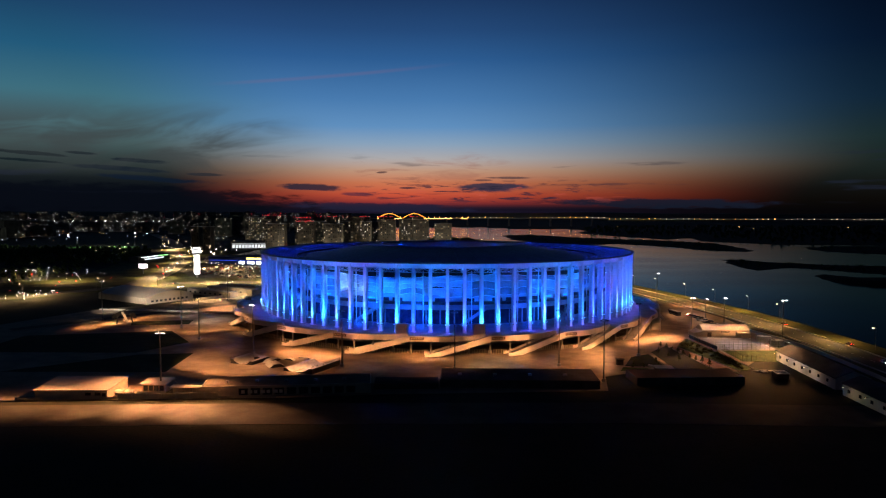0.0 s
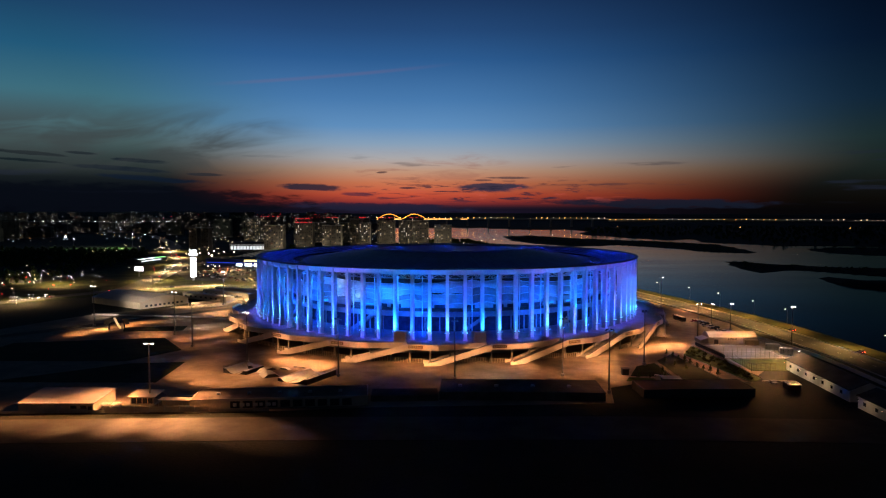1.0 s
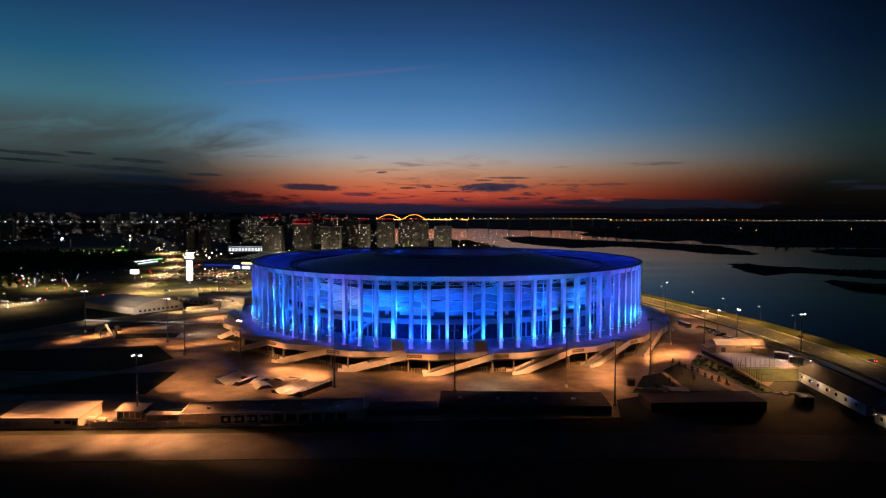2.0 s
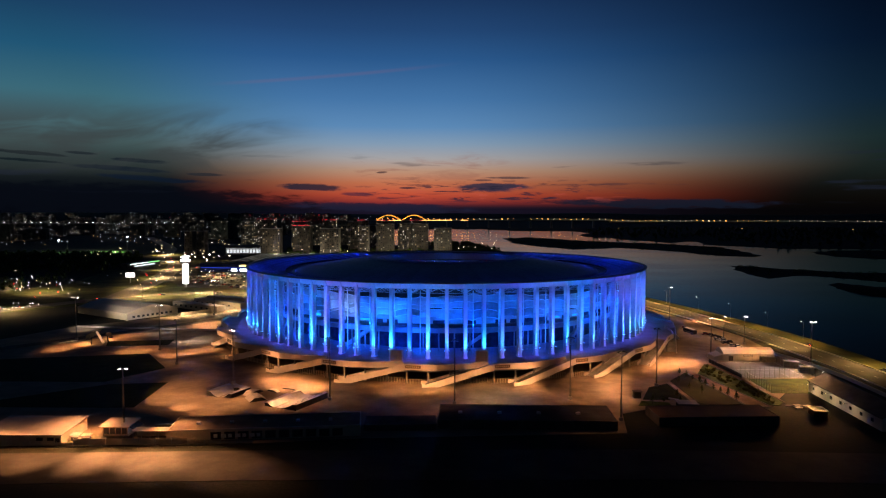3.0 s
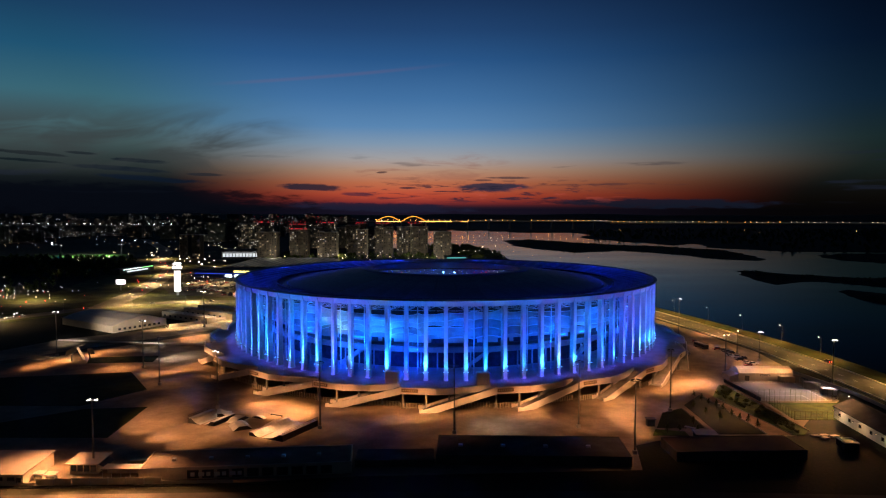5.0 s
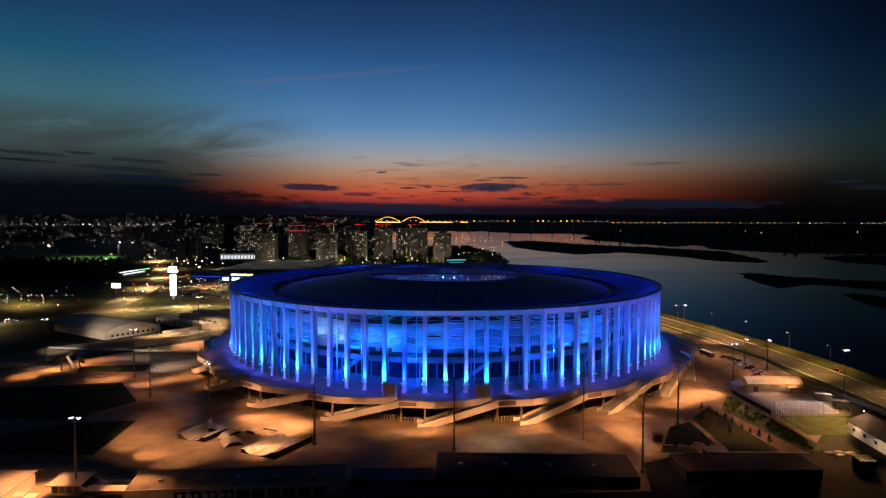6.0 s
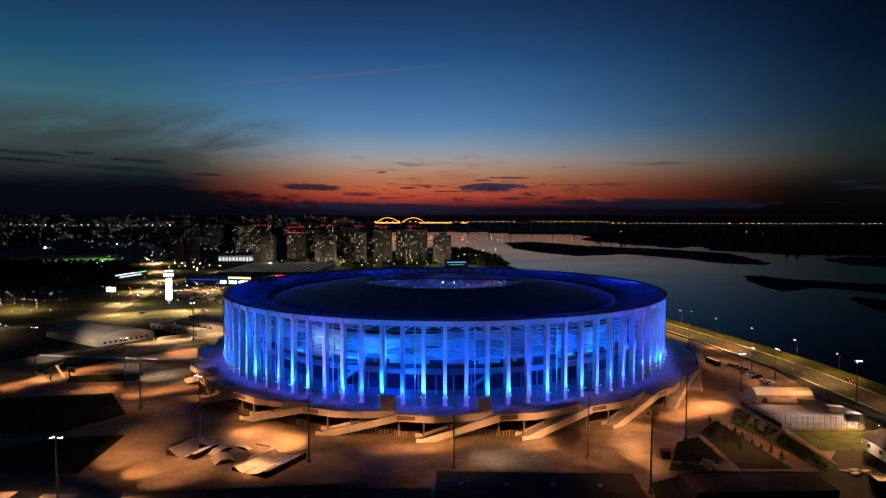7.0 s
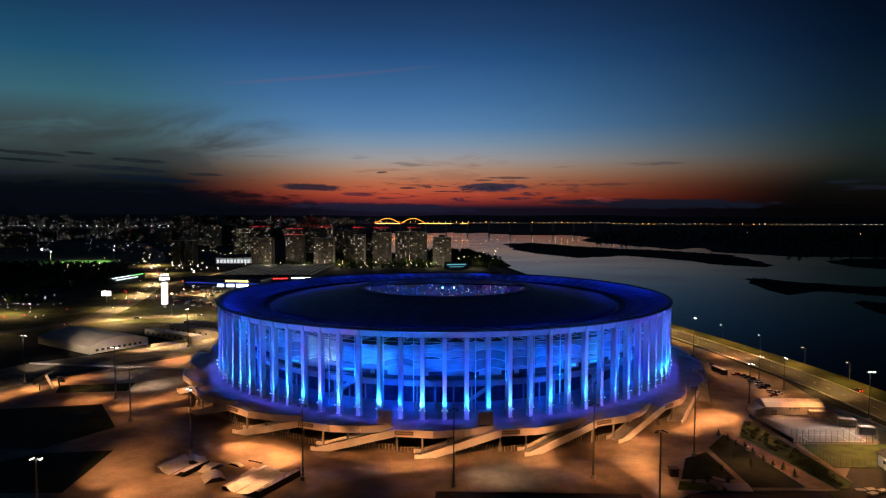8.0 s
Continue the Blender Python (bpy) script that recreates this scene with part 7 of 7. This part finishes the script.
part("causeway", Build().solid([(700, 0, 20), (4300, 0, 18), (4300, 14, 18), (700, 14, 20)], [(700, 0, 25), (4300, 0, 21), (4300, 14, 21), (700, 14, 25)]), BRIDGE_STEEL, bridge)
part("light_line", Build().box(-300, -0.6, 27.5, -195, -0.1, 30.2).box(-115, -0.6, 28.0, 24, -0.1, 30.2).box(60, -0.6, 28, 90, -0.1, 30), DECK_LIGHT, bridge, "amber light line on the deck")
for x0 in (-298, -190):
    a = Build()
    pts = [(x0 + 100 * k / 20, -0.5, 30.5 + 20 * math.sin(math.pi * k / 20)) for k in range(21)]
    for p, q in zip(pts, pts[1:]):
        a.tube(p, q, 1.5, n=6)
    arch = part("arch", a, ARCH_LIGHT, bridge, "amber-lit arch")
    for k in range(2, 19, 2):
        part("hanger", Build().tube((x0 + 5 * k, -0.5, 30), pts[k], 0.35, n=5), BRIDGE_STEEL, arch)
for x in (-300, -192, -88, 0, 90, 180, 270, 360, 450, 540, 630):
    part("pier", Build().solid([(x - 4, 1, -8), (x + 4, 1, -8), (x + 4, 13, -8), (x - 4, 13, -8)], [(x - 2.5, 2, 28), (x + 2.5, 2, 28), (x + 2.5, 12, 28), (x - 2.5, 12, 28)]), BRIDGE_STEEL, bridge)
post = Build().tube((0, 0, 0), (0, 0, 4), 0.2, 0.12, 5).mesh("lamp_post", BRIDGE_STEEL)
bulb = Build().tube((0, -0.5, 3.4), (0, -0.5, 5.6), 1.15, 1.15, 6).mesh("lamp_light", BULB)
bulb_pale = Build().tube((0, -0.5, 3.4), (0, -0.5, 5.4), 1.05, 1.05, 6).mesh("lamp_light", lamp_material("pale_bridge_lamp", (1.0, 0.74, 0.50), 7.0, True))
rng = random.Random(3)
for k in range(176):
    x = -300 + 24.5 * k + rng.uniform(-1.5, 1.5)
    if rng.random() < 0.06:
        continue
    z = 30.5 if x < 700 else 25 - 4 * (x - 700) / 3600
    p = part("lamp_post", post, None, bridge, m=pose(x, 1, z))
    part("lamp_light", bulb_pale if rng.random() < 0.2 + 0.0004 * max(0, x) else bulb, None, p, "glowing amber head")
